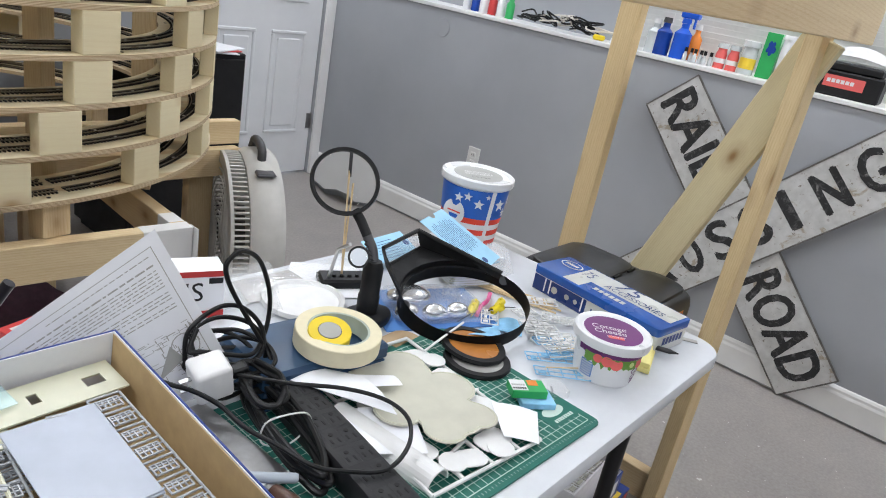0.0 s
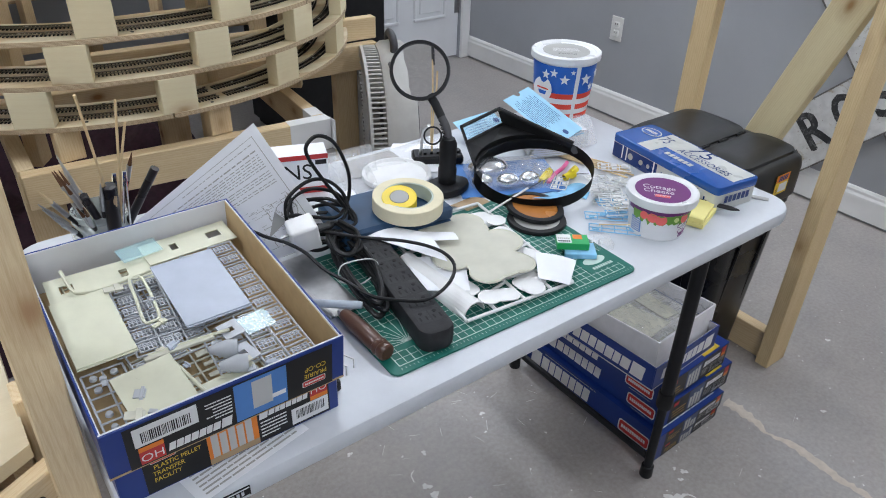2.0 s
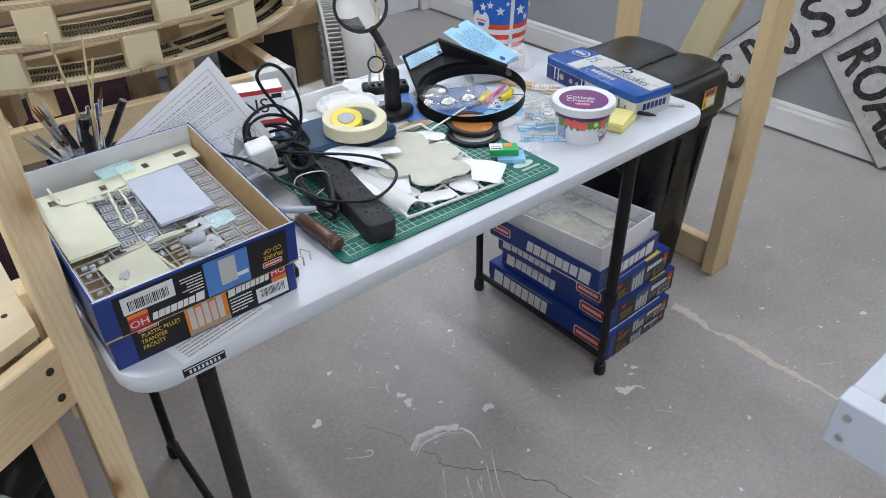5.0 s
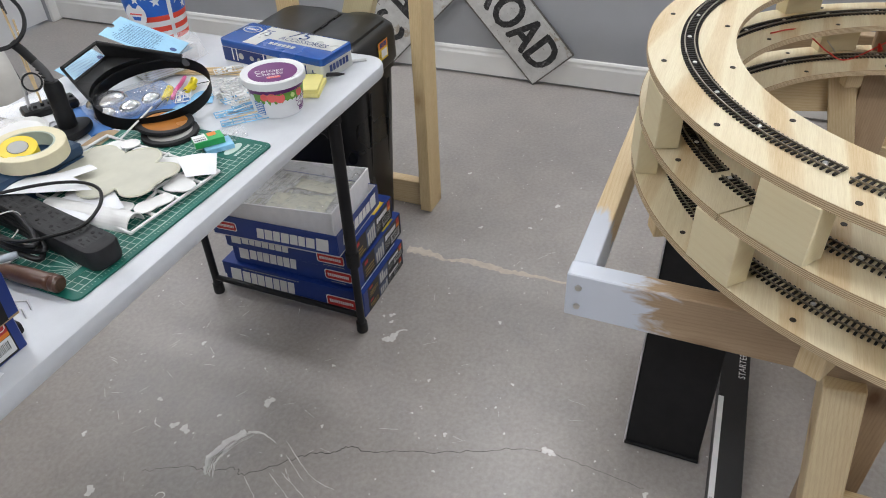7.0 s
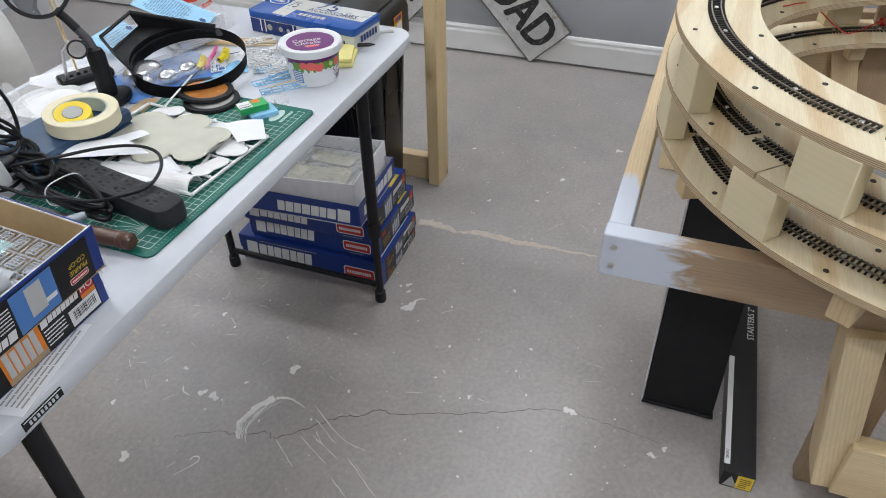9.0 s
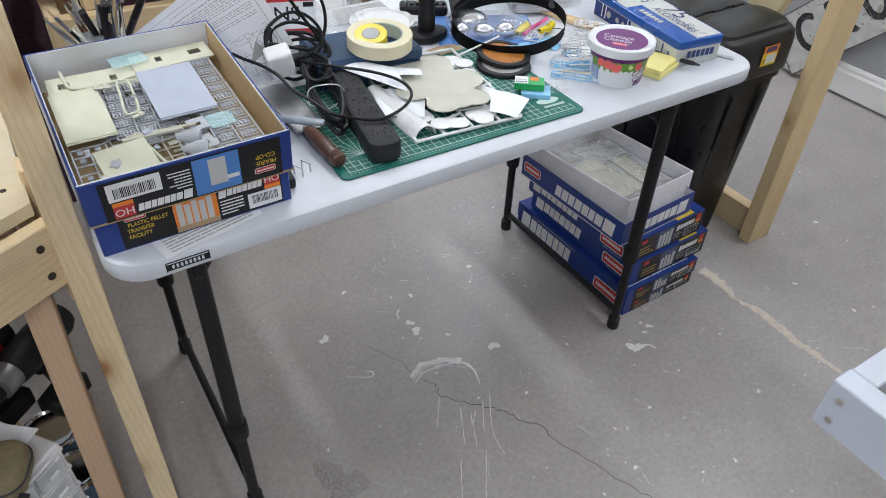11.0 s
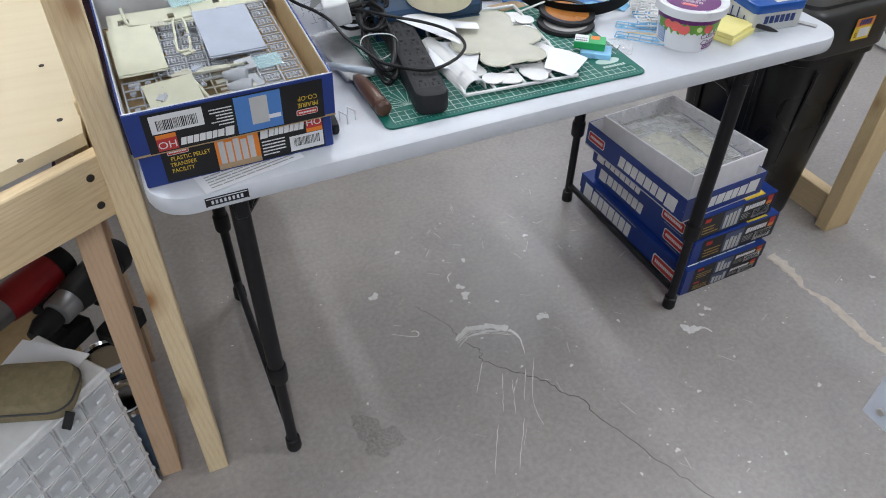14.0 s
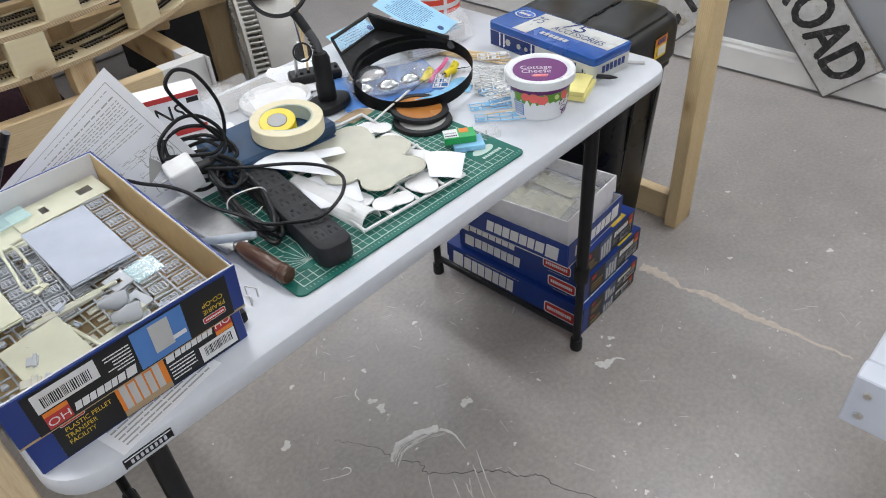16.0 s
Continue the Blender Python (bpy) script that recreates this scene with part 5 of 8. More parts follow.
wall_plate("smooth blue-grey plastic wall lying on the sprues", 0.077, 0.124, styrene_blue, tray_at(-0.196, 0.115, 0.040, 0, 1))
wall_plate("smooth cream plastic wall lying on the sprues", 0.062, 0.117, styrene_cream, tray_at(-0.313, 0.112, 0.038, 0, 1))
wall_plate("smooth cream plastic wall lying across the sprues", 0.064, 0.086, styrene_cream, tray_at(-0.284, -0.004, 0.037, 4, 2, -2))
wall_plate("cream plastic wall with window openings in the kit box", 0.115, 0.045, styrene_cream, tray_at(-0.192, 0.252, 0.034, 2), ((0.034, 0.009), (0.083, 0.018)))
wall_plate("cream plastic wall with window openings in the kit box", 0.125, 0.050, styrene_cream, tray_at(-0.310, 0.236, 0.031, -2), ((0.014, 0.015), (0.082, 0.009)))
wall_plate("small grey plastic wall with a hatch opening", 0.024, 0.026, styrene_grey, tray_at(-0.166, 0.078, 0.037, 8), ((0.008, 0.008),))
wall_plate("small grey plastic wall with a hatch opening", 0.026, 0.028, styrene_grey, tray_at(-0.169, 0.034, 0.037, 12), ((0.009, 0.008),))
wall_plate("cream plastic wall with a dark opening", 0.060, 0.034, styrene_cream, tray_at(-0.212, 0.000, 0.033, 4), ((0.018, 0.010),))


def rod_loop(name, label, pts, r, mat, m, closed=False):
    return tagged(part(name, bm_tube(smooth_path(pts, 5, closed), r, 7, closed), mat, smooth=True, m=m), label, "model part")


rod_loop("model_pipe_loop", "cream plastic pipe frame lying on the sprues", [(0, 0, 0), (0.002, 0.040, 0), (0.004, 0.078, 0), (0.010, 0.081, 0), (0.018, 0.078, 0), (0.019, 0.040, 0), (0.017, 0.002, 0), (0.009, -0.003, 0)], 0.0019, styrene_cream, tray_at(-0.232, 0.150, 0.041, -3), True)
rod_loop("pipe_elbow", "cream plastic pipe with bends lying on the sprues", [(-0.286, 0.290, 0), (-0.284, 0.250, 0), (-0.276, 0.238, 0), (-0.25, 0.234, 0), (-0.196, 0.240, 0)], 0.0022, styrene_cream, tray_at(0, 0, 0.038))
rod_loop("pipe_elbow", "cream plastic pipe with bends lying on the sprues", [(-0.228, 0.080, 0), (-0.222, 0.055, 0), (-0.214, 0.02, 0), (-0.206, 0.004, 0)], 0.0022, styrene_cream, tray_at(0, 0, 0.040))
rod_loop("model_rod", "cream plastic rod lying across the sprues", [(-0.246, 0.096, 0), (-0.20, 0.094, 0), (-0.158, 0.090, 0)], 0.0020, styrene_cream, tray_at(0, 0, 0.041))
tagged(part("plastic_strip", bm_box(0.075, 0.006, 0.004, bevel=0.0006), styrene_sand, m=tray_at(-0.214, 0.091, 0.040, -2)), "sand coloured plastic strip lying on the sprues", "model part")
for x, y, a in ((-0.19, 0.068, 65), (-0.19, 0.040, 70)):
    tagged(part("hopper_cone", bm_lathe([(0, 0), (0.004, 0.0), (0.010, 0.018), (0.010, 0.03), (0, 0.03)], 18, rot=Euler((radians(90), 0, radians(a))).to_matrix().to_4x4()), styrene_grey, smooth=True, m=tray_at(x, y, 0.044)), "grey plastic hopper cone on the sprues", "model part")
film_tint = material("iridescent_film", (0.62, 0.92, 0.96), 0.15)
film_tint.node_tree.nodes["Principled BSDF"].inputs["Alpha"].default_value = 0.30
tagged(part("tinted_film", bm_box(0.05, 0.03, 0.0004), film_tint, m=tray_at(-0.195, 0.284, 0.040, 6)), "thin pale turquoise film scrap on the sprues", "film")
tagged(part("tinted_film", bm_box(0.035, 0.03, 0.0004), film_tint, m=tray_at(-0.126, 0.090, 0.0385, 5)), "thin pale turquoise film scrap on the sprues", "film")

rt = random.Random(21)
for k in range(30):
    px, py = rt.uniform(-0.30, -0.135), rt.uniform(0.008, 0.245)
    if -0.205 < px < -0.115 and 0.10 < py < 0.235 or px < -0.245 and 0.10 < py < 0.225:
        continue
    mt = (styrene_cream, styrene_grey, styrene_sand, styrene_grey, styrene_blue)[k % 5]
    w, d = rt.uniform(0.006, 0.022), rt.uniform(0.004, 0.012)
    bits = [bm_box(w, d, 0.002, bevel=0.0004), bm_box(w * 0.3, d * 1.4, 0.0034, (w * 0.2, 0, 0.0006), 0.0004)]
    tagged(part("loose_model_piece", merge(*bits), mt, m=tray_at(px, py, 0.0385 + 0.0002 * k, rt.uniform(-90, 90), rt.uniform(-6, 6), rt.uniform(-6, 6))), "small loose plastic model piece on the sprues", "model part", "loose model pieces in the kit box")

# paper under the box, instruction sheet leaning behind it
under_sheet = tagged(part("printed_sheet", bm_box(0.14, 0.20, 0.0004), paper_white, m=pose(-0.205, 0.075, T + 0.0002, 0, 0, 12)), "white printed sheet slid under the kit box", "paper")
lines(-0.06, -0.096, 0.06, -0.02, 12, grey_ink, under_sheet, pose(0, 0, 0.0001), seed=33)
sheet_t, sheet_l, sheet_r = Vector((0.018, 0.385, 0.945)), Vector((-0.234, 0.345, 0.830)), Vector((0.100, 0.320, 0.757))


def sheet_point(u, v, lift=0.0):
    v *= 1 - 0.5 * u
    p = sheet_t + (sheet_l - sheet_t) * u + (sheet_r - sheet_t) * v
    n = (sheet_l - sheet_t).cross(sheet_r - sheet_t).normalized()
    low = T + 0.0015
    if p.z < low:
        drop = low - p.z
        p = Vector((p.x, p.y - 0.95 * drop, low))
        n = Vector((0, 0, 1))
    return p + n * (lift + 0.0)


def sheet_patch(quads, lift):
    bm = bmesh.new()
    for u0, v0, u1, v1 in quads:
        steps = max(1, int(abs(v1 - v0) / 0.06))
        for k in range(steps):
            a, b = v0 + (v1 - v0) * k / steps, v0 + (v1 - v0) * (k + 1) / steps
            bm.faces.new([bm.verts.new(sheet_point(u, v, lift)) for u, v in ((u0, a), (u0, b), (u1, b), (u1, a))])
    return bm


def bent_sheet():
    s = thing("instruction_sheet", "white printed instruction sheet leaning behind the kit box", "paper")
    bm = bmesh.new()
    grid = [[bm.verts.new(sheet_point(i / 14, j / 18)) for j in range(19)] for i in range(15)]
    for i in range(14):
        for j in range(18):
            bm.faces.new((grid[i][j], grid[i][j + 1], grid[i + 1][j + 1], grid[i + 1][j]))
    leaf = part("leaf", bm, paper_white, s, smooth=True)
    rnd = random.Random(7)
    rows = []
    for k, v in enumerate((0.10, 0.15, 0.185, 0.205, 0.225, 0.245, 0.265, 0.285, 0.325, 0.345, 0.365, 0.40, 0.42)):
        u, end = 0.08, 0.08 + (0.45 if k == 0 else rnd.uniform(0.55, 0.84))
        while u < end:
            e = min(end, u + rnd.uniform(0.012, 0.045))
            rows.append((u, v, e, v + (0.006 if k != 1 else 0.010)))
            u = e + 0.008
    for k in range(120):
        u, v = rnd.uniform(0.06, 0.55), rnd.uniform(0.52, 0.92)
        w, h = rnd.uniform(0.01, 0.05), rnd.uniform(0.002, 0.005)
        rows.append((u, v, u + w, v + h) if k % 2 else (u, v, u + h, v + w))
    tagged(part("fine_print", sheet_patch(rows, 0.0008), grey_ink, leaf), kind="stuff")
    rim_bm = sheet_patch([(0.05, 0.06, 0.95, 0.064), (0.05, 0.06, 0.054, 0.95)], 0.0007)
    part("print_border", rim_bm, grey_ink, leaf)
    bm = bmesh.new()
    ring = [(0.13 + 0.062 * math.cos(a), 0.66 + 0.08 * math.sin(a)) for a in [2 * math.pi * q / 28 for q in range(28)]]
    ring2 = [(0.13 + 0.057 * math.cos(a), 0.66 + 0.074 * math.sin(a)) for a in [2 * math.pi * q / 28 for q in range(28)]]
    for q in range(28):
        j = (q + 1) % 28
        bm.faces.new([bm.verts.new(sheet_point(*p, 0.0009)) for p in (ring[q], ring[j], ring2[j], ring2[q])])
    bm.faces.new([bm.verts.new(sheet_point(*p, 0.0009)) for p in ((0.19, 0.62), (0.16, 0.73), (0.30, 0.80))])
    part("diagram", bm, grey_ink, leaf)
    return s


bent_sheet()

# packages behind the sheet
ns = thing("model_package", "white and red boxed model package with black letters", "package", pose(0.145, 0.535, T, 0, 0, -20))
part("carton", bm_box(0.115, 0.05, 0.075, (0, 0, 0.0375), 0.001), paper_white, ns)
nf = face((-0.0575, -0.025, 0), (1, 0, 0), (0, 0, 1))
flat("red_stripe", 0, 0, 0.115, 0.012, red_ink, ns, nf)
flat("red_stripe", 0, 0.066, 0.115, 0.075, red_ink, ns, nf)
words("NS", 0.042, 0.06, 0.041, black_ink, ns, nf)
flat("dark_logo", 0.092, 0.055, 0.112, 0.064, black_ink, ns, nf)
rp = thing("model_package", "red and white boxed model package beside the jar", "package", pose(-0.02, 0.535, T, 0, 0, 15))
part("carton", bm_box(0.13, 0.06, 0.032, (0, 0, 0.016), 0.001), red_ink, rp)
flat("white_panel", 0.01, 0.006, 0.12, 0.026, white_ink, rp, face((-0.065, -0.03, 0), (1, 0, 0), (0, 0, 1)))
flat("white_panel", 0.01, 0.008, 0.12, 0.05, white_ink, rp, face((-0.065, -0.03, 0.032), (1, 0, 0), (0, 1, 0)))

# ---- glass jar of brushes and pens ----
jar_glass = material("jar_glass", (0.9, 0.97, 0.93), 0.03)
jg = jar_glass.node_tree.nodes["Principled BSDF"]
jg.inputs["Alpha"].default_value = 0.3
JX, JY = -0.205, 0.435
jar = thing("glass_jar", "clear glass jar packed with brushes, pens and sticks", "jar", pose(JX, JY, T))
part("glass", bm_lathe([(0, 0.001), (0.038, 0.001), (0.042, 0.006), (0.042, 0.085), (0.038, 0.098), (0.036, 0.101), (0.037, 0.104), (0.036, 0.106), (0.037, 0.112), (0.034, 0.113), (0.033, 0.098), (0.039, 0.084), (0.039, 0.008), (0, 0.005)], 40), jar_glass, jar, smooth=True)
bamboo = plain("bamboo", (0.68, 0.52, 0.30), 0.6, vary=0.12, scale=60)
brush_hair = plain("brush_hair", (0.12, 0.05, 0.02), 0.8)
dark_lacquer = gloss("dark_lacquer", (0.02, 0.018, 0.02), 0.3)
blue_lacquer = gloss("blue_lacquer", (0.03, 0.10, 0.35), 0.3)


def stick(name, label, foot, tip, r0, r1, mat, category, tip_mat=None, ferrule=0.0):
    a, b = Vector(foot), Vector(tip)
    d = b - a
    m = d.to_track_quat("Z", "Y").to_matrix().to_4x4()
    m.translation = a
    s = thing(name, label, category, m, "tools in the jar")
    L = d.length
    part("shaft", bm_cyl(r0, r1, L * (1 - ferrule), n=10), mat, s, smooth=True)
    if ferrule:
        part("ferrule", bm_cyl(r1 * 1.15, r1 * 1.1, L * ferrule * 0.55, (0, 0, L * (1 - ferrule)), 10), brushed, s, smooth=True)
        part("tip", bm_cyl(r1 * 0.9, r1 * 0.2, L * ferrule * 0.45, (0, 0, L * (1 - 0.45 * ferrule)), 10), tip_mat or brush_hair, s, smooth=True)
    return s


z0 = T + 0.008
stick("bamboo_skewer", "plain bamboo skewer standing in the jar", (JX + 0.022, JY - 0.01, z0), (-0.212, 0.345, 1.045), 0.0019, 0.0017, bamboo, "skewer")
stick("bamboo_skewer", "plain bamboo skewer standing in the jar", (JX + 0.012, JY - 0.015, z0), (-0.163, 0.375, 1.02), 0.0019, 0.0017, bamboo, "skewer")
stick("bamboo_skewer", "plain bamboo skewer standing in the jar", (JX - 0.005, JY, z0), (-0.155, 0.385, 0.985), 0.0019, 0.0017, bamboo, "skewer")
stick("marker_pen", "thick black marker pen standing in the jar", (JX + 0.005, JY - 0.02, z0), (JX + 0.012, JY - 0.055, 0.905), 0.010, 0.0095, dark_lacquer, "pen")
stick("marker_pen", "slim black marker pen leaning in the jar", (JX - 0.01, JY + 0.005, z0), (-0.130, 0.385, 0.912), 0.006, 0.006, dark_lacquer, "pen")
stick("marker_pen", "slim black pen leaning in the jar", (JX + 0.02, JY + 0.01, z0), (JX - 0.02, JY - 0.045, 0.895), 0.0055, 0.0055, dark_lacquer, "pen")
stick("paint_brush", "fine paint brush with a dark handle in the jar", (JX + 0.0, JY + 0.01, z0), (-0.152, 0.40, 0.935), 0.003, 0.0035, dark_lacquer, "paint brush", None, 0.22)
rj = random.Random(5)
for k in range(17):
    a = rj.uniform(2.0, 4.8)
    tip = (JX + 0.060 * math.cos(a) + rj.uniform(-0.018, 0.018), JY - 0.02 + 0.045 * math.sin(a), rj.uniform(0.875, 0.935))
    mt = (dark_lacquer, dark_lacquer, bamboo, dark_lacquer)[k % 4]
    stick("paint_brush", "fine paint brush standing in the glass jar", (JX - 0.02 * math.cos(a), JY - 0.02 * math.sin(a), z0), tip, 0.0022, 0.003, mt, "paint brush", (None, bamboo, brushed)[k % 3], 0.3)
for dx in (0.0, 0.013):
    tw = thing("tweezers", "steel tweezers standing points up in the jar", "tweezers", pose(JX + 0.006 + dx, JY - 0.012, z0, 12, 4, 8))
    for sg in (-1, 1):
        part("arm", bm_tube([(0.0, 0, 0.0), (sg * 0.005, 0, 0.09), (sg * 0.001, 0, 0.175)], 0.0018, 6), chrome, tw)

# ---- cutting mat ----
mat_green = plain("green_cutting_mat", (0.006, 0.13, 0.095), 0.55, vary=0.1, scale=40, bumpy=0.1)
mat_print = ink("pale_mat_print", (0.50, 0.62, 0.55), 0.6)
MW, MD = 0.446, 0.298
cm = thing("cutting_mat", "green self-healing cutting mat with white grid lines", "cutting mat", pose(0.010, 0.004, T, 0, 0, -1.5))
part("sheet", bm_plate(rounded(0, 0, MW, MD, 0.012, 5), 0, 0.003, bevel=0.0006), mat_green, cm)
gb = bmesh.new()
zz = 0.0033


def strip(bm, x0, y0, x1, y1, w, z):
    d = Vector((x1 - x0, y1 - y0, 0)).normalized()
    n = Vector((-d.y, d.x, 0)) * (w / 2)
    a, b = Vector((x0, y0, z)), Vector((x1, y1, z))
    bm.faces.new([bm.verts.new(p) for p in (a + n, b + n, b - n, a - n)][::-1])


for k in range(35):
    strip(gb, 0.016 + 0.01225 * k, 0.014, 0.016 + 0.01225 * k, MD - 0.014, 0.0009 if k % 2 else 0.0013, zz)
for k in range(23):
    strip(gb, 0.016, 0.014 + 0.01225 * k, MW - 0.014, 0.014 + 0.01225 * k, 0.0009 if k % 2 else 0.0013, zz)
for k in range(70):
    strip(gb, 0.016 + 0.006125 * k, 0.006, 0.016 + 0.006125 * k, 0.0095, 0.0006, zz)
tagged(part("grid_print", gb, mat_print, cm), kind="stuff")
part("blank_patch", bm_box(0.052, 0.052, 0.0002, (0.062, 0.064, 0.0036)), mat_green, cm)
sb2 = bmesh.new()
for a in range(0, 181, 15):
    strip(sb2, 0.053, 0.050, 0.053 + 0.055 * math.cos(radians(a)), 0.050 + 0.055 * math.sin(radians(a)), 0.001, 0.0040)
part("angle_rays", sb2, mat_print, cm)
part("maker_mark", merge(bm_plate([(0.405 + 0.022 * math.cos(q), 0.055 + 0.010 * math.sin(q)) for q in np.linspace(0, 2 * math.pi, 24, endpoint=False)], 0.0036, 0.0038)), mat_print, cm, "pale oval maker's mark")
part("mark_ground", bm_box(0.062, 0.040, 0.0002, (0.405, 0.05, 0.0035)), mat_green, cm)
bars(0.386, 0.034, 0.428, 0.040, 8, mat_print, cm, Matrix(), 0.004)

# ---- power strip ----
ps = thing("power_strip", "black plastic power strip with two rows of outlets", "power strip", pose(0.112, 0.006, T + 0.0036, 0, 0, 80))
strip_black = plain("matte_black_plastic", (0.022, 0.022, 0.024), 0.55, vary=0.15, scale=80, bumpy=0.15)
part("body", bm_plate(rounded(0, 0.001, 0.290, 0.052, 0.018, 6), 0.0, 0.034, bevel=0.006), strip_black, ps, smooth=True)
slot_v = mesh_of("slot", bm_box(0.0022, 0.0075, 0.0006), dark_slot)
slot_r = mesh_of("ground_hole", bm_cyl(0.0028, 0.0028, 0.0006, n=10), dark_slot)
for k in range(7):
    for yy in (0.016, 0.036):
        x = 0.035 + 0.033 * k
        f0 = part("outlet_face", bm_box(0.026, 0.018, 0.0006, (x, yy, 0.0338), 0.0002), strip_black, ps)
        for dx, dy, me in ((-0.003, 0.0045, slot_v), (-0.003, -0.0045, slot_v), (0.008, 0.0, slot_r)):
            o = new("slot", me)
            o.parent = f0
            o.matrix_basis = pose(x + dx, yy + dy, 0.0342, 0, 0, 90 if me is slot_v else 0)

# ---- cords ----
cord_black = plain("black_cord_rubber", (0.009, 0.009, 0.0095), 0.45, vary=0.2)


def cord(name, label, pts, r=0.0029, steps=8):
    return tagged(part(name, bm_tube(smooth_path(pts, steps), r, 8), cord_black, smooth=True), label, "cord")


def coil(cx, cy, cz, rx, ry, turns, tilt, yaw, rise=0.006, seed=0):
    rnd = random.Random(seed)
    out = []
    R = Euler((radians(tilt), 0, radians(yaw))).to_matrix()
    for k in range(int(turns * 10) + 1):
        a = 2 * math.pi * k / 10
        j = 1 + 0.12 * math.sin(k * 1.7 + seed)
        out.append(Vector((cx, cy, cz)) + R @ Vector((rx * j * math.cos(a), ry * j * math.sin(a), rise * k / 10 + rnd.uniform(-0.003, 0.003))))
    return out


cord("extension_cord", "black power cord in loose upright loops", [Vector(p) for p in (
    (0.108, 0.255, 0.772), (0.125, 0.295, 0.79), (0.117, 0.308, 0.813), (0.083, 0.31, 0.87), (0.065, 0.31, 0.905), (0.063, 0.311, 0.925), (0.082, 0.312, 0.936), (0.109, 0.315, 0.919),
    (0.129, 0.318, 0.879), (0.136, 0.32, 0.845), (0.128, 0.315, 0.815), (0.101, 0.30, 0.802), (0.068, 0.305, 0.809), (0.040, 0.312, 0.818), (0.027, 0.318, 0.82), (0.040, 0.325, 0.842))])
cord("extension_cord", "black power cord coiled loosely behind the charger", [Vector(p) for p in (
    (0.030, 0.33, 0.80), (0.036, 0.335, 0.835), (0.073, 0.335, 0.856), (0.105, 0.33, 0.849), (0.124, 0.315, 0.822), (0.112, 0.30, 0.797), (0.079, 0.305, 0.792), (0.045, 0.325, 0.80), (0.047, 0.345, 0.825),
    (0.080, 0.345, 0.836), (0.115, 0.33, 0.826), (0.128, 0.31, 0.80), (0.105, 0.295, 0.778), (0.065, 0.315, 0.775), (0.035, 0.345, 0.785), (0.05, 0.365, 0.80), (0.09, 0.355, 0.81), (0.12, 0.33, 0.79), (0.11, 0.30, 0.765), (0.07, 0.32, 0.757), (0.04, 0.35, 0.765))])
cord("strip_cord", "thick black strip cord folded and tied in a bundle", coil(0.076, 0.200, 0.753, 0.020, 0.088, 4.4, 3, -11, 0.0065, 2), 0.0042)
cord("extension_cord", "black power cord tangled behind the tied bundle", coil(0.085, 0.325, 0.762, 0.050, 0.034, 3.3, 18, -14, 0.014, 9))
cord("strip_cord", "black cord end curled on top of the bundle", coil(0.083, 0.255, 0.785, 0.020, 0.040, 2.2, 8, -8, 0.006, 5), 0.0036)
cord("charger_cord", "thin black cord looping over the model parts", [Vector(p) for p in (
    (0.062, 0.276, 0.800), (0.099, 0.225, 0.803), (0.147, 0.193, 0.797), (0.176, 0.164, 0.792), (0.189, 0.137, 0.787), (0.183, 0.109, 0.783), (0.150, 0.081, 0.782), (0.105, 0.070, 0.781), (0.069, 0.093, 0.782),
    (0.045, 0.114, 0.786), (0.033, 0.153, 0.790), (0.017, 0.190, 0.797), (0.008, 0.226, 0.808), (-0.009, 0.248, 0.819), (-0.031, 0.262, 0.829), (-0.049, 0.287, 0.834), (-0.06, 0.30, 0.82), (-0.063, 0.315, 0.79))], 0.0026)
tagged(part("cord_tie", bm_tube(smooth_path([(0.046, 0.197, 0.786), (0.066, 0.190, 0.793), (0.094, 0.186, 0.787), (0.102, 0.188, 0.765), (0.075, 0.193, 0.747), (0.046, 0.199, 0.760)], 5, True), 0.0011, 6, True), styrene_white), "white twist tie round the cord bundle", "tie")
ad = thing("usb_charger", "white plastic cube charger with prongs", "charger", pose(0.036, 0.288, 0.799, 8, -10, -12))
part("body", bm_box(0.042, 0.040, 0.042, bevel=0.005, seg=3), styrene_white, ad, smooth=True)
for dz in (-0.007, 0.007):
    part("prong", bm_box(0.016, 0.006, 0.0016, (-0.026, 0, dz)), brushed, ad)
part("cord_plug", bm_box(0.026, 0.014, 0.008, (0.030, -0.002, 0.0), 0.002), cord_black, ad)

# ---- razor saw, marker ----
dark_wood = wood("dark_turned_wood", (0.11, 0.05, 0.028), (0.035, 0.016, 0.01), "Z", 30, 0.3, False)
saw = thing("razor_saw", "razor saw with turned dark wooden handle and steel blade", "hand saw", pose(0.019, 0.034, T + 0.016, 0, 0, 2))
part("handle", bm_lathe([(0, -0.001), (0.009, 0), (0.012, 0.003), (0.0125, 0.010), (0.0105, 0.013), (0.0125, 0.016), (0.0125, 0.020), (0.0105, 0.022), (0.0115, 0.026), (0.0125, 0.05), (0.0115, 0.08), (0.0095, 0.098), (0.008, 0.103), (0, 0.104)], 24, rot=Euler((radians(-90), 0, 0)).to_matrix().to_4x4()), dark_wood, saw, smooth=True)
part("ferrule", bm_box(0.014, 0.014, 0.014, (0, 0.106, 0), 0.005, seg=2), brushed, saw)
part("blade", bm_box(0.050, 0.165, 0.0012, (0.012, 0.195, -0.007), 0.0003), brushed, saw, "dusty steel blade")
part("blade_spine", bm_box(0.006, 0.165, 0.006, (-0.012, 0.195, -0.006), 0.001), brushed, saw)
mk = thing("marker_pen", "grey permanent marker lying on the saw blade", "pen", face((0.040, 0.128, T + 0.026), (0, 0, 1), (-0.062, 0.05, 0.008)))
grey_barrel = gloss("grey_marker_barrel", (0.42, 0.47, 0.52), 0.35)
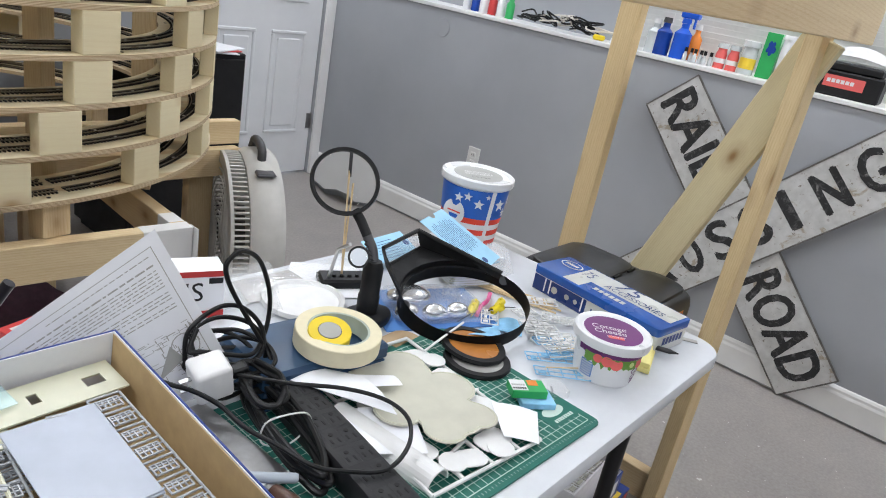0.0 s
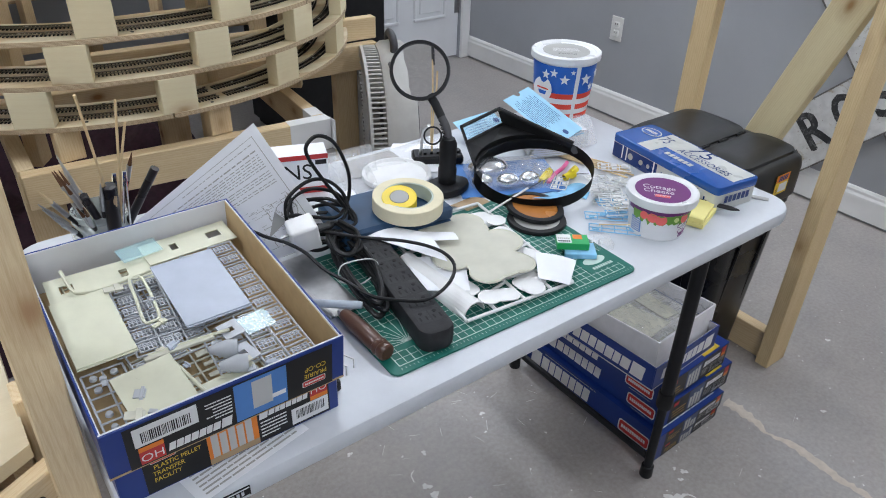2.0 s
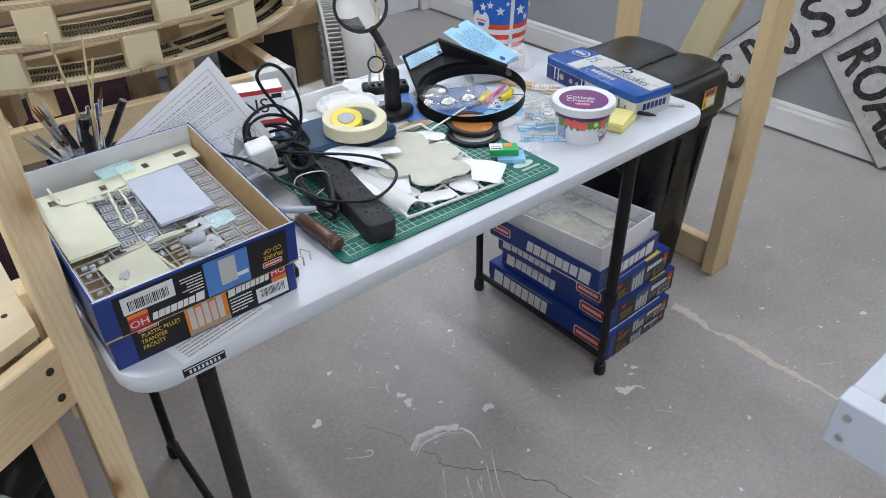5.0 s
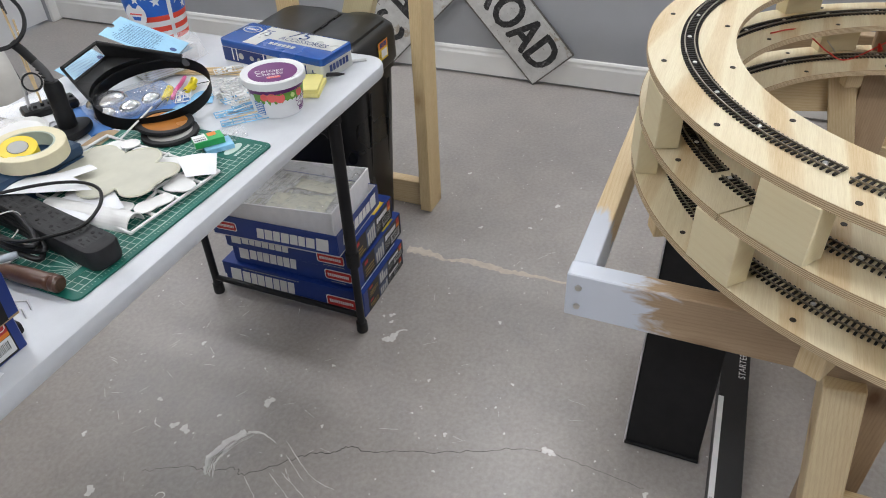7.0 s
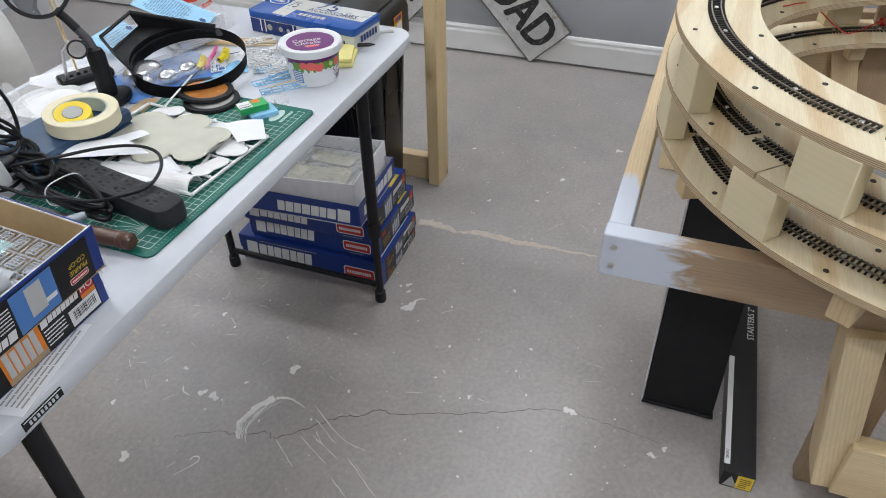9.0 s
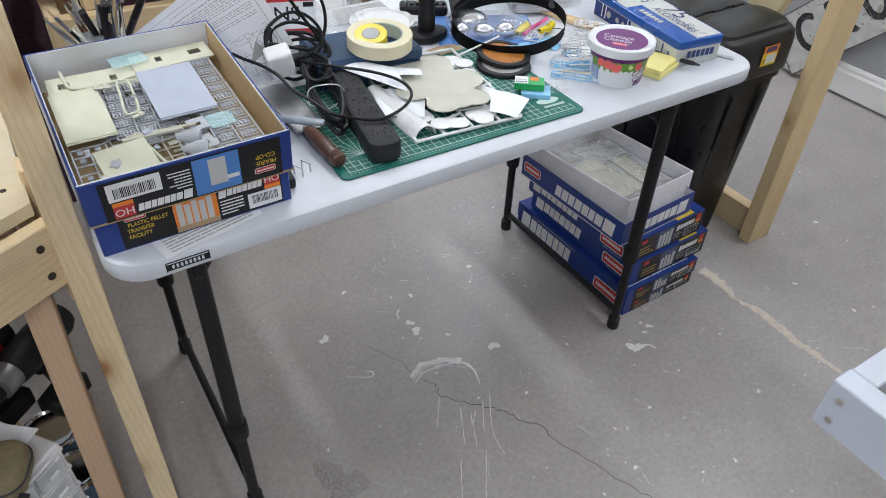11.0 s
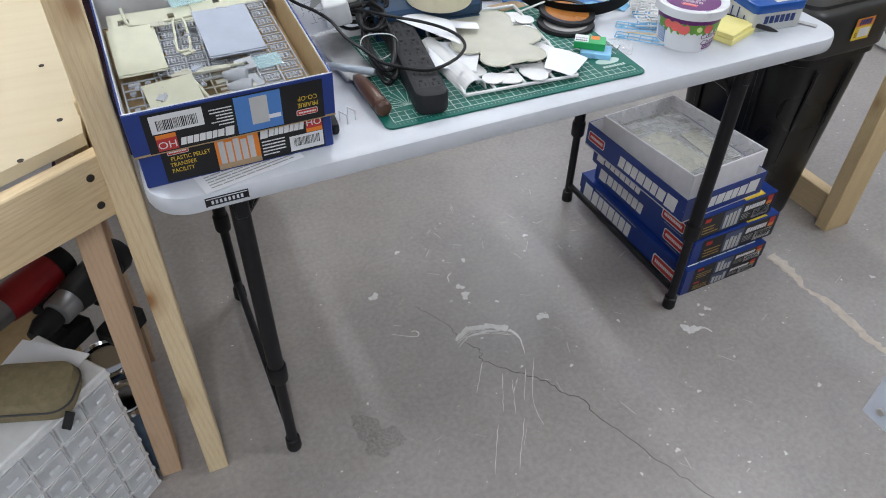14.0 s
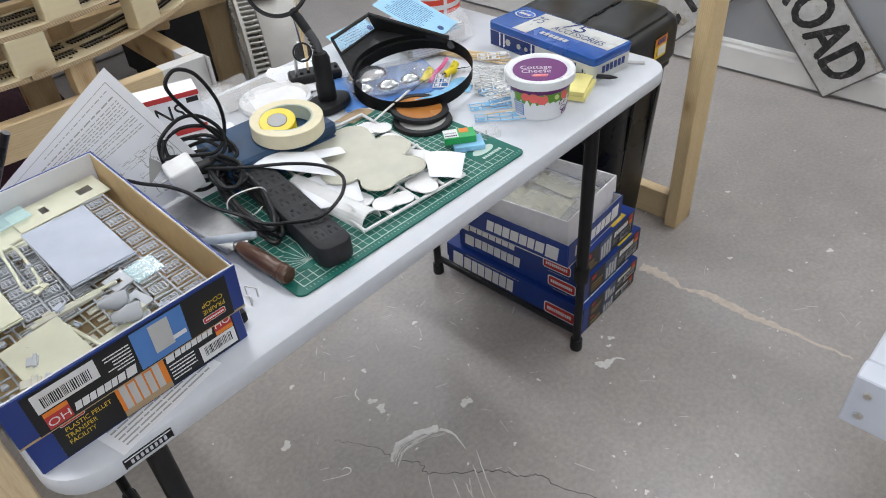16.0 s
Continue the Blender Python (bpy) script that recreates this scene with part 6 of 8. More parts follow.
mr = Euler((radians(-90), 0, 0)).to_matrix().to_4x4()
part("barrel", bm_lathe([(0, 0), (0.0045, 0.0005), (0.0055, 0.004), (0.0058, 0.09), (0.0045, 0.092), (0, 0.092)], 20, rot=mr), grey_barrel, mk, smooth=True)
part("cap", bm_lathe([(0.0057, 0.092), (0.0064, 0.092), (0.0064, 0.125), (0.005, 0.133), (0, 0.134)], 20, rot=mr), dark_lacquer, mk, "black cap", smooth=True)
clipb = thing("plastic_bit", "tiny white plastic bracket lying on the table", "model part", pose(-0.035, 0.045, T, 0, 0, 25))
for dx in (0, 0.016):
    part("post", bm_box(0.0016, 0.0016, 0.014, (dx, 0, 0.007)), styrene_white, clipb)
    part("post", bm_box(0.0016, 0.0016, 0.014, (dx, 0.016, 0.007)), styrene_white, clipb)
    part("bar", bm_box(0.0016, 0.018, 0.0016, (dx, 0.008, 0.0148)), styrene_white, clipb)
tagged(part("plastic_clip", bm_box(0.014, 0.05, 0.018, bevel=0.005, seg=2), black_plastic, m=pose(-0.058, 0.048, T + 0.009, 0, 0, -6), smooth=True), "small rounded black plastic clip beside the kit box", "clip")

# ---- model parts on the mat ----
def outline_cloud(cx, cy, a, b, turn, lobes, depth, n=140):
    out = []
    c, s = math.cos(radians(turn)), math.sin(radians(turn))
    for k in range(n):
        t = 2 * math.pi * k / n
        w = t + 0.16 * math.sin(2 * t + 0.8) + 0.07 * math.sin(3 * t)
        q = abs(math.sin(lobes * w / 2))
        r = 1 - depth + depth * q ** 0.7
        x, y = a * r * math.cos(t), b * r * math.sin(t)
        out.append((cx + c * x - s * y, cy + s * x + c * y))
    return out


def outline_lobes(lobes, cx, cy, inset, n=180):
    """The outer line round overlapping discs (x, y, radius), seen from the centre."""
    out = []
    for k in range(n):
        c, s = math.cos(2 * math.pi * k / n), math.sin(2 * math.pi * k / n)
        far = 0.03
        for x, y, r in lobes:
            along, aside = (x - cx) * c + (y - cy) * s, (y - cy) * c - (x - cx) * s
            if abs(aside) < r:
                far = max(far, along + math.sqrt(r * r - aside * aside))
        out.append((cx + (far - inset) * c, cy + (far - inset) * s))
    return out


LOBES = [(0.240, 0.242, 0.032), (0.287, 0.218, 0.031), (0.298, 0.143, 0.036), (0.280, 0.079, 0.026), (0.224, 0.086, 0.028), (0.203, 0.145, 0.031), (0.208, 0.200, 0.030), (0.262, 0.205, 0.050), (0.254, 0.150, 0.056), (0.252, 0.105, 0.046)]
cl = thing("cloud_plate", "pale cream plastic plate with a scalloped outline", "model part", pose(0, 0, T + 0.0235, 0, 0, 0))
part("plate", bm_plate(outline_lobes(LOBES, 0.255, 0.152, 0.0), 0, 0.002, bevel=0.0004), styrene_sand, cl)
rim_pts = [(x, y, 0.0021) for x, y in outline_lobes(LOBES, 0.255, 0.152, 0.0035)]
part("raised_rim", bm_tube(rim_pts, 0.0006, 5, True), styrene_cream, cl)

fr = thing("large_sprue_frame", "white plastic sprue frame with loose parts on the mat", "sprue", pose(0.149, 0.035, T + 0.0095, 0, 0, -5))
for pts in ([(0, 0), (0.19, 0.0), (0.202, 0.272), (0.017, 0.268), (0, 0)], [(0.10, 0.0), (0.11, 0.27)], [(0.0, 0.10), (0.2, 0.12)], [(0.01, 0.19), (0.2, 0.20)], [(0.05, 0.0), (0.05, 0.10)], [(0.15, 0.0), (0.155, 0.115)], [(0.03, 0.03), (0.10, 0.05)], [(0.10, 0.06), (0.2, 0.045)]):
    for p, q in zip(pts, pts[1:]):
        part("runner", bm_tube([(*p, 0), (*q, 0)], 0.0027, 7), styrene_white, fr, smooth=True)
for x, y, w, d, a in ((0.03, 0.06, 0.05, 0.04, 10), (0.08, 0.02, 0.04, 0.03, -20), (0.13, 0.03, 0.05, 0.035, 5), (0.17, 0.09, 0.04, 0.05, 30), (0.17, 0.16, 0.05, 0.04, 12), (0.05, 0.15, 0.05, 0.05, 0), (0.17, 0.22, 0.045, 0.04, -8), (0.04, 0.23, 0.05, 0.035, 18)):
    part("panel_part", bm_plate(rounded(-w / 2, -d / 2, w / 2, d / 2, 0.012, 4), 0, 0.0016), styrene_white, fr, m=pose(x, y, 0.0028 + 0.0001 * a * 0, 0, 0, a))
for x, y in ((0.055, 0.025), (0.19, 0.20), (0.125, 0.012)):
    part("disc_part", bm_cyl(0.017, 0.017, 0.0016, (x, y, 0.0046), 24), styrene_white, fr)
hs = bmesh.new()
prof = [(0.020 * math.cos(math.pi * k / 12), 0.020 * math.sin(math.pi * k / 12)) for k in range(13)] + [(0.0185 * math.cos(math.pi * k / 12), 0.0185 * math.sin(math.pi * k / 12)) for k in range(12, -1, -1)]
ends = [[hs.verts.new((x, y, z)) for x, z in prof] for y in (0, 0.16)]
for k in range(len(prof)):
    m2 = (k + 1) % len(prof)
    hs.faces.new((ends[0][k], ends[0][m2], ends[1][m2], ends[1][k]))
for k in range(12):
    for e in ends:
        hs.faces.new((e[k], e[k + 1], e[24 - k], e[25 - k]))
bmesh.ops.recalc_face_normals(hs, faces=hs.faces)
tagged(part("half_tube", hs, styrene_white, m=pose(0.172, 0.047, T + 0.004, 0, 0, 3)), "white plastic half tube lying on the mat", "model part")


def leaf_sheet(name, label, corners, mat, sag=0.004, category="paper", n=10):
    """A thin sheet through four corners, slightly curled."""
    a, b, c, d = (Vector(p) for p in corners)
    bm = bmesh.new()
    up = (b - a).cross(d - a).normalized()
    if up.z < 0:
        up = -up
    grids = []
    for off in (0.0003, -0.0003):
        grids.append([[bm.verts.new(a.lerp(b, u / n).lerp(d.lerp(c, u / n), v / n) + up * off + Vector((0, 0, sag * math.sin(math.pi * u / n) * (0.4 + 0.6 * v / n)))) for v in range(n + 1)] for u in range(n + 1)])
    for g in grids:
        for i in range(n):
            for j in range(n):
                bm.faces.new((g[i][j], g[i + 1][j], g[i + 1][j + 1], g[i][j + 1]))
    top, low_ = grids
    ring = [(0, k) for k in range(n)] + [(k, n) for k in range(n)] + [(n, n - k) for k in range(n)] + [(n - k, 0) for k in range(n)]
    for (p, q), (p2, q2) in zip(ring, ring[1:] + ring[:1]):
        bm.faces.new((top[p][q], top[p2][q2], low_[p2][q2], low_[p][q]))
    bmesh.ops.recalc_face_normals(bm, faces=bm.faces)
    return tagged(part(name, bm, mat), label, category)


leaf_sheet("paper_strip", "white folded paper strip lying over the power strip", ((0.151, 0.286, 0.781), (0.121, 0.271, 0.779), (0.190, 0.135, 0.776), (0.207, 0.215, 0.780)), paper_white, 0.006)
leaf_sheet("paper_slip", "white paper slip with fine print on the sprues", ((0.205, 0.23, 0.7745), (0.195, 0.205, 0.7735), (0.245, 0.178, 0.773), (0.25, 0.20, 0.7735)), paper_white, 0.002)
leaf_sheet("paper_sheet", "blank white paper piece lying on the sprues", ((0.291, 0.045, 0.757), (0.322, 0.011, 0.752), (0.379, 0.052, 0.752), (0.334, 0.098, 0.759)), paper_white, 0.003)
leaf_sheet("paper_sheet", "blank white paper piece under the cloud plate", ((0.16, 0.20, 0.757), (0.13, 0.12, 0.756), (0.19, 0.08, 0.756), (0.24, 0.16, 0.757)), paper_white, 0.002)
leaf_sheet("paper_sheet", "crumpled white tissue paper near the cords", ((0.10, 0.43, 0.7395), (0.09, 0.34, 0.7395), (0.20, 0.39, 0.7395), (0.21, 0.47, 0.7395)), paper_white, 0.02)
leaf_sheet("paper_sheet", "white paper under the round lid", ((0.40, 0.60, 0.7395), (0.30, 0.50, 0.7395), (0.42, 0.43, 0.7395), (0.50, 0.53, 0.7395)), paper_white, 0.002)

# ---- blue case, tape rolls, white lid ----
navy = gloss("navy_plastic", (0.018, 0.055, 0.12), 0.4, vary=0.12)
bc = thing("navy_case", "dark blue plastic hinged case under the tape", "case", pose(0.100, 0.292, T, 0, 0, -6))
part("case_bottom", bm_box(0.19, 0.115, 0.028, (0.095, 0.0575, 0.014), 0.004), navy, bc)
part("case_lid", bm_box(0.192, 0.117, 0.024, (0.095, 0.0575, 0.0408), 0.005), navy, bc)
part("latch", bm_box(0.02, 0.004, 0.018, (0.06, -0.002, 0.029), 0.001), navy, bc)
masking = plain("masking_tape", (0.72, 0.66, 0.46), 0.6, vary=0.04, scale=80)
card_core = plain("card_core", (0.42, 0.48, 0.42), 0.7)


def tape_roll(name, label, r1, r0, h, mat, core, m):
    t = thing(name, label, "tape", m)
    part("tape", bm_lathe([(r0 + 0.003, 0), (r1 - 0.001, 0), (r1, 0.001), (r1, h - 0.001), (r1 - 0.001, h), (r0 + 0.003, h), (r0 + 0.003, 0)], 56), mat, t, smooth=True)
    part("core", bm_lathe([(r0, 0.0004), (r0 + 0.0029, 0.0004), (r0 + 0.0029, h - 0.0004), (r0, h - 0.0004), (r0, 0.0004)], 48), core, t, smooth=True)
    return t


tape_roll("masking_tape", "roll of cream masking tape lying on the blue case", 0.057, 0.038, 0.024, masking, card_core, pose(0.220, 0.322, T + 0.0545, 3, 0, 0))
yellow_plastic = gloss("yellow_tape", (0.80, 0.60, 0.02), 0.35)
yt = tape_roll("yellow_tape", "small roll of bright yellow tape inside the masking tape", 0.028, 0.0125, 0.019, yellow_plastic, dark_plastic, pose(0.204, 0.322, T + 0.064, 12, -8, 0))
part("core_label", bm_cyl(0.0145, 0.0145, 0.0006, (0, 0, 0.019), 24), grey_ink, yt, "round printed core label")
wl = thing("round_tub_cover", "white translucent round plastic lid lying on the table", "lid", pose(0.322, 0.468, T + 0.003, 0, 0, 0))
part("disc", bm_lathe([(0, 0.001), (0.058, 0.001), (0.060, 0.004), (0.064, 0.006), (0.064, 0.0), (0.066, 0.0), (0.066, 0.008), (0.060, 0.009), (0.056, 0.004), (0, 0.004)], 48), styrene_white, wl, smooth=True)

# ---- magnifier on a stand, helping-hands clamp ----
mag = thing("magnifier_stand", "round magnifying glass with black rim on a bent stand", "magnifier")
part("base", bm_plate([(0.365 + 0.045 * math.cos(a) * (1.1 if math.cos(a) > 0 else 0.9), 0.372 + 0.032 * math.sin(a)) for a in np.linspace(0, 2 * math.pi, 28, endpoint=False)], T, T + 0.016, bevel=0.005), black_plastic, mag, smooth=True)
part("column", bm_lathe([(0.015, 0.0), (0.017, 0.004), (0.017, 0.03), (0.0155, 0.032), (0.016, 0.078), (0.012, 0.088), (0, 0.090)], 24, (0.372, 0.376, T + 0.014)), black_plastic, mag, smooth=True)
part("gooseneck", bm_tube(smooth_path([(0.372, 0.376, 0.835), (0.374, 0.385, 0.855), (0.373, 0.40, 0.872)], 8), 0.0075, 10), dark_plastic, mag, smooth=True)
for k in range(5):
    part("neck_ring", bm_lathe([(0.0075, -0.0015), (0.009, 0), (0.0075, 0.0015)], 16, (0.3725 + 0.0004 * k, 0.380 + 0.004 * k, 0.842 + 0.006 * k)), black_plastic, mag, smooth=True)
part("grip", bm_tube([(0.373, 0.40, 0.872), (0.370, 0.415, 0.892), (0.367, 0.428, 0.905)], 0.008, 10), black_plastic, mag, smooth=True)
LC = Vector((0.362, 0.452, 0.944))
lm = look(LC, (-0.42, -0.60, 1.75))
ring_m = lm
part("rim", bm_lathe([(0.0475, -0.004), (0.0525, -0.005), (0.054, 0.0), (0.0525, 0.005), (0.0475, 0.004), (0.0475, -0.004)], 56), black_plastic, mag, smooth=True, m=ring_m)
part("lens", bm_lathe([(0, 0.0042), (0.02, 0.0036), (0.035, 0.0022), (0.0474, 0.0003), (0.0474, -0.0003), (0.035, -0.0022), (0.02, -0.0036), (0, -0.0042)], 48), lens_glass, mag, smooth=True, m=ring_m)
hh = thing("helping_hands", "black cast stand with a small lens and crocodile clips", "clamp stand")
part("base", bm_box(0.10, 0.045, 0.018, bevel=0.004), black_plastic, hh, m=pose(0.430, 0.485, T + 0.0095, 0, 0, -28))
for k in range(6):
    part("stud", bm_cyl(0.004, 0.003, 0.004, (0.405 + 0.012 * k, 0.492 - 0.006 * k, T + 0.0185), 10), black_plastic, hh)
part("post", bm_tube([(0.395, 0.495, T + 0.015), (0.385, 0.47, 0.82), (0.36, 0.42, 0.852)], 0.003, 8), brushed, hh)
sl = Vector((0.337, 0.376, 0.853))
part("lens_rim", bm_lathe([(0.0135, -0.002), (0.0165, -0.002), (0.0165, 0.002), (0.0135, 0.002), (0.0135, -0.002)], 28), black_plastic, hh, smooth=True, m=look(sl, (-0.5, -0.6, 1.6)))
part("lens", bm_lathe([(0, 0.0015), (0.0134, 0.0003), (0.0134, -0.0003), (0, -0.0015)], 24), lens_glass, hh, smooth=True, m=look(sl, (-0.5, -0.6, 1.6)))
for q in ((0.448, 0.535, 0.925), (0.455, 0.53, 0.905)):
    part("clip_arm", bm_tube([(0.420, 0.49, T + 0.018), q], 0.0018, 6), bamboo, hh)
part("crocodile_clip", bm_tube([(0.449, 0.534, 0.915), (0.450, 0.538, 0.955)], 0.003, 6), dark_plastic, hh)

# ---- headband magnifier ----
hb_black = plain("headband_black", (0.010, 0.010, 0.0105), 0.5, vary=0.2, scale=60)
hv = thing("headband_magnifier", "black headband magnifier visor resting on its band", "headband magnifier")
HC = Vector((0.506, 0.288, T + 0.036))
Rh = Euler((radians(9), radians(-3), radians(-14))).to_matrix()
bb = bmesh.new()
band = []
for k in range(65):
    a = radians(-180 + 360 * k / 64)
    wide = 0.0125 + 0.006 * max(0, math.cos(a + 2.6))
    band.append([bb.verts.new(HC + Rh @ Vector((0.113 * math.sin(a), -0.098 * math.cos(a), h * wide / 0.012))) for h in (-0.012, 0.012)])
for p, q in zip(band, band[1:]):
    bb.faces.new((p[0], q[0], q[1], p[1]))
bmesh.ops.solidify(bb, geom=list(bb.faces), thickness=0.0035)
part("band", bb, hb_black, hv, smooth=True)
def arc_point(a):
    return HC + Rh @ Vector((0.110 * math.sin(radians(a)), -0.095 * math.cos(radians(a)), 0.008))


PC, PD = arc_point(-112), arc_point(112)
LA, LB = Vector((0.556, 0.452, 0.832)), Vector((0.436, 0.420, 0.832))
low = Vector((0.008, -0.008, -0.030))


def panel_of(points, thick):
    bm = bmesh.new()
    bm.faces.new([bm.verts.new(p) for p in points])
    bmesh.ops.recalc_face_normals(bm, faces=bm.faces)
    bmesh.ops.solidify(bm, geom=list(bm.faces), thickness=thick)
    return bm


part("visor", merge(panel_of([arc_point(a) for a in (-112, -130, -150, -170, 170, 150, 130, 112)] + [LA + low, LB + low], 0.003), panel_of((PD + Vector((0, 0, 0.008)), LA, LA + low, PD), 0.003), panel_of((PC + Vector((0, 0, 0.008)), LB, LB + low, PC), 0.003)), hb_black, hv)
part("visor_lens", panel_of((LA.lerp(LB, 0.06) + low * 0.12, LA.lerp(LB, 0.94) + low * 0.12, LA.lerp(LB, 0.94) + low * 0.88, LA.lerp(LB, 0.06) + low * 0.88), 0.002), clear_film, hv, "clear rectangular lens")
part("lens_frame", merge(bm_tube([LA, LB], 0.0035, 6), bm_tube([LA + low, LB + low], 0.003, 6), bm_tube([LA, LA + low], 0.003, 6), bm_tube([LB, LB + low], 0.003, 6)), hb_black, hv)
part("visor_rail", bm_tube([LA, PD + Vector((0, 0, 0.009))], 0.0045, 8), hb_black, hv, smooth=True)
for p in (PC + Vector((-0.004, -0.012, -0.008)), PD + Vector((0.004, -0.004, -0.004))):
    part("pivot_knob", bm_cyl(0.008, 0.007, 0.006, n=18), dark_plastic, hv, smooth=True, m=look(p, (-0.4, -0.6, 1.2)) @ pose(0, 0, -0.003))

# ---- blister of steel domes, discs, small things inside the band ----
soft_silver = plain("satin_silver", (0.78, 0.80, 0.84), 0.24, 0.85, vary=0.08)
bl = thing("blister_pack", "clear blister pack with shiny domed lenses", "blister pack", pose(0.488, 0.336, T, 0, 0, -25) @ Matrix.Scale(1.55, 4))
part("card", bm_box(0.13, 0.09, 0.0012, (0, 0.01, 0.0006)), sky_ink, bl)
part("blister", bm_plate(rounded(-0.05, -0.03, 0.06, 0.05, 0.02, 5), 0.0014, 0.012, bevel=0.005), clear_film, bl, smooth=True)
for x, y, a, b, h in ((-0.02, 0.022, 0.026, 0.017, 0.012), (-0.036, -0.012, 0.013, 0.010, 0.009), (-0.006, -0.016, 0.014, 0.010, 0.009), (0.022, -0.014, 0.013, 0.009, 0.009)):
    bm = bmesh.new()
    bmesh.ops.create_uvsphere(bm, u_segments=24, v_segments=12, radius=1)
    bmesh.ops.scale(bm, vec=(a, b, h), verts=bm.verts)
    part("dome", bm, soft_silver, bl, smooth=True, m=pose(x, y, 0.010))
for x, y in ((0.035, 0.03), (0.045, 0.01)):
    bm = bmesh.new()
    bmesh.ops.create_uvsphere(bm, u_segments=18, v_segments=10, radius=0.011)
    part("clear_dome", bm, clear_film, bl, smooth=True, m=pose(x, y, 0.008))
amber = gloss("amber_disc", (0.42, 0.17, 0.04), 0.25)
d1 = thing("disc_case", "round black-rimmed disc with an amber face", "disc", pose(0.425, 0.190, T + 0.0035, 0, 0, 0))
part("rim", bm_lathe([(0.040, 0), (0.050, 0.0), (0.0515, 0.003), (0.050, 0.007), (0.040, 0.007), (0.040, 0)], 44), black_plastic, d1, smooth=True)
part("face_disc", bm_cyl(0.0398, 0.0398, 0.005, (0, 0, 0.0005), 40), grey_ink, d1)
d2 = thing("disc_case", "round black-rimmed disc with an amber face on another disc", "disc", pose(0.440, 0.212, T + 0.0125, 4, 3, 0))
part("rim", bm_lathe([(0.040, 0), (0.050, 0.0), (0.0515, 0.003), (0.050, 0.007), (0.040, 0.007), (0.040, 0)], 44), black_plastic, d2, smooth=True)
part("face_disc", bm_cyl(0.0398, 0.0398, 0.005, (0, 0, 0.0005), 40), amber, d2)
leaf_sheet("brown_card", "torn piece of brown card beside the magnifier base", ((0.335, 0.318, 0.7405), (0.350, 0.285, 0.7405), (0.405, 0.290, 0.7405), (0.385, 0.322, 0.7405)), tan_print, 0.004, "card")
yellow_cap = gloss("yellow_cap_plastic", (0.82, 0.66, 0.02), 0.35)
for x, y, a in ((0.545, 0.298, 20), (0.562, 0.304, 35), (0.593, 0.278, -10), (0.610, 0.286, 15)):
    yc = thing("wire_nut", "small bright yellow plastic cap lying on its side", "wire nut", pose(x, y, T + 0.008, 0, 78, a), "yellow plastic caps")
    part("shell", bm_lathe([(0.0055, 0.0), (0.0065, 0.0), (0.0075, 0.024), (0.0065, 0.0245), (0.0055, 0.002), (0.0055, 0.0)], 18, (0, 0, -0.012)), yellow_cap, yc, smooth=True)
    part("flange", bm_box(0.02, 0.004, 0.006, (0, 0, 0.008), 0.001), yellow_cap, yc)
pink = gloss("pink_plastic", (0.75, 0.12, 0.33), 0.4)
pk = thing("paper_packet", "pale tissue packet with a pink strip", "packet", pose(0.640, 0.392, T, 0, 0, -22))
part("packet_body", bm_box(0.09, 0.06, 0.032, (0, 0, 0.016), 0.008), paper_white, pk, smooth=True)
for k in range(5):
    part("packet_line", bm_box(0.0905, 0.0605, 0.001, (0, 0, 0.006 + 0.005 * k), 0.0003), styrene_sand, pk)
tagged(part("pink_strip", bm_tube(smooth_path([(0.545, 0.285, T + 0.004), (0.575, 0.30, T + 0.006), (0.60, 0.305, T + 0.010), (0.635, 0.325, T + 0.006)], 6), 0.004, 6), pink, smooth=True), "crumpled bright pink plastic strip", "strip")
light_blue = plain("light_blue_paper", (0.36, 0.64, 0.84), 0.6, vary=0.06)
film_blue = gloss("pale_blue_film", (0.27, 0.55, 0.80), 0.25, vary=0.2)
def printed_card(label, p0, along, side, w, h, rows, notch=False):
    """A light blue card with a hanging notch and rows of fine print."""
    m = face(p0, along, side)
    out = [(0, 0), (w, 0), (w, h), (0, h)]
    if notch:
        out = [(0, 0), (w, 0), (w, h), (0, h)] + [(0.010 * math.cos(q), h / 2 + 0.010 * math.sin(q)) for q in (1.57, 0.8, 0.0, -0.8, -1.57)]
    c = thing("blue_card", label, "card", m)
    leaf = part("leaf", bm_plate(out, 0, 0.0006), light_blue, c)
    rnd = random.Random(rows)
    for k in range(rows):
        y = h * (0.10 + 0.8 * k / rows)
        part("print_line", bm_box(w * rnd.uniform(0.45, 0.62), 0.0009, 0.0002, (w * 0.42, y, 0.0009)), blue_card, leaf)
    part("round_mark", bm_cyl(0.007, 0.007, 0.0003, (w * 0.9, h * 0.5, 0.0007), 20), flag_mark, leaf)
    return c


flag_mark = ink("dark_blue_mark", (0.02, 0.07, 0.25), 0.4)
# the near card leans from the tub down to the table, the far one lies behind it
printed_card("light blue printed instruction card with a hanging notch", (0.597, 0.486, 0.830), (0.038, -0.124, -0.055), (0.098, 0.025, 0.0), 0.150, 0.100, 14, True)
printed_card("light blue printed card behind the magnifier visor", (0.525, 0.500, 0.752), (0.1, 0.004, 0.002), (-0.004, 0.07, 0.028), 0.110, 0.060, 7)
for c in (((0.53, 0.245, 0.739), (0.56, 0.20, 0.739), (0.60, 0.225, 0.739), (0.58, 0.26, 0.739)), ((0.455, 0.235, 0.757), (0.50, 0.20, 0.752), (0.53, 0.225, 0.745), (0.50, 0.25, 0.745))):
    leaf_sheet("blue_film", "crumpled light blue plastic film under white model parts", c, film_blue, 0.006, "film")
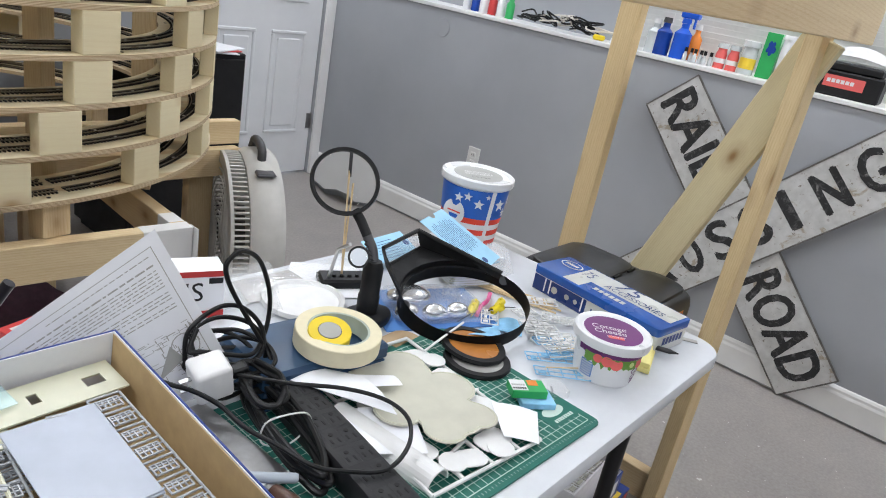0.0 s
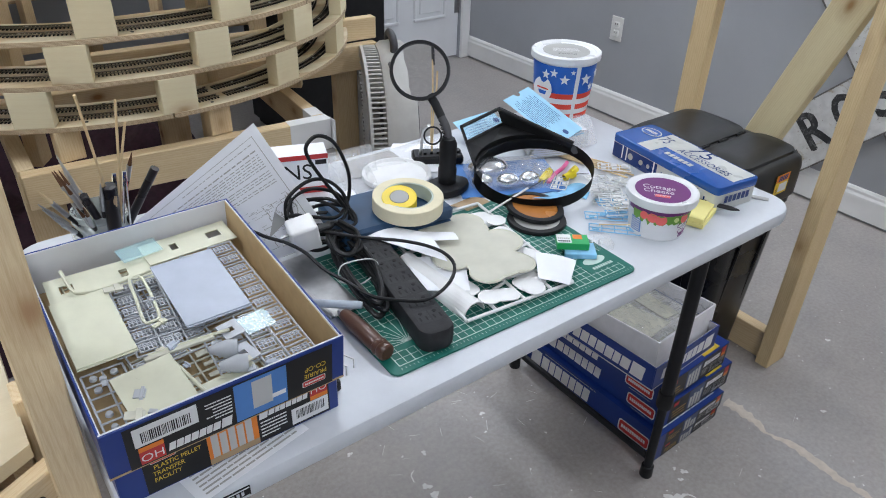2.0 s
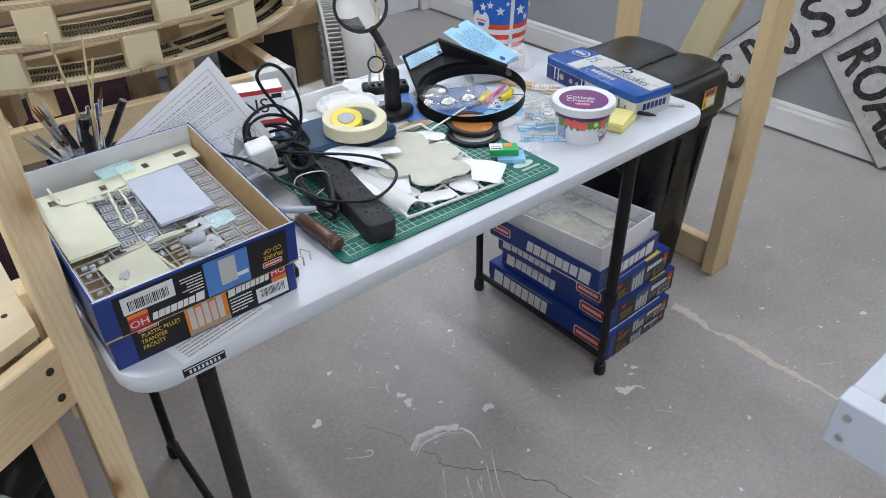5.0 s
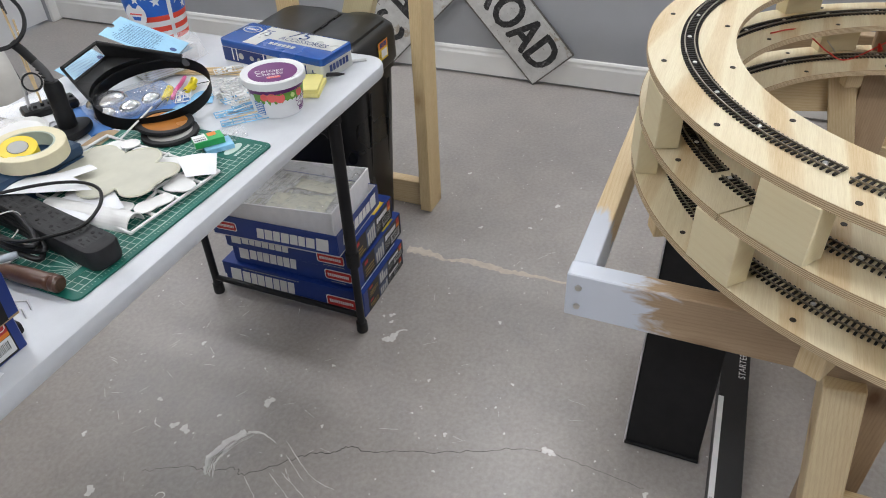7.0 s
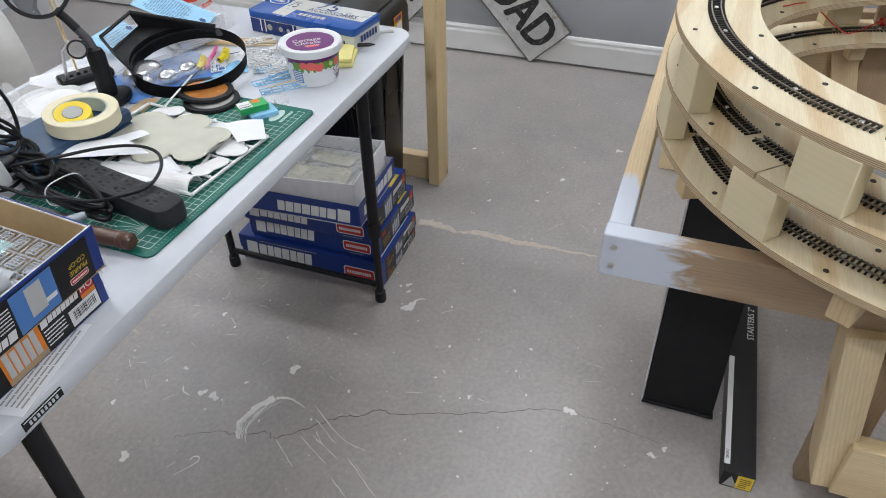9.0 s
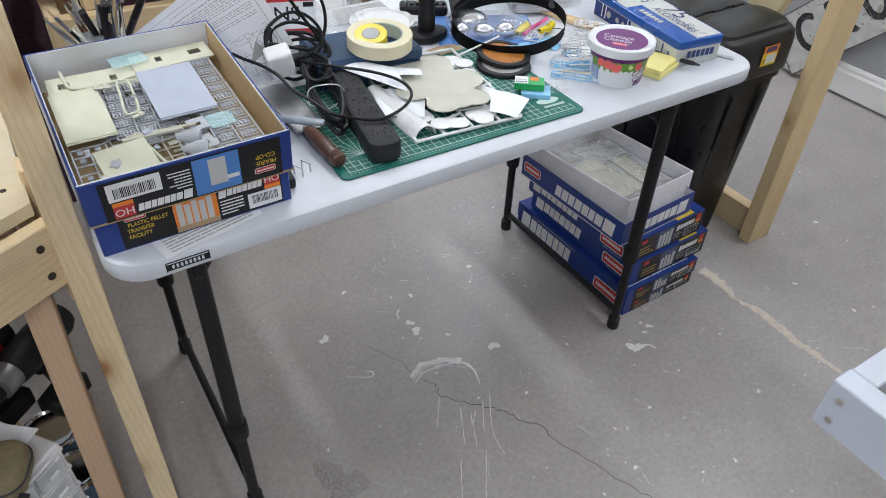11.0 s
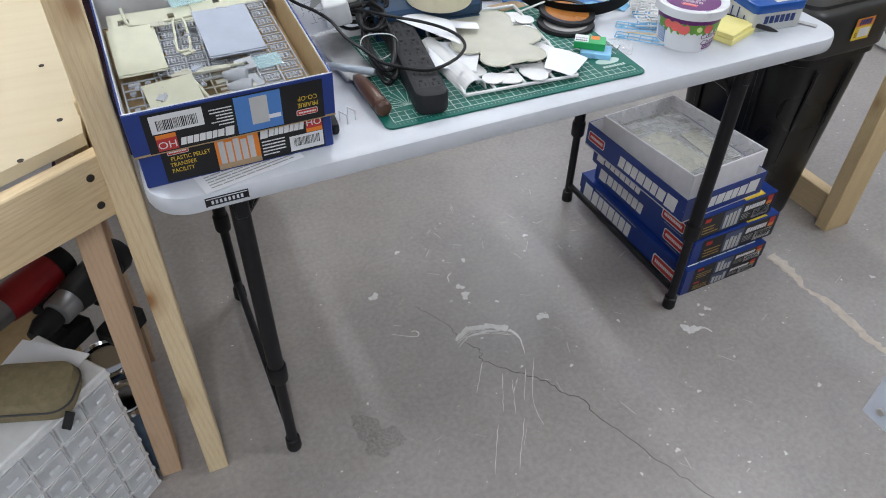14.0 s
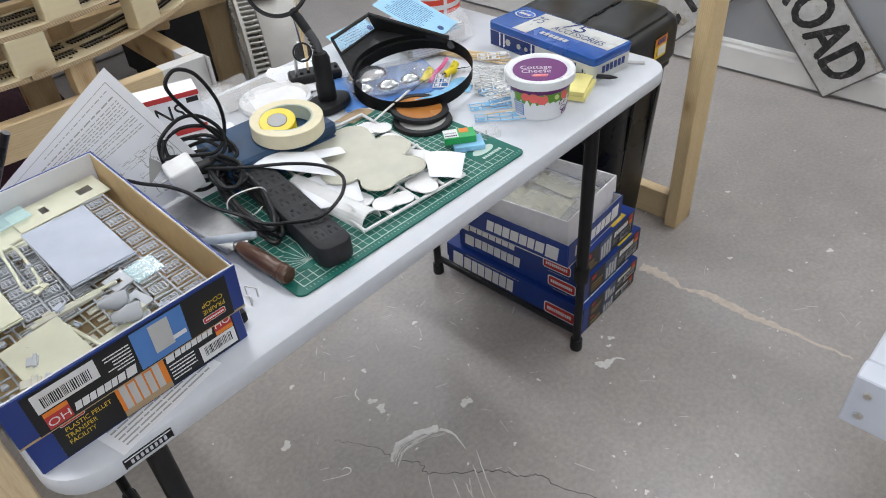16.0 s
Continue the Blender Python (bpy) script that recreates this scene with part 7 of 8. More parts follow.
for k, (x, y, a) in enumerate(((0.505, 0.150, -42), (0.535, 0.128, -38), (0.480, 0.118, -46), (0.555, 0.165, -30))):
    sprue("blue_sprue", "thin light blue plastic sprue lying on the table", 0.085, 0.024, 4, 2, film_blue, pose(x, y, T + 0.002 + 0.003 * (k % 2), 0, 0, a), "plate", seed=90 + k, rod=0.0017, fillp=0.55, group="blue sprues on the table")
rs = random.Random(11)
for k in range(12):
    x, y = 0.575 + 0.085 * rs.random() - 0.02 * (k % 3), 0.125 + 0.14 * rs.random()
    sprue("small_sprue", "small white plastic sprue scattered on the table", 0.045 + 0.02 * rs.random(), 0.028, 3, 2, styrene_white, pose(x, y, T + 0.002 + 0.0030 * (k % 4), rs.uniform(-4, 4), rs.uniform(-3, 3), rs.uniform(-70, 40)), "plate", seed=20 + k, rod=0.0018, group="white sprues on the table")
for k in range(6):
    x, y = 0.50 + 0.03 * k, 0.115 + 0.012 * (k % 3)
    tagged(part("plastic_stick", bm_tube([(x, y, T + 0.009 + 0.001 * k), (x + 0.05, y - 0.035 + 0.01 * (k % 2), T + 0.009 + 0.001 * k)], 0.0012, 6), styrene_white if k % 2 else bamboo), "thin straight model stick lying on the film", "stick", "loose model sticks")
for k in range(6):
    tagged(part("bamboo_skewer", bm_tube([(0.648 + 0.006 * k, 0.365 - 0.004 * k, T + 0.003 + 0.001 * (k % 2)), (0.690 + 0.006 * k, 0.215 + 0.012 * (k % 3), T + 0.003 + 0.001 * (k % 3))], 0.0018, 7), bamboo), "bamboo skewer lying beside the blue tin", "skewer", "skewers on the table")
tagged(part("thin_wire", bm_tube(smooth_path([(0.50, 0.29, T + 0.002), (0.53, 0.285, T + 0.012), (0.56, 0.29, T + 0.003), (0.60, 0.275, T + 0.010), (0.64, 0.27, T + 0.002)], 6), 0.0008, 5), cord_black), "thin black wire lying loose on the table", "wire")
tagged(part("white_stick", bm_tube([(0.352, 0.235, T + 0.022), (0.455, 0.248, T + 0.034)], 0.0018, 6), styrene_white), "thin white plastic stick lying across the band", "stick")

# ---- small blade boxes and clear case ----
green_ink = ink("green_print", (0.03, 0.38, 0.10), 0.35)
gbx = thing("blade_box", "small green and white cardboard box beside the mat edge", "box", pose(0.385, 0.088, T + 0.0135, 0, 0, -38) @ Matrix.Scale(0.82, 4))
part("carton", bm_box(0.062, 0.036, 0.014, (0.02, 0.018, 0.007), 0.0006), green_ink, gbx)
flat("white_panel", 0.0, 0.003, 0.028, 0.034, white_ink, gbx, face((-0.011, 0, 0.014), (1, 0, 0), (0, 1, 0)))
flat("orange_panel", 0.032, 0.018, 0.05, 0.034, orange_ink, gbx, face((-0.011, 0, 0.014), (1, 0, 0), (0, 1, 0)))
bars(0.002, 0.006, 0.026, 0.011, 6, black_ink, gbx, face((-0.011, 0, 0.014), (1, 0, 0), (0, 1, 0)), 0.0009)
bars(0.002, 0.016, 0.026, 0.021, 6, grey_ink, gbx, face((-0.011, 0, 0.014), (1, 0, 0), (0, 1, 0)), 0.0009)
tagged(part("blue_case", bm_box(0.05, 0.036, 0.0095, bevel=0.001), film_blue, m=pose(0.412, 0.076, T + 0.0082, 0, 0, -38)), "flat blue plastic case under the green box", "case")
cc_ = thing("clear_case", "clear plastic case holding small metal bits", "case", pose(0.452, 0.082, T + 0.0004, 0, 0, -30))
part("shell", bm_plate(rounded(-0.03, -0.018, 0.03, 0.018, 0.005, 3), 0.0, 0.012, bevel=0.002), clear_film, cc_, smooth=True)
for k in range(3):
    part("metal_bit", bm_tube([(-0.018 + 0.012 * k, -0.008, 0.004), (-0.012 + 0.012 * k, 0.008, 0.004)], 0.0018, 8), chrome, cc_)

# ---- cottage cheese tub ----
tub_white = gloss("white_tub_plastic", (0.76, 0.77, 0.78), 0.3, vary=0.02)
purple_ink = ink("purple_print", (0.13, 0.012, 0.14), 0.35)
leaf_green = ink("leaf_print", (0.14, 0.32, 0.04), 0.4)
berry_ink = ink("berry_print", (0.75, 0.13, 0.12), 0.4)


def on_cup(theta, h, r0, r1, hh, off=0.0006):
    r = r0 + (r1 - r0) * h / hh + off
    return Vector((r * math.cos(theta), r * math.sin(theta), h))


def wrap(t0, t1, h0, h1, r0, r1, hh, mat, parent, off=0.0006, name="label_print", wave=0.0, n=18):
    bm = bmesh.new()
    rows = []
    for k in range(n + 1):
        t = radians(t0 + (t1 - t0) * k / n)
        lo = h0 + wave * math.sin(k * 1.9) + wave * 0.6 * math.sin(k * 4.7)
        rows.append([bm.verts.new(on_cup(t, h, r0, r1, hh, off)) for h in (lo, h1)])
    for p, q in zip(rows, rows[1:]):
        bm.faces.new((p[0], q[0], q[1], p[1]))
    return part(name, bm, mat, parent, smooth=True)


def wrap_text(text, size, theta, h, r0, r1, hh, mat, parent, off=0.0012, slant=0.0):
    """Letters laid round a cup."""
    bm = text_bm(text, size)
    rm = r0 + (r1 - r0) * h / hh
    for v in bm.verts:
        x, y = v.co.x, v.co.y
        v.co = on_cup(radians(theta) + x / rm, h + y + slant * x, r0, r1, hh, off)
    return part("lettering", bm, mat, parent)


def tub(name, label, at, r0, r1, hh, turn):
    t = thing(name, label, "tub", pose(*at, 0, 0, turn))
    body = part("cup", bm_lathe([(0, 0.002), (r0 - 0.003, 0.002), (r0, 0.0), (r0 + 0.0005, 0.003), (r1, hh), (r1 - 0.0015, hh), (0, hh - 0.002)], 56), tub_white, t, smooth=True)
    lidt = part("lid", bm_lathe([(r1 + 0.0005, hh - 0.012), (r1 + 0.0045, hh - 0.012), (r1 + 0.0055, hh - 0.008), (r1 + 0.005, hh + 0.002), (r1 + 0.002, hh + 0.004), (r1 - 0.004, hh + 0.003), (r1 - 0.007, hh), (0, hh)], 56), tub_white, t, "white snap-on lid", smooth=True)
    return t, body, lidt


R0, R1, HH = 0.0455, 0.0545, 0.072
cct, ccb, ccl = tub("food_tub", "white plastic tub with purple lid print and fruit", (0.600, 0.078, T), R0, R1, HH, 0)
part("lid_print", bm_cyl(0.0455, 0.0455, 0.0004, (0, 0, HH + 0.0002), 48), purple_ink, ccl, "round purple lid print")
for k, w in enumerate(("Cottage", "Cheese")):
    words(w, 0.0185, -0.004, 0.012 - 0.0145 * k, white_ink, ccl, pose(-0.006, -0.002, HH + 0.0006, 0, 0, -52), 0.0004, squeeze=0.9)
part("lid_flag", bm_box(0.024, 0.009, 0.0004, (0, -0.024, HH + 0.0008)), berry_ink, ccl, m=pose(0, 0, 0, 0, 0, -52))
words("LOWFAT", 0.007, 0, -0.024, white_ink, ccl, pose(0, 0, HH + 0.0006, 0, 0, -52))
wrap(150, 330, 0.046, 0.060, R0, R1, HH, purple_ink, ccb, 0.0005, wave=0.003)
wrap(165, 318, 0.034, 0.050, R0, R1, HH, leaf_green, ccb, 0.0007, wave=0.004, n=40)
for th, h, r, mt in ((206, 0.044, 0.0085, berry_ink), (222, 0.042, 0.0095, berry_ink), (250, 0.043, 0.0085, leaf_green), (268, 0.043, 0.008, berry_ink), (190, 0.045, 0.007, berry_ink)):
    m3 = on_cup(radians(th), h, R0, R1, HH, 0.0008)
    part("fruit_print", bm_cyl(r, r, 0.0005, n=18), mt, ccb, m=face(m3, (-math.sin(radians(th)), math.cos(radians(th)), 0), (0, 0, 1)))
m3 = on_cup(radians(250), 0.043, R0, R1, HH, 0.0014)
part("fruit_print", bm_cyl(0.0045, 0.0045, 0.0004, n=14), ink("kiwi_print", (0.6, 0.72, 0.3)), ccb, m=face(m3, (-math.sin(radians(250)), math.cos(radians(250)), 0), (0, 0, 1)))
wrap_text("Cottage", 0.014, 283, 0.031, R0, R1, HH, purple_ink, ccb, slant=0.12)
wrap_text("Cheese", 0.014, 286, 0.019, R0, R1, HH, purple_ink, ccb, slant=0.12)
wrap(268, 312, 0.004, 0.014, R0, R1, HH, purple_ink, ccb, 0.0006)
wrap_text("LOWFAT", 0.008, 290, 0.009, R0, R1, HH, white_ink, ccb, 0.0012)
wrap(160, 185, 0.008, 0.034, R0, R1, HH, sky_ink, ccb, 0.0006)
for k in range(6):
    wrap(162, 183, 0.010 + 0.004 * k, 0.012 + 0.004 * k, R0, R1, HH, white_ink, ccb, 0.0010, "print_line")

# ---- flag tub ----
F0, F1, FH = 0.0585, 0.072, 0.150
flag_blue, flag_red = ink("flag_blue_print", (0.02, 0.12, 0.50), 0.35), ink("flag_red_print", (0.72, 0.06, 0.03), 0.35)
ft, fb_, fl = tub("caramel_tub", "white plastic tub printed with a blue star flag", (0.815, 0.530, T), F0, F1, FH, 0)
wrap(0, 360, 0.072, 0.134, F0, F1, FH, flag_blue, fb_, 0.0005, n=60)
for h0, h1 in ((0.060, 0.072), (0.036, 0.048), (0.014, 0.025)):
    wrap(0, 360, h0, h1, F0, F1, FH, flag_red, fb_, 0.0005, n=60)
wrap(246, 254, 0.004, 0.136, F0, F1, FH, white_ink, fb_, 0.0010)


def star(r):
    return [((r if k % 2 == 0 else r * 0.42) * math.sin(math.pi * k / 5), (r if k % 2 == 0 else r * 0.42) * math.cos(math.pi * k / 5)) for k in range(10)][::-1]


for th, h, r in ((206, 0.118, 0.010), (226, 0.105, 0.012), (240, 0.122, 0.006), (268, 0.105, 0.0145), (285, 0.085, 0.010), (300, 0.112, 0.012), (190, 0.112, 0.011)):
    part("star", bm_plate(star(r), 0, 0.0005), white_ink, fb_, m=face(on_cup(radians(th), h, F0, F1, FH, 0.0010), (-math.sin(radians(th)), math.cos(radians(th)), 0), (0.0, 0.0, 1)))
m3 = on_cup(radians(184), 0.078, F0, F1, FH, 0.0012)
seal = part("round_seal", bm_cyl(0.026, 0.026, 0.0005, n=32), white_ink, fb_, m=face(m3, (-math.sin(radians(184)), math.cos(radians(184)), 0), (0, 0, 1)))
part("seal_ship", bm_plate([(-0.012, -0.004), (0.012, -0.004), (0.008, -0.012), (-0.008, -0.012)], 0.0006, 0.001), flag_blue, seal)
part("seal_stripe", bm_plate([(-0.016, 0.0), (0.016, 0.0), (0.016, 0.003), (-0.016, 0.003)], 0.0006, 0.001), flag_red, seal)
part("lid_label", bm_cyl(0.052, 0.052, 0.0004, (0, 0, FH + 0.0003), 48), grey_ink, fl, "grey printed round lid label")
lines(-0.03, -0.012, 0.03, 0.014, 6, white_ink, fl, pose(0, 0, FH + 0.0006, 0, 0, -40), seed=12)
words("Caramel", 0.012, 0, -0.027, black_ink, fl, pose(0, 0, FH + 0.0004, 0, 0, -40))

# ---- blue accessory tin ----
tin_blue = gloss("blue_tin_lacquer", (0.012, 0.08, 0.34), 0.25)
tin_cream = gloss("cream_tin_lacquer", (0.52, 0.53, 0.50), 0.3)
tin_dark = gloss("dark_blue_tin_lacquer", (0.008, 0.03, 0.15), 0.28)
tin = thing("accessory_tin", "blue and cream lacquered metal tin with number 75", "tin", pose(0.708, 0.036, T, 0, 0, -7.5))
TW, TL, TH = 0.104, 0.275, 0.049
part("tin_body", bm_plate(rounded(0, 0, TW, TL, 0.008, 4), 0, TH - 0.014, bevel=0.001), tin_cream, tin, smooth=True)
tlid = part("tin_lid", bm_plate(rounded(-0.0015, -0.0015, TW + 0.0015, TL + 0.0015, 0.010, 4), TH - 0.016, TH, bevel=0.002), tin_blue, tin, smooth=True)
tm = face((0, TL, TH), (0, -1, 0), (1, 0, 0))
flat("cream_band", 0.062, 0.004, 0.10, TW - 0.004, tin_cream, tlid, tm)
flat("cream_band", 0.10, 0.043, TL - 0.006, TW - 0.003, tin_cream, tlid, tm, 0.0003)
words("75", 0.042, 0.079, 0.065, tin_dark, tlid, tm, 0.0009, squeeze=0.62)
words("75", 0.050, 0.158, 0.083, tin_dark, tlid, tm, 0.0011, squeeze=1.15)
words("ACCESSORIES", 0.024, 0.186, 0.056, tin_dark, tlid, tm, 0.0013, squeeze=0.85)
bars(0.12, 0.018, 0.19, 0.030, 6, tin_cream, tlid, tm, 0.0009)
part("oval_mark", bm_plate([(0.033 + 0.024 * math.cos(a), 0.07 + 0.017 * math.sin(a)) for a in np.linspace(0, 2 * math.pi, 28, endpoint=False)], 0.0006, 0.0009), tin_cream, tlid, m=tm)
part("oval_mark", bm_plate([(0.033 + 0.021 * math.cos(a), 0.07 + 0.0145 * math.sin(a)) for a in np.linspace(0, 2 * math.pi, 28, endpoint=False)], 0.0009, 0.0011), tin_blue, tlid, m=tm)
bars(0.018, 0.066, 0.048, 0.074, 6, tin_cream, tlid, tm, 0.0014)
sm = face((0, TL, 0), (0, -1, 0), (0, 0, 1))
flat("dark_side", 0.004, 0.002, 0.128, TH - 0.017, tin_dark, tin, sm)
for x, r in ((0.055, 0.007), (0.085, 0.0055), (0.105, 0.0045)):
    part("bit_print", bm_cyl(r, r, 0.0004, (x, 0.018, 0.0008), 16), grey_ink, tin, m=sm)
for x in (0.03, 0.042, 0.118):
    flat("bit_print", x, 0.006, x + 0.003, 0.034, white_ink, tin, sm, 0.0008)
for k in range(7):
    flat("bit_print", 0.14 + 0.018 * k, 0.006, 0.143 + 0.018 * k, 0.022 + 0.004 * (k % 3), tin_dark, tin, sm, 0.0008)
bars(0.022, 0.014, 0.088, 0.028, 6, tin_dark, tin, face((0, 0, 0), (1, 0, 0), (0, 0, 1)), 0.0009)

note_yellow = plain("yellow_note_paper", (0.82, 0.74, 0.28), 0.65, vary=0.04)
pn = thing("sticky_notes", "pad of yellow sticky notes lying on the table", "note pad", pose(0.648, 0.012, T, 0, 0, 18))
part("pad", bm_box(0.076, 0.076, 0.009, (0.038, 0.038, 0.0045), 0.0004), note_yellow, pn)
part("pad", bm_box(0.076, 0.076, 0.007, (0.038, 0.038, 0.0126), 0.0004), note_yellow, pn, m=pose(0.003, 0.002, 0, 0, 0, 3))
pen = thing("ballpoint_pen", "black ballpoint pen leaning on the sticky notes", "pen", face((0.742, 0.004, T + 0.012), (0, 0, 1), (-0.05, 0.105, 0.012)))
part("barrel", bm_lathe([(0, 0), (0.0012, 0.001), (0.0042, 0.015), (0.0045, 0.1), (0.003, 0.118), (0, 0.119)], 16, rot=mr), dark_lacquer, pen, smooth=True)
part("pocket_clip", bm_box(0.0015, 0.03, 0.002, (0.005, 0.095, 0)), dark_lacquer, pen)
tagged(part("metal_strip", bm_box(0.012, 0.05, 0.0015, bevel=0.0003), brushed, m=pose(0.832, 0.030, T + 0.001, 0, 0, 30)), "flat bare metal strip lying beside the tin", "metal strip")
# clear bags and boxes at the back
for nm, c in (("clear_bag", ((0.22, 0.60, 0.755), (0.20, 0.50, 0.742), (0.30, 0.50, 0.742), (0.33, 0.59, 0.76))), ("clear_bag", ((0.19, 0.50, 0.80), (0.20, 0.44, 0.742), (0.27, 0.45, 0.742), (0.25, 0.51, 0.79))), ("clear_bag", ((0.28, 0.58, 0.7405), (0.27, 0.51, 0.7405), (0.47, 0.47, 0.7405), (0.47, 0.58, 0.7405))), ("clear_bag", ((0.70, 0.42, 0.79), (0.66, 0.36, 0.742), (0.76, 0.36, 0.742), (0.78, 0.43, 0.78))), ("clear_bag", ((0.0, 0.40, 0.775), (0.0, 0.33, 0.742), (0.06, 0.33, 0.742), (0.06, 0.41, 0.78)))):
    leaf_sheet(nm, "crumpled clear plastic bag lying on the table", c, clear_film, 0.02, "plastic bag")
cbx = thing("clear_box", "clear plastic box with a printed paper slip", "box", pose(0.722, 0.408, T, 0, 0, -20))
part("shell", bm_box(0.07, 0.05, 0.032, (0, 0, 0.016), 0.003), clear_film, cbx)
part("slip", bm_box(0.06, 0.04, 0.001, (0, 0, 0.033)), paper_white, cbx)
lines(-0.028, -0.015, 0.02, 0.015, 4, grey_ink, cbx, pose(0, 0, 0.0338), seed=15)
for k in range(3):
    part("blue_stick", bm_tube([(-0.03, -0.012 + 0.01 * k, 0.012), (0.03, -0.008 + 0.01 * k, 0.020)], 0.0016, 6), film_blue, cbx)

grey_film = plain("grey_film_sheet", (0.30, 0.28, 0.26), 0.25, vary=0.15, scale=18)
leaf_sheet("film_sheet", "grey translucent plastic film lying at the table's back", ((0.262, 0.578, 0.7400), (0.245, 0.505, 0.7400), (0.365, 0.482, 0.7400), (0.375, 0.575, 0.7400)), grey_film, 0.003, "film")

# the whole tabletop lies a little nearer to the front edge; some things lie further off
NUDGE = {"masking_tape": (-0.004, -0.045), "yellow_tape": (-0.004, -0.045), "navy_case": (-0.006, -0.030), "food_tub": (-0.014, -0.014), "accessory_tin": (0.006, 0.002), "cloud_plate": (0.010, 0.008)}
for ob in [o for o in scene.collection.objects if o not in STANDING and o.parent is None]:
    dx, dy = NUDGE.get(ob.name.split(".")[0], (0, 0))
    ob.matrix_basis = Matrix.Translation((dx - 0.010, dy - 0.015, 0)) @ ob.matrix_basis

# ---- marks on the floor ----
filler = plain("pale_floor_filler", (0.56, 0.50, 0.42), 0.7, vary=0.1, scale=60)
paint_w = plain("white_paint_spill", (0.72, 0.71, 0.69), 0.6, vary=0.1, scale=80)
crack_mat = material("crack_dark", (0.05, 0.045, 0.04), 0.9)


def ribbon(name, label, pts, widths, mat, z=0.0008, jag=0.0, steps=8, seed=0, category="floor mark"):
    """An uneven flat mark along a line."""
    rnd = random.Random(seed)
    c = smooth_path([(x, y, z) for x, y in pts], steps)
    bm = bmesh.new()
    rows = []
    n = len(c)
    for k, p in enumerate(c):
        d = (c[min(k + 1, n - 1)] - c[max(k - 1, 0)]).normalized()
        nn = Vector((-d.y, d.x, 0))
        f = k / (n - 1) * (len(widths) - 1)
        i = min(int(f), len(widths) - 2)
        w = widths[i] + (widths[i + 1] - widths[i]) * (f - i)
        off = nn * rnd.uniform(-jag, jag)
        rows.append((bm.verts.new(p + off + nn * w * rnd.uniform(0.35, 0.62)), bm.verts.new(p + off - nn * w * rnd.uniform(0.35, 0.62))))
    for a, b in zip(rows, rows[1:]):
        bm.faces.new((a[0], a[1], b[1], b[0]))
    bmesh.ops.recalc_face_normals(bm, faces=bm.faces)
    return tagged(part(name, bm, mat), label, category, kind="structure")


def blot(label, x, y, r, seed, mat=None):
    rnd = random.Random(seed)
    ph = [rnd.uniform(0, 6.28) for _ in range(3)]
    out = [(x + r * (1 + 0.3 * math.sin(2 * a + ph[0]) + 0.25 * math.sin(3 * a + ph[1]) + 0.15 * math.sin(7 * a + ph[2])) * math.cos(a), y + r * (1 + 0.3 * math.sin(2 * a + ph[0]) + 0.25 * math.sin(3 * a + ph[1]) + 0.15 * math.sin(7 * a + ph[2])) * math.sin(a)) for a in np.linspace(0, 2 * math.pi, 22, endpoint=False)]
    return tagged(part("paint_spot", bm_plate(out, 0.0002, 0.0008), mat or paint_w), label, "paint spot", kind="structure")


ribbon("floor_patch", "pale filler smeared along a floor crack", [(1.115, 0.075), (1.118, 0.01), (1.105, -0.06), (1.122, -0.12), (1.118, -0.20), (1.118, -0.27), (1.122, -0.36), (1.125, -0.49)], [0.03, 0.034, 0.006, 0.024, 0.028, 0.022, 0.012, 0.006], filler, jag=0.004, seed=2)
CR = [(0.165, 0.297), (0.206, 0.227), (0.219, 0.166), (0.247, 0.108), (0.242, 0.075), (0.308, 0.003), (0.341, -0.035), (0.364, -0.082), (0.389, -0.107), (0.396, -0.167), (0.429, -0.238), (0.455, -0.322), (0.50, -0.42), (0.534, -0.506), (0.535, -0.58), (0.525, -0.66), (0.518, -0.75)]
ribbon("floor_crack", "thin dark crack running across the concrete", CR, [0.0008, 0.0016, 0.002, 0.0016, 0.0011, 0.0007], crack_mat, 0.0006, 0.004, 7, 5)
ARC = [(0.209, 0.157), (0.252, 0.177), (0.303, 0.163), (0.342, 0.139)]
ribbon("paint_smear", "white paint smeared in an arc on the concrete", ARC, [0.004, 0.014, 0.016, 0.020], paint_w, 0.0009, 0.003, 14, 6)
rsm = random.Random(21)
for k in range(11):
    q = 0.002 + 0.0021 * k
    u = rsm.uniform(0.0, 0.25)
    line = [(x + 0.02 * u - 0.15 * q, y - q * (0.9 + 0.5 * (x - 0.2)) - 0.004 * rsm.random()) for x, y in ARC]
    ribbon("paint_streak", "thin dry-brushed white paint streak on the concrete", line[rsm.choice((0, 0, 1)):rsm.choice((3, 4))], [0.0004, 0.0032 - 0.0002 * k, 0.0018, 0.0004], paint_w, 0.00094, 0.0012, 12, 500 + k)
ribbon("paint_smear", "thin white paint trail on the concrete", [(0.342, 0.135), (0.352, 0.102), (0.339, 0.055)], [0.01, 0.005, 0.001], paint_w, 0.0009, 0.001, 8, 7)
ribbon("paint_smear", "white paint streak beside the smeared arc", [(0.235, 0.155), (0.27, 0.155), (0.31, 0.145)], [0.002, 0.006, 0.004], paint_w, 0.0009, 0.002, 8, 8)
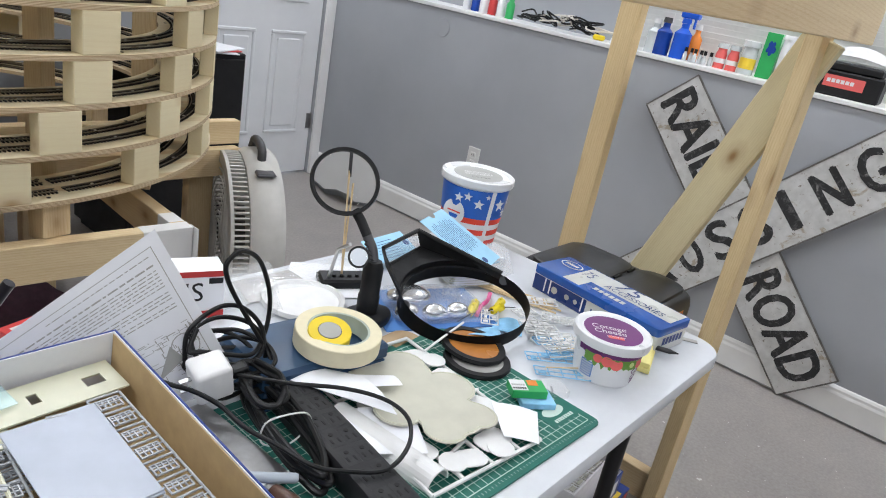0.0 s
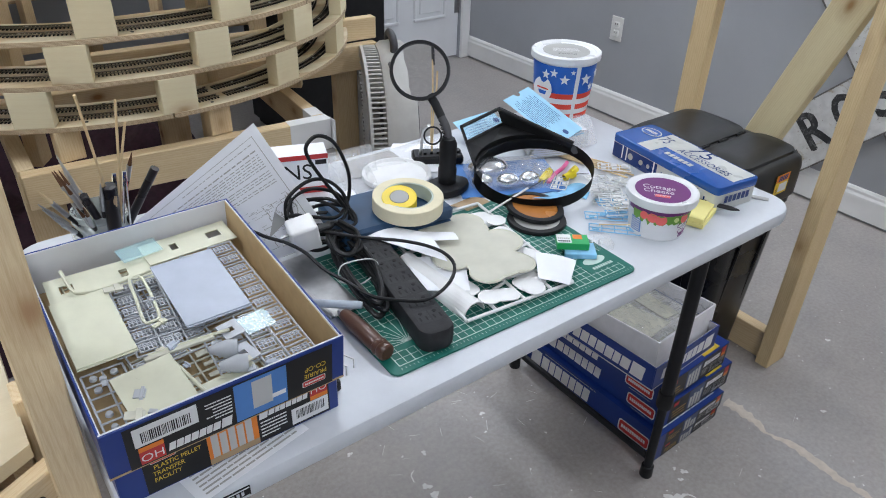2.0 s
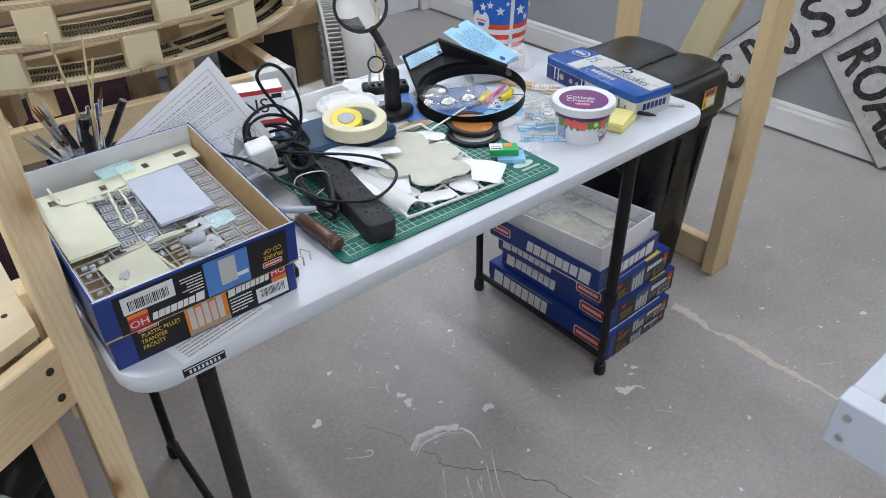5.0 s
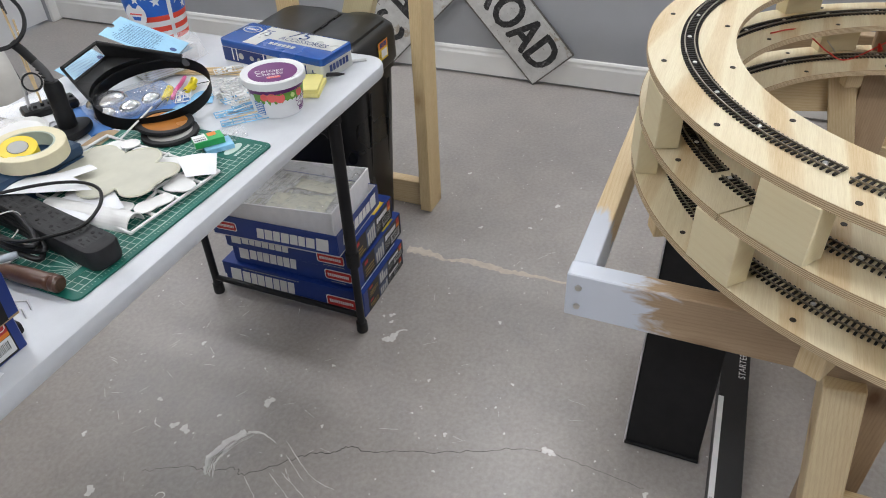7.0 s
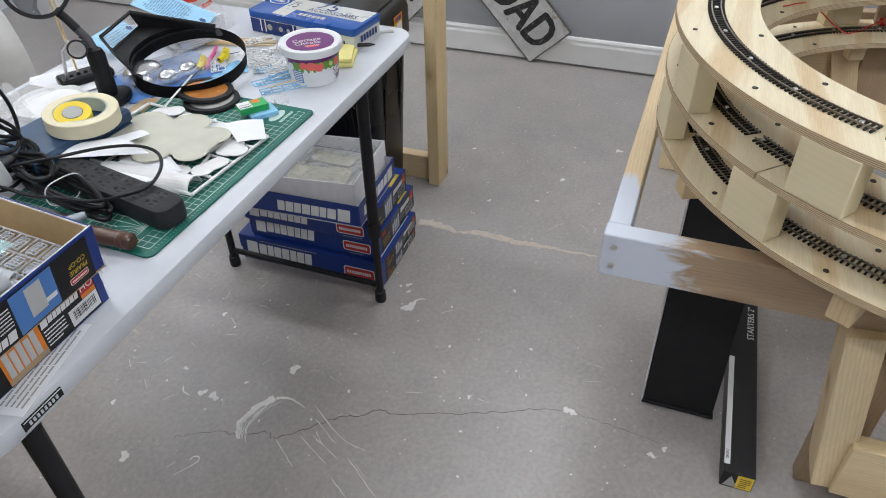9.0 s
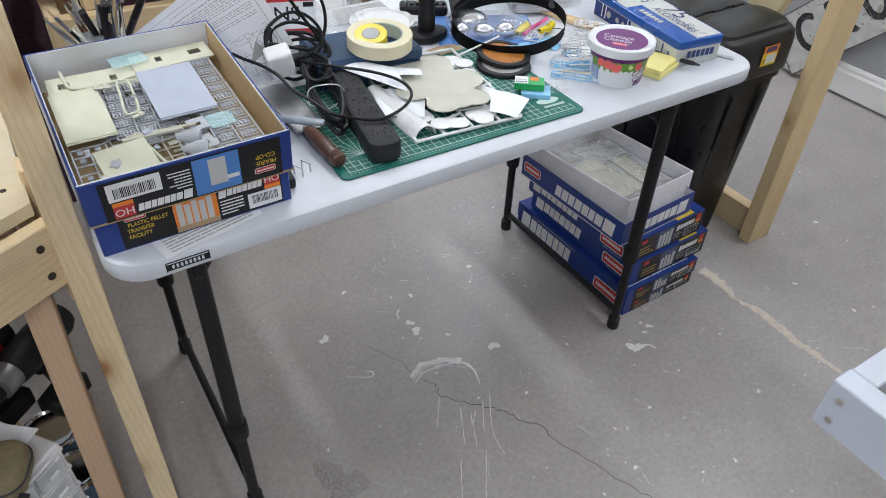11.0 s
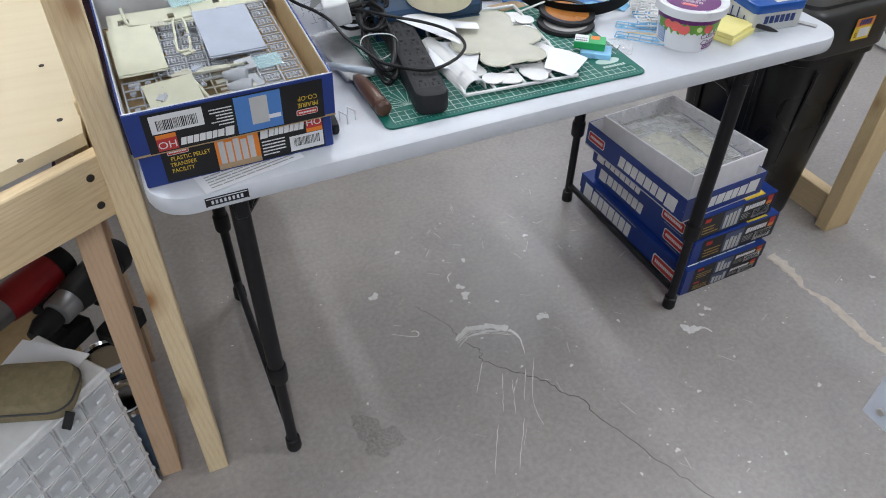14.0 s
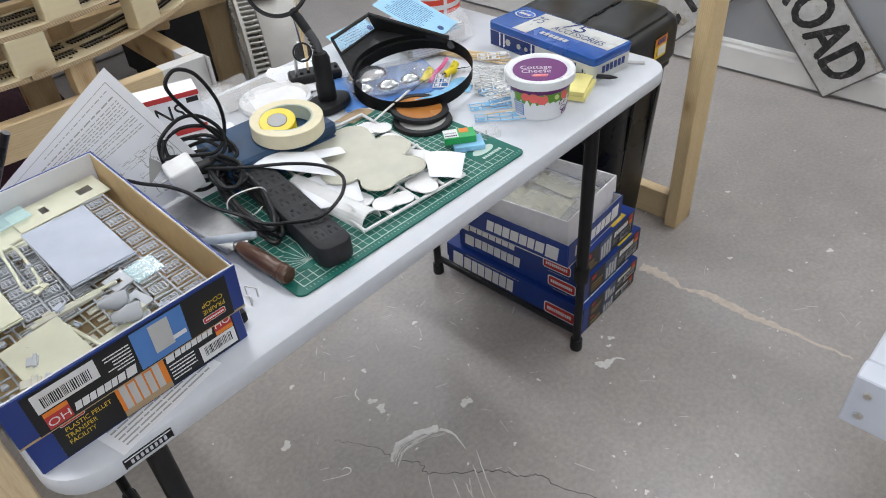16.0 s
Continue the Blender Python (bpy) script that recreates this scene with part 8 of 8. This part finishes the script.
for k, pts in enumerate(([(0.238, 0.073), (0.186, 0.002)], [(0.264, 0.026), (0.216, -0.066)], [(0.276, 0.0), (0.237, -0.082)], [(0.352, 0.034), (0.291, -0.065), (0.278, -0.132)], [(0.32, 0.016), (0.273, -0.058)], [(0.29, 0.0), (0.262, -0.03)], [(0.19, -0.09), (0.13, -0.19)], [(0.25, -0.10), (0.18, -0.2)])):
    ribbon("scratch", "fine pale scratch in the concrete", pts, [0.0006, 0.0022, 0.0007, 0.0018, 0.0005], paint_w, 0.0007, 0.0012, 14, 40 + k, "scratch")
for k, (x, y, r) in enumerate(((0.438, 0.14, 0.012), (0.297, 0.314, 0.009), (0.297, 0.282, 0.011), (0.742, -0.045, 0.016), (0.826, -0.009, 0.007), (0.80, -0.02, 0.005), (0.815, 0.01, 0.004), (0.085, 0.371, 0.011), (0.54, -0.531, 0.010), (0.535, -0.545, 0.006), (0.48, -0.73, 0.007), (0.505, -0.755, 0.006), (0.9, -0.3, 0.005), (0.64, -0.2, 0.004), (0.7, -0.4, 0.004), (1.3, -0.1, 0.006), (1.5, -0.3, 0.008), (1.35, -0.25, 0.005), (0.35, 0.40, 0.006), (0.2, 0.5, 0.006), (0.55, 0.42, 0.006), (1.6, 0.05, 0.006), (0.42, -0.02, 0.004), (0.36, 0.23, 0.004), (0.6, 0.05, 0.004), (0.5, -0.3, 0.005), (1.75, -0.45, 0.010))):
    blot("small white paint spot on the concrete", x, y, r, 60 + k)
ribbon("paint_smear", "curved white paint drip on the concrete", [(0.745, -0.05), (0.775, -0.055), (0.786, -0.075)], [0.014, 0.006, 0.004], paint_w, 0.0009, 0.001, 8, 9)
ribbon("scratch", "hooked pale scratch in the concrete", [(0.08, 0.238), (0.107, 0.219), (0.130, 0.207), (0.139, 0.213), (0.135, 0.224), (0.125, 0.226)], [0.001, 0.002, 0.003, 0.002], paint_w, 0.0007, 0.0005, 8, 10, "scratch")
ribbon("scratch", "hooked pale scratch in the concrete", [(0.30, 0.37), (0.285, 0.36), (0.28, 0.34)], [0.002, 0.003, 0.002], paint_w, 0.0007, 0.0005, 8, 11, "scratch")
rsx = random.Random(3)
for k in range(16):
    x, y, a = rsx.uniform(0.3, 0.8), rsx.uniform(0.2, 0.6), rsx.uniform(0, 3.1)
    ribbon("scratch", "fine pale scratch in the concrete", [(x, y), (x + 0.03 * math.cos(a), y + 0.03 * math.sin(a))], [0.0006, 0.0014, 0.0006], paint_w, 0.0007, 0.0006, 6, 80 + k, "scratch")
for k in range(60):
    x, y = rsx.uniform(-0.1, 2.0), rsx.uniform(-0.75, 0.7)
    blot("tiny white paint fleck on the concrete", x, y, rsx.uniform(0.0012, 0.0032), 200 + k)

fleck_bm = bmesh.new()
for k in range(900):
    x, y, r = rsx.uniform(-0.3, 2.2), rsx.uniform(-1.1, 0.75), 0.0005 + 0.0022 * rsx.random() ** 3
    n, a0, st = rsx.choice((4, 5, 6)), rsx.uniform(0, 6.28), rsx.uniform(0.5, 1.8)
    fleck_bm.faces.new([fleck_bm.verts.new((x + r * st * math.cos(a0 + 6.283 * q / n), y + r * math.sin(a0 + 6.283 * q / n), 0.0007)) for q in range(n)])
for k in range(70):
    x, y, a, L = rsx.uniform(0.0, 1.3), rsx.uniform(-0.6, 0.6), rsx.uniform(0, 3.14), rsx.uniform(0.008, 0.045)
    strip(fleck_bm, x, y, x + L * math.cos(a), y + L * math.sin(a), rsx.uniform(0.0004, 0.0011), 0.0007)
bmesh.ops.recalc_face_normals(fleck_bm, faces=fleck_bm.faces)
tagged(part("floor_flecks", fleck_bm, paint_w), "scattered tiny white paint flecks and scratches on the concrete", "paint flecks", kind="stuff")

stain_mat = material("oily_floor_stain", (0.12, 0.115, 0.11), 0.5)
stain_n = noise_of(stain_mat, coords(stain_mat, object_space=False), 170, 5, 0.75)
to(stain_mat, "Alpha", ramp(stain_mat, stain_n, [(0.40, (0,) * 3), (0.70, (0.20,) * 3)]))
for k, (dx, dy, r) in enumerate(((0, -0.01, 0.046),)):
    o = blot("dark speckled oil stain on the concrete", -0.054 + dx, 0.000 + dy, r, 300 + k, stain_mat)
    o.name, o.location = "floor_stain", (0, 0, 0.0003 * k)

# ---- right side: black panel, long box, bucket, wires ----
panel = thing("leaning_board", "tall black panel leaning under the low helix", "panel", face((0.622, -0.690, 0.004), (0.0, -1, 0), (0.20, 0, 1)))
part("panel_face", bm_box(0.156, 0.60, 0.016, (0.078, 0.30, -0.010), 0.002), black_plastic, panel)
part("panel_edge", bm_box(0.004, 0.60, 0.03, (-0.002, 0.30, -0.014), 0.001), grey_card, panel)
part("panel_lip", bm_box(0.16, 0.008, 0.022, (0.078, 0.004, -0.008), 0.001), black_plastic, panel)
for sg in (-1, 1):
    part("panel_relief", bm_tube(smooth_path([(0.078 + sg * 0.072, 0.40, 0.0), (0.078 + sg * 0.05, 0.372, 0.002), (0.078 + sg * 0.006, 0.372, 0.002), (0.078 + sg * 0.004, 0.34, 0.001)], 6), 0.004, 7), black_plastic, panel, smooth=True)
lbx = thing("long_box", "long narrow black printed box lying on the floor", "box", pose(0.455, -0.937, 0.0, 0, 0, 1))
part("carton", bm_box(0.62, 0.064, 0.05, (0.31, 0.032, 0.025), 0.002), black_ink, lbx)
flat("white_label", 0.02, 0.002, 0.34, 0.014, white_ink, lbx, face((0, 0.05, 0.05), (1, 0, 0), (0, 1, 0)))
barcode(0.03, 0.003, 0.06, 0.013, lbx, face((0, 0.05, 0.05), (1, 0, 0), (0, 1, 0)), 0.001, 21)
words("STARTERS 2\"", 0.022, 0.47, 0.016, white_ink, lbx, face((0, 0.0, 0.05), (1, 0, 0), (0, 1, 0)), turn=0)
em = face((0, 0.064, 0), (0, -1, 0), (0, 0, 1))
flat("yellow_panel", 0.03, 0.004, 0.062, 0.046, yellow_ink, lbx, em)
part("end_mark", bm_plate([(0.006, 0.006), (0.034, 0.006), (0.018, 0.04)], 0.0006, 0.0009), grey_ink, lbx, m=em)
lines(0.036, 0.008, 0.058, 0.04, 5, black_ink, lbx, em, seed=22)
bucket = thing("white_bucket", "white plastic bucket standing on the floor", "bucket", pose(0.335, -1.20, 0))
part("pail", bm_lathe([(0, 0.003), (0.075, 0.003), (0.078, 0), (0.09, 0.14), (0.096, 0.142), (0.096, 0.152), (0.089, 0.152), (0.075, 0.008), (0, 0.008)], 40), tub_white, bucket, smooth=True)
part("bail", bm_tube(smooth_path([(-0.096, 0, 0.135), (-0.06, -0.06, 0.15), (0, -0.085, 0.156), (0.06, -0.06, 0.15), (0.096, 0, 0.135)], 6), 0.002, 6), brushed, bucket)
red_wire, white_wire = gloss("red_wire", (0.6, 0.03, 0.02), 0.4), gloss("white_wire", (0.6, 0.56, 0.5), 0.4)
for nm, pts, mt in (
    ("red", [(1.395, -1.065, 0.70), (1.385, -1.05, 0.69), (1.33, -0.98, 0.665), (1.27, -0.93, 0.70), (1.22, -0.86, 0.76), (1.15, -0.80, 0.772)], red_wire),
    ("white", [(1.395, -1.07, 0.69), (1.38, -1.04, 0.62), (1.385, -1.00, 0.60), (1.37, -0.96, 0.66), (1.34, -0.93, 0.70)], white_wire),
    ("white", [(1.395, -1.075, 0.68), (1.385, -1.12, 0.60), (1.38, -1.16, 0.55), (1.39, -1.28, 0.54), (1.42, -1.42, 0.56)], white_wire),
    ("black", [(1.395, -1.07, 0.68), (1.38, -1.09, 0.60), (1.375, -1.14, 0.55), (1.38, -1.18, 0.50), (1.39, -1.26, 0.46), (1.41, -1.36, 0.47)], cord_black)):
    tagged(part("loose_wire", bm_tube(smooth_path(pts, 7), 0.0016, 6), mt, smooth=True), nm + " insulated wire hanging from the helix post", "wire", "loose wires")
for k, (x, y, z) in enumerate(((1.392, -1.06, 0.69), (1.393, -1.072, 0.675), (1.391, -1.05, 0.67))):
    tagged(part("wire_nut", bm_cyl(0.006, 0.003, 0.02, n=12), red_wire, smooth=True, m=pose(x, y, z, 20 * k, 30, 40 * k)), "red plastic wire nut on a loose wire", "wire nut", "wire nuts")

# ---- left side, under the bench ----
clear_drawer = material("clear_drawer_plastic", (0.85, 0.87, 0.88), 0.15)
cdp = clear_drawer.node_tree.nodes["Principled BSDF"]
cdp.inputs["Alpha"].default_value = 0.45
dc = thing("drawer_organizer", "white parts organizer with rows of clear drawers", "drawer cabinet", pose(-0.478, 0.068, 0, 0, 0, -142))
part("case", bm_box(0.30, 0.16, 0.36, (0.15, -0.082, 0.18), 0.003), styrene_white, dc)
# the drawer face looks towards the room
for i in range(5):
    for j in range(7):
        x, z = 0.012 + 0.056 * i, 0.020 + 0.048 * j
        dr = part("drawer", bm_box(0.050, 0.012, 0.041, (x + 0.025, 0.004, z + 0.021), 0.002), clear_drawer, dc)
        part("pull", bm_box(0.02, 0.006, 0.006, (x + 0.025, 0.013, z + 0.022), 0.001), clear_drawer, dr)
for j in range(8):
    part("shelf_edge", bm_box(0.296, 0.008, 0.006, (0.15, 0.001, 0.016 + 0.048 * j)), styrene_white, dc)
pouch_tan = plain("olive_canvas", (0.22, 0.18, 0.10), 0.8, vary=0.15, scale=90, bumpy=0.3)
pch = thing("tool_pouch", "olive canvas zip pouch on the drawer organizer", "pouch", pose(-0.585, 0.045, 0.362, 0, 0, -20))
part("pouch_body", bm_plate(rounded(-0.07, -0.045, 0.07, 0.045, 0.03, 6), 0, 0.05, bevel=0.015), pouch_tan, pch, smooth=True)
part("zip_line", bm_tube([(x, y, 0.028) for x, y in rounded(-0.0705, -0.0455, 0.0705, 0.0455, 0.03, 6)], 0.002, 5, True), dark_plastic, pch)
part("zip_tab", bm_box(0.014, 0.004, 0.045, (0.066, -0.048, 0.01), 0.001, Euler((0, radians(25), 0)).to_matrix().to_4x4()), black_plastic, pch, "black zip tab")
leaf_sheet("loose_sheet", "white printed sheet on the drawer organizer", ((-0.50, 0.11, 0.3625), (-0.60, 0.19, 0.3625), (-0.66, 0.11, 0.3625), (-0.56, 0.05, 0.3625)), paper_white, 0.004)
drill_red = gloss("drill_red_plastic", (0.30, 0.010, 0.014), 0.4)
drill_dark = plain("drill_black_plastic", (0.015, 0.014, 0.014), 0.5, vary=0.2)
grey_metal = plain("dull_grey_metal", (0.35, 0.35, 0.35), 0.4, 0.8)


def drill(m, label, shell):
    d = thing("cordless_drill", label, "drill", m, "cordless drills under the bench")
    ax = Euler((0, radians(90), 0)).to_matrix().to_4x4()
    part("motor_housing", bm_lathe([(0, -0.09), (0.028, -0.088), (0.034, -0.07), (0.035, 0.02), (0.030, 0.05), (0, 0.05)], 24, rot=ax), shell, d, smooth=True)
    part("rear_cap", bm_lathe([(0, -0.096), (0.03, -0.094), (0.036, -0.08), (0.036, -0.06), (0, -0.06)], 24, rot=ax), black_plastic, d, smooth=True)
    part("gearbox", bm_lathe([(0, 0.05), (0.028, 0.05), (0.027, 0.085), (0.02, 0.09), (0, 0.09)], 24, rot=ax), grey_metal, d, smooth=True)
    part("chuck", bm_lathe([(0, 0.09), (0.021, 0.09), (0.022, 0.12), (0.012, 0.145), (0, 0.146)], 20, rot=ax), black_plastic, d, smooth=True)
    part("grip", bm_box(0.045, 0.036, 0.11, (-0.035, 0, -0.08), 0.012, Euler((0, radians(12), 0)).to_matrix().to_4x4(), 2), black_plastic, d, smooth=True)
    part("battery", bm_box(0.09, 0.06, 0.045, (-0.03, 0, -0.155), 0.008), drill_dark, d, smooth=True)
    part("trigger", bm_box(0.014, 0.014, 0.026, (-0.002, 0, -0.05), 0.004), black_plastic, d)
    part("side_plate", bm_box(0.06, 0.004, 0.02, (-0.03, -0.036, 0.0), 0.001), drill_red if shell is drill_dark else black_plastic, d)
    return d


bxs = thing("cardboard_box", "plain brown cardboard box under the bench", "box", pose(-0.72, 0.36, 0))
part("carton", bm_box(0.26, 0.24, 0.18, (0, 0, 0.09), 0.002), kraft, bxs)
drill(pose(-0.592, 0.312, 0.365, 0, 0, 222), "red and black cordless drill standing under the bench", drill_red)
drill(pose(-0.492, 0.317, 0.340, 0, 0, 227), "black cordless drill with red side and grey metal gearbox", drill_dark)
tin_lbl = plain("can_label", (0.10, 0.16, 0.24), 0.4, vary=0.3, scale=25)
for x, y, lab in ((-0.512, 0.262, "paint can with a shiny metal lid on the floor"), (-0.488, 0.150, "small paint can with a shiny metal rim")):
    cn = thing("paint_can", lab, "paint can", pose(x, y, 0), "paint cans under the bench")
    rc = 0.052 if y > 0.2 else 0.045
    part("can_body", bm_lathe([(0, 0), (rc, 0), (rc, 0.178), (0, 0.178)], 36), tin_lbl, cn, smooth=True)
    part("can_rim", bm_lathe([(rc - 0.008, 0.178), (rc + 0.0015, 0.178), (rc + 0.0015, 0.185), (rc - 0.003, 0.187), (rc - 0.008, 0.182), (rc - 0.008, 0.178)], 36), chrome, cn, smooth=True)
    part("can_lid", bm_lathe([(rc - 0.0085, 0.1785), (rc - 0.0085, 0.184), (rc - 0.016, 0.182), (0, 0.182), (0, 0.1785)], 36), chrome, cn, smooth=True)

# ---- things on the window ledge ----
LZ = LEDGE + 0.0006


def bottle(name, label, y, r, h, mat, cap, cap_h=0.02, x=2.50, neck=0.45, group="bottles on the ledge"):
    b = thing(name, label, "bottle", pose(x, y, LZ), group)
    part("bottle_body", bm_lathe([(0, 0), (r, 0), (r, h * 0.72), (r * neck, h * 0.86), (r * neck, h), (0, h)], 24), mat, b, smooth=True)
    part("cap", bm_cyl(r * neck * 1.25, r * neck * 1.15, cap_h, (0, 0, h + 0.0005), 18), cap, b, smooth=True)
    return b


deep_blue = gloss("deep_blue_plastic", (0.01, 0.05, 0.30), 0.2)
royal = gloss("royal_blue_plastic", (0.015, 0.10, 0.60), 0.25)
clear_w = gloss("clear_white_plastic", (0.55, 0.58, 0.58), 0.15)
bottle("squeeze_bottle", "clear bottle of pale blue liquid on the ledge", 0.985, 0.030, 0.115, clear_w, styrene_white)
bottle("squeeze_bottle", "dark blue bottle on the window ledge", 0.945, 0.032, 0.125, deep_blue, dark_plastic)
sp = bottle("spray_bottle", "bright blue spray bottle with trigger on the ledge", 0.868, 0.034, 0.135, royal, royal, 0.02)
part("trigger_head", bm_box(0.03, 0.075, 0.022, (0, -0.012, 0.167), 0.004), royal, sp)
part("trigger", bm_box(0.012, 0.008, 0.04, (0, -0.035, 0.14), 0.002), royal, sp)
bottle("spray_bottle", "orange-labelled clear bottle behind the spray bottle", 0.835, 0.024, 0.12, orange_ink, styrene_white, x=2.56)
for k in range(6):
    bottle("dropper_bottle", "small clear dropper bottle with a black cap", 0.828 - 0.020 * k, 0.0085, 0.035, clear_w, black_plastic, 0.016, x=2.475 + 0.012 * (k % 2), neck=0.6, group="dropper bottles on the ledge")
for y in (0.696, 0.648):
    v = bottle("red_vial", "clear vial of red powder with a clear cap", y, 0.021, 0.075, berry_ink, clear_w, 0.018, neck=0.8, group="red vials on the ledge")
    part("vial_label", bm_cyl(0.0214, 0.0214, 0.018, (0, 0, 0.02), 24), white_ink, v)
j = bottle("clear_jar", "clear plastic jar with a printed label on the ledge", 0.592, 0.029, 0.10, clear_w, clear_w, 0.02, neck=0.9)
part("jar_label", bm_cyl(0.0293, 0.0293, 0.04, (0, 0, 0.02), 28), yellow_ink, j)
gl = thing("glove_box", "green and white cardboard glove box standing on the ledge", "box", pose(2.53, 0.528, LZ, 0, 0, 8))
part("carton", bm_box(0.06, 0.055, 0.165, (0, 0, 0.0825), 0.001), green_ink, gl)
part("hand_mark", bm_plate(outline_cloud(0, 0, 0.028, 0.018, 90, 5, 0.4, 40), 0, 0.0005), deep_blue, gl, m=face((-0.0305, 0, 0.11), (0, -1, 0), (0, 0, 1)))
bottle("white_bottle", "plain white capped bottle on the window ledge", 0.468, 0.020, 0.15, tub_white, tub_white, 0.015, neck=0.9)
bat = thing("car_battery", "black battery box with a red and white label", "battery", pose(2.51, 0.235, LZ, 0, 0, 4))
part("battery_case", bm_box(0.14, 0.23, 0.085, (0, 0, 0.0425), 0.005), black_plastic, bat)
part("battery_top", bm_box(0.12, 0.20, 0.03, (0, 0, 0.1), 0.006), black_plastic, bat)
flat("red_label", -0.07, 0.03, 0.06, 0.07, berry_ink, bat, face((-0.0705, 0, 0), (0, -1, 0), (0, 0, 1)))
bars(-0.06, 0.045, 0.03, 0.058, 6, white_ink, bat, face((-0.0705, 0, 0), (0, -1, 0), (0, 0, 1)), 0.001)
leaf_sheet("grey_bag", "crumpled grey plastic bag lying on the battery", ((2.47, 0.34, LZ + 0.13), (2.47, 0.12, LZ + 0.125), (2.57, 0.12, LZ + 0.14), (2.57, 0.34, LZ + 0.15)), grey_card, 0.03, "plastic bag")
rw = random.Random(9)
for k in range(16):
    y0 = 1.20 + 0.45 * rw.random()
    pts = [(2.46 + 0.1 * rw.random(), y0 + 0.16 * (rw.random() - 0.5), LZ + 0.012 + 0.06 * rw.random()) for _ in range(6)]
    tagged(part("tangled_cord", bm_tube(smooth_path(pts, 6), 0.004, 6), cord_black if k % 4 else white_wire, smooth=True), "tangled cable heaped on the window ledge", "cable", "cables on the ledge")
tagged(part("yellow_plug", bm_box(0.03, 0.05, 0.022, bevel=0.006), yellow_plastic, m=pose(2.46, 1.21, LZ + 0.012, 0, 0, 20)), "yellow plastic plug among the cables", "plug")
leaf_sheet("white_pouch", "white plastic pouch leaning on the ledge", ((2.46, 1.12, LZ + 0.1), (2.46, 1.16, LZ), (2.52, 1.07, LZ), (2.52, 1.05, LZ + 0.1)), paper_white, 0.01, "pouch")
for k, mt in enumerate((green_ink, tub_white, red_ink, tub_white, deep_blue, tub_white)):
    bottle("small_bottle", "small coloured bottle in the row on the ledge", 1.72 + 0.052 * k, 0.02, 0.09, mt, white_ink, 0.012, neck=0.6)

# ---- kit parts in the tray on the floor stack ----
sprue("parts_sprue", "sand coloured sprue bagged in the grey tray", 0.20, 0.29, 6, 9, styrene_sand, TRAY_2 @ pose(0.020, 0.012, 0.044), "plate", seed=50, group="sprues in the grey tray")
sprue("parts_sprue", "white window sprue bagged in the grey tray", 0.17, 0.25, 5, 10, styrene_white, TRAY_2 @ pose(0.035, 0.035, 0.050, 0, 0, -5), "window", seed=51, group="sprues in the grey tray")
tagged(part("wall_plate", bm_box(0.09, 0.17, 0.002, bevel=0.0004), styrene_sand, m=TRAY_2 @ pose(0.07, 0.13, 0.056, 0, 0, 4)), "sand coloured plastic wall in the grey tray", "model wall")
tagged(part("wall_plate", bm_box(0.05, 0.12, 0.002, bevel=0.0004), styrene_sand, m=TRAY_2 @ pose(0.16, 0.12, 0.055, 0, 0, -8)), "sand coloured plastic wall in the grey tray", "model wall")
bm = bmesh.new()
n = 64
gv = [[bm.verts.new(TRAY_2 @ Vector((0.008 + 0.224 * i / n, 0.008 + 0.296 * k / n, 0.062 + 0.016 * noise.noise(Vector((i * 0.14, k * 0.12, 2))) + 0.012 * noise.noise(Vector((i * 0.36, k * 0.32, 7))) - 0.007 * abs(noise.noise(Vector((i * 0.22, k * 0.30, 5)))) + (0.02 if i in (0, n) or k in (0, n) else 0)))) for k in range(n + 1)] for i in range(n + 1)]
for i in range(n):
    for k in range(n):
        bm.faces.new((gv[i][k], gv[i + 1][k], gv[i + 1][k + 1], gv[i][k + 1]))
tagged(part("clear_bag", bm, clear_film), "wrinkled clear plastic bag over the kit parts", "plastic bag")
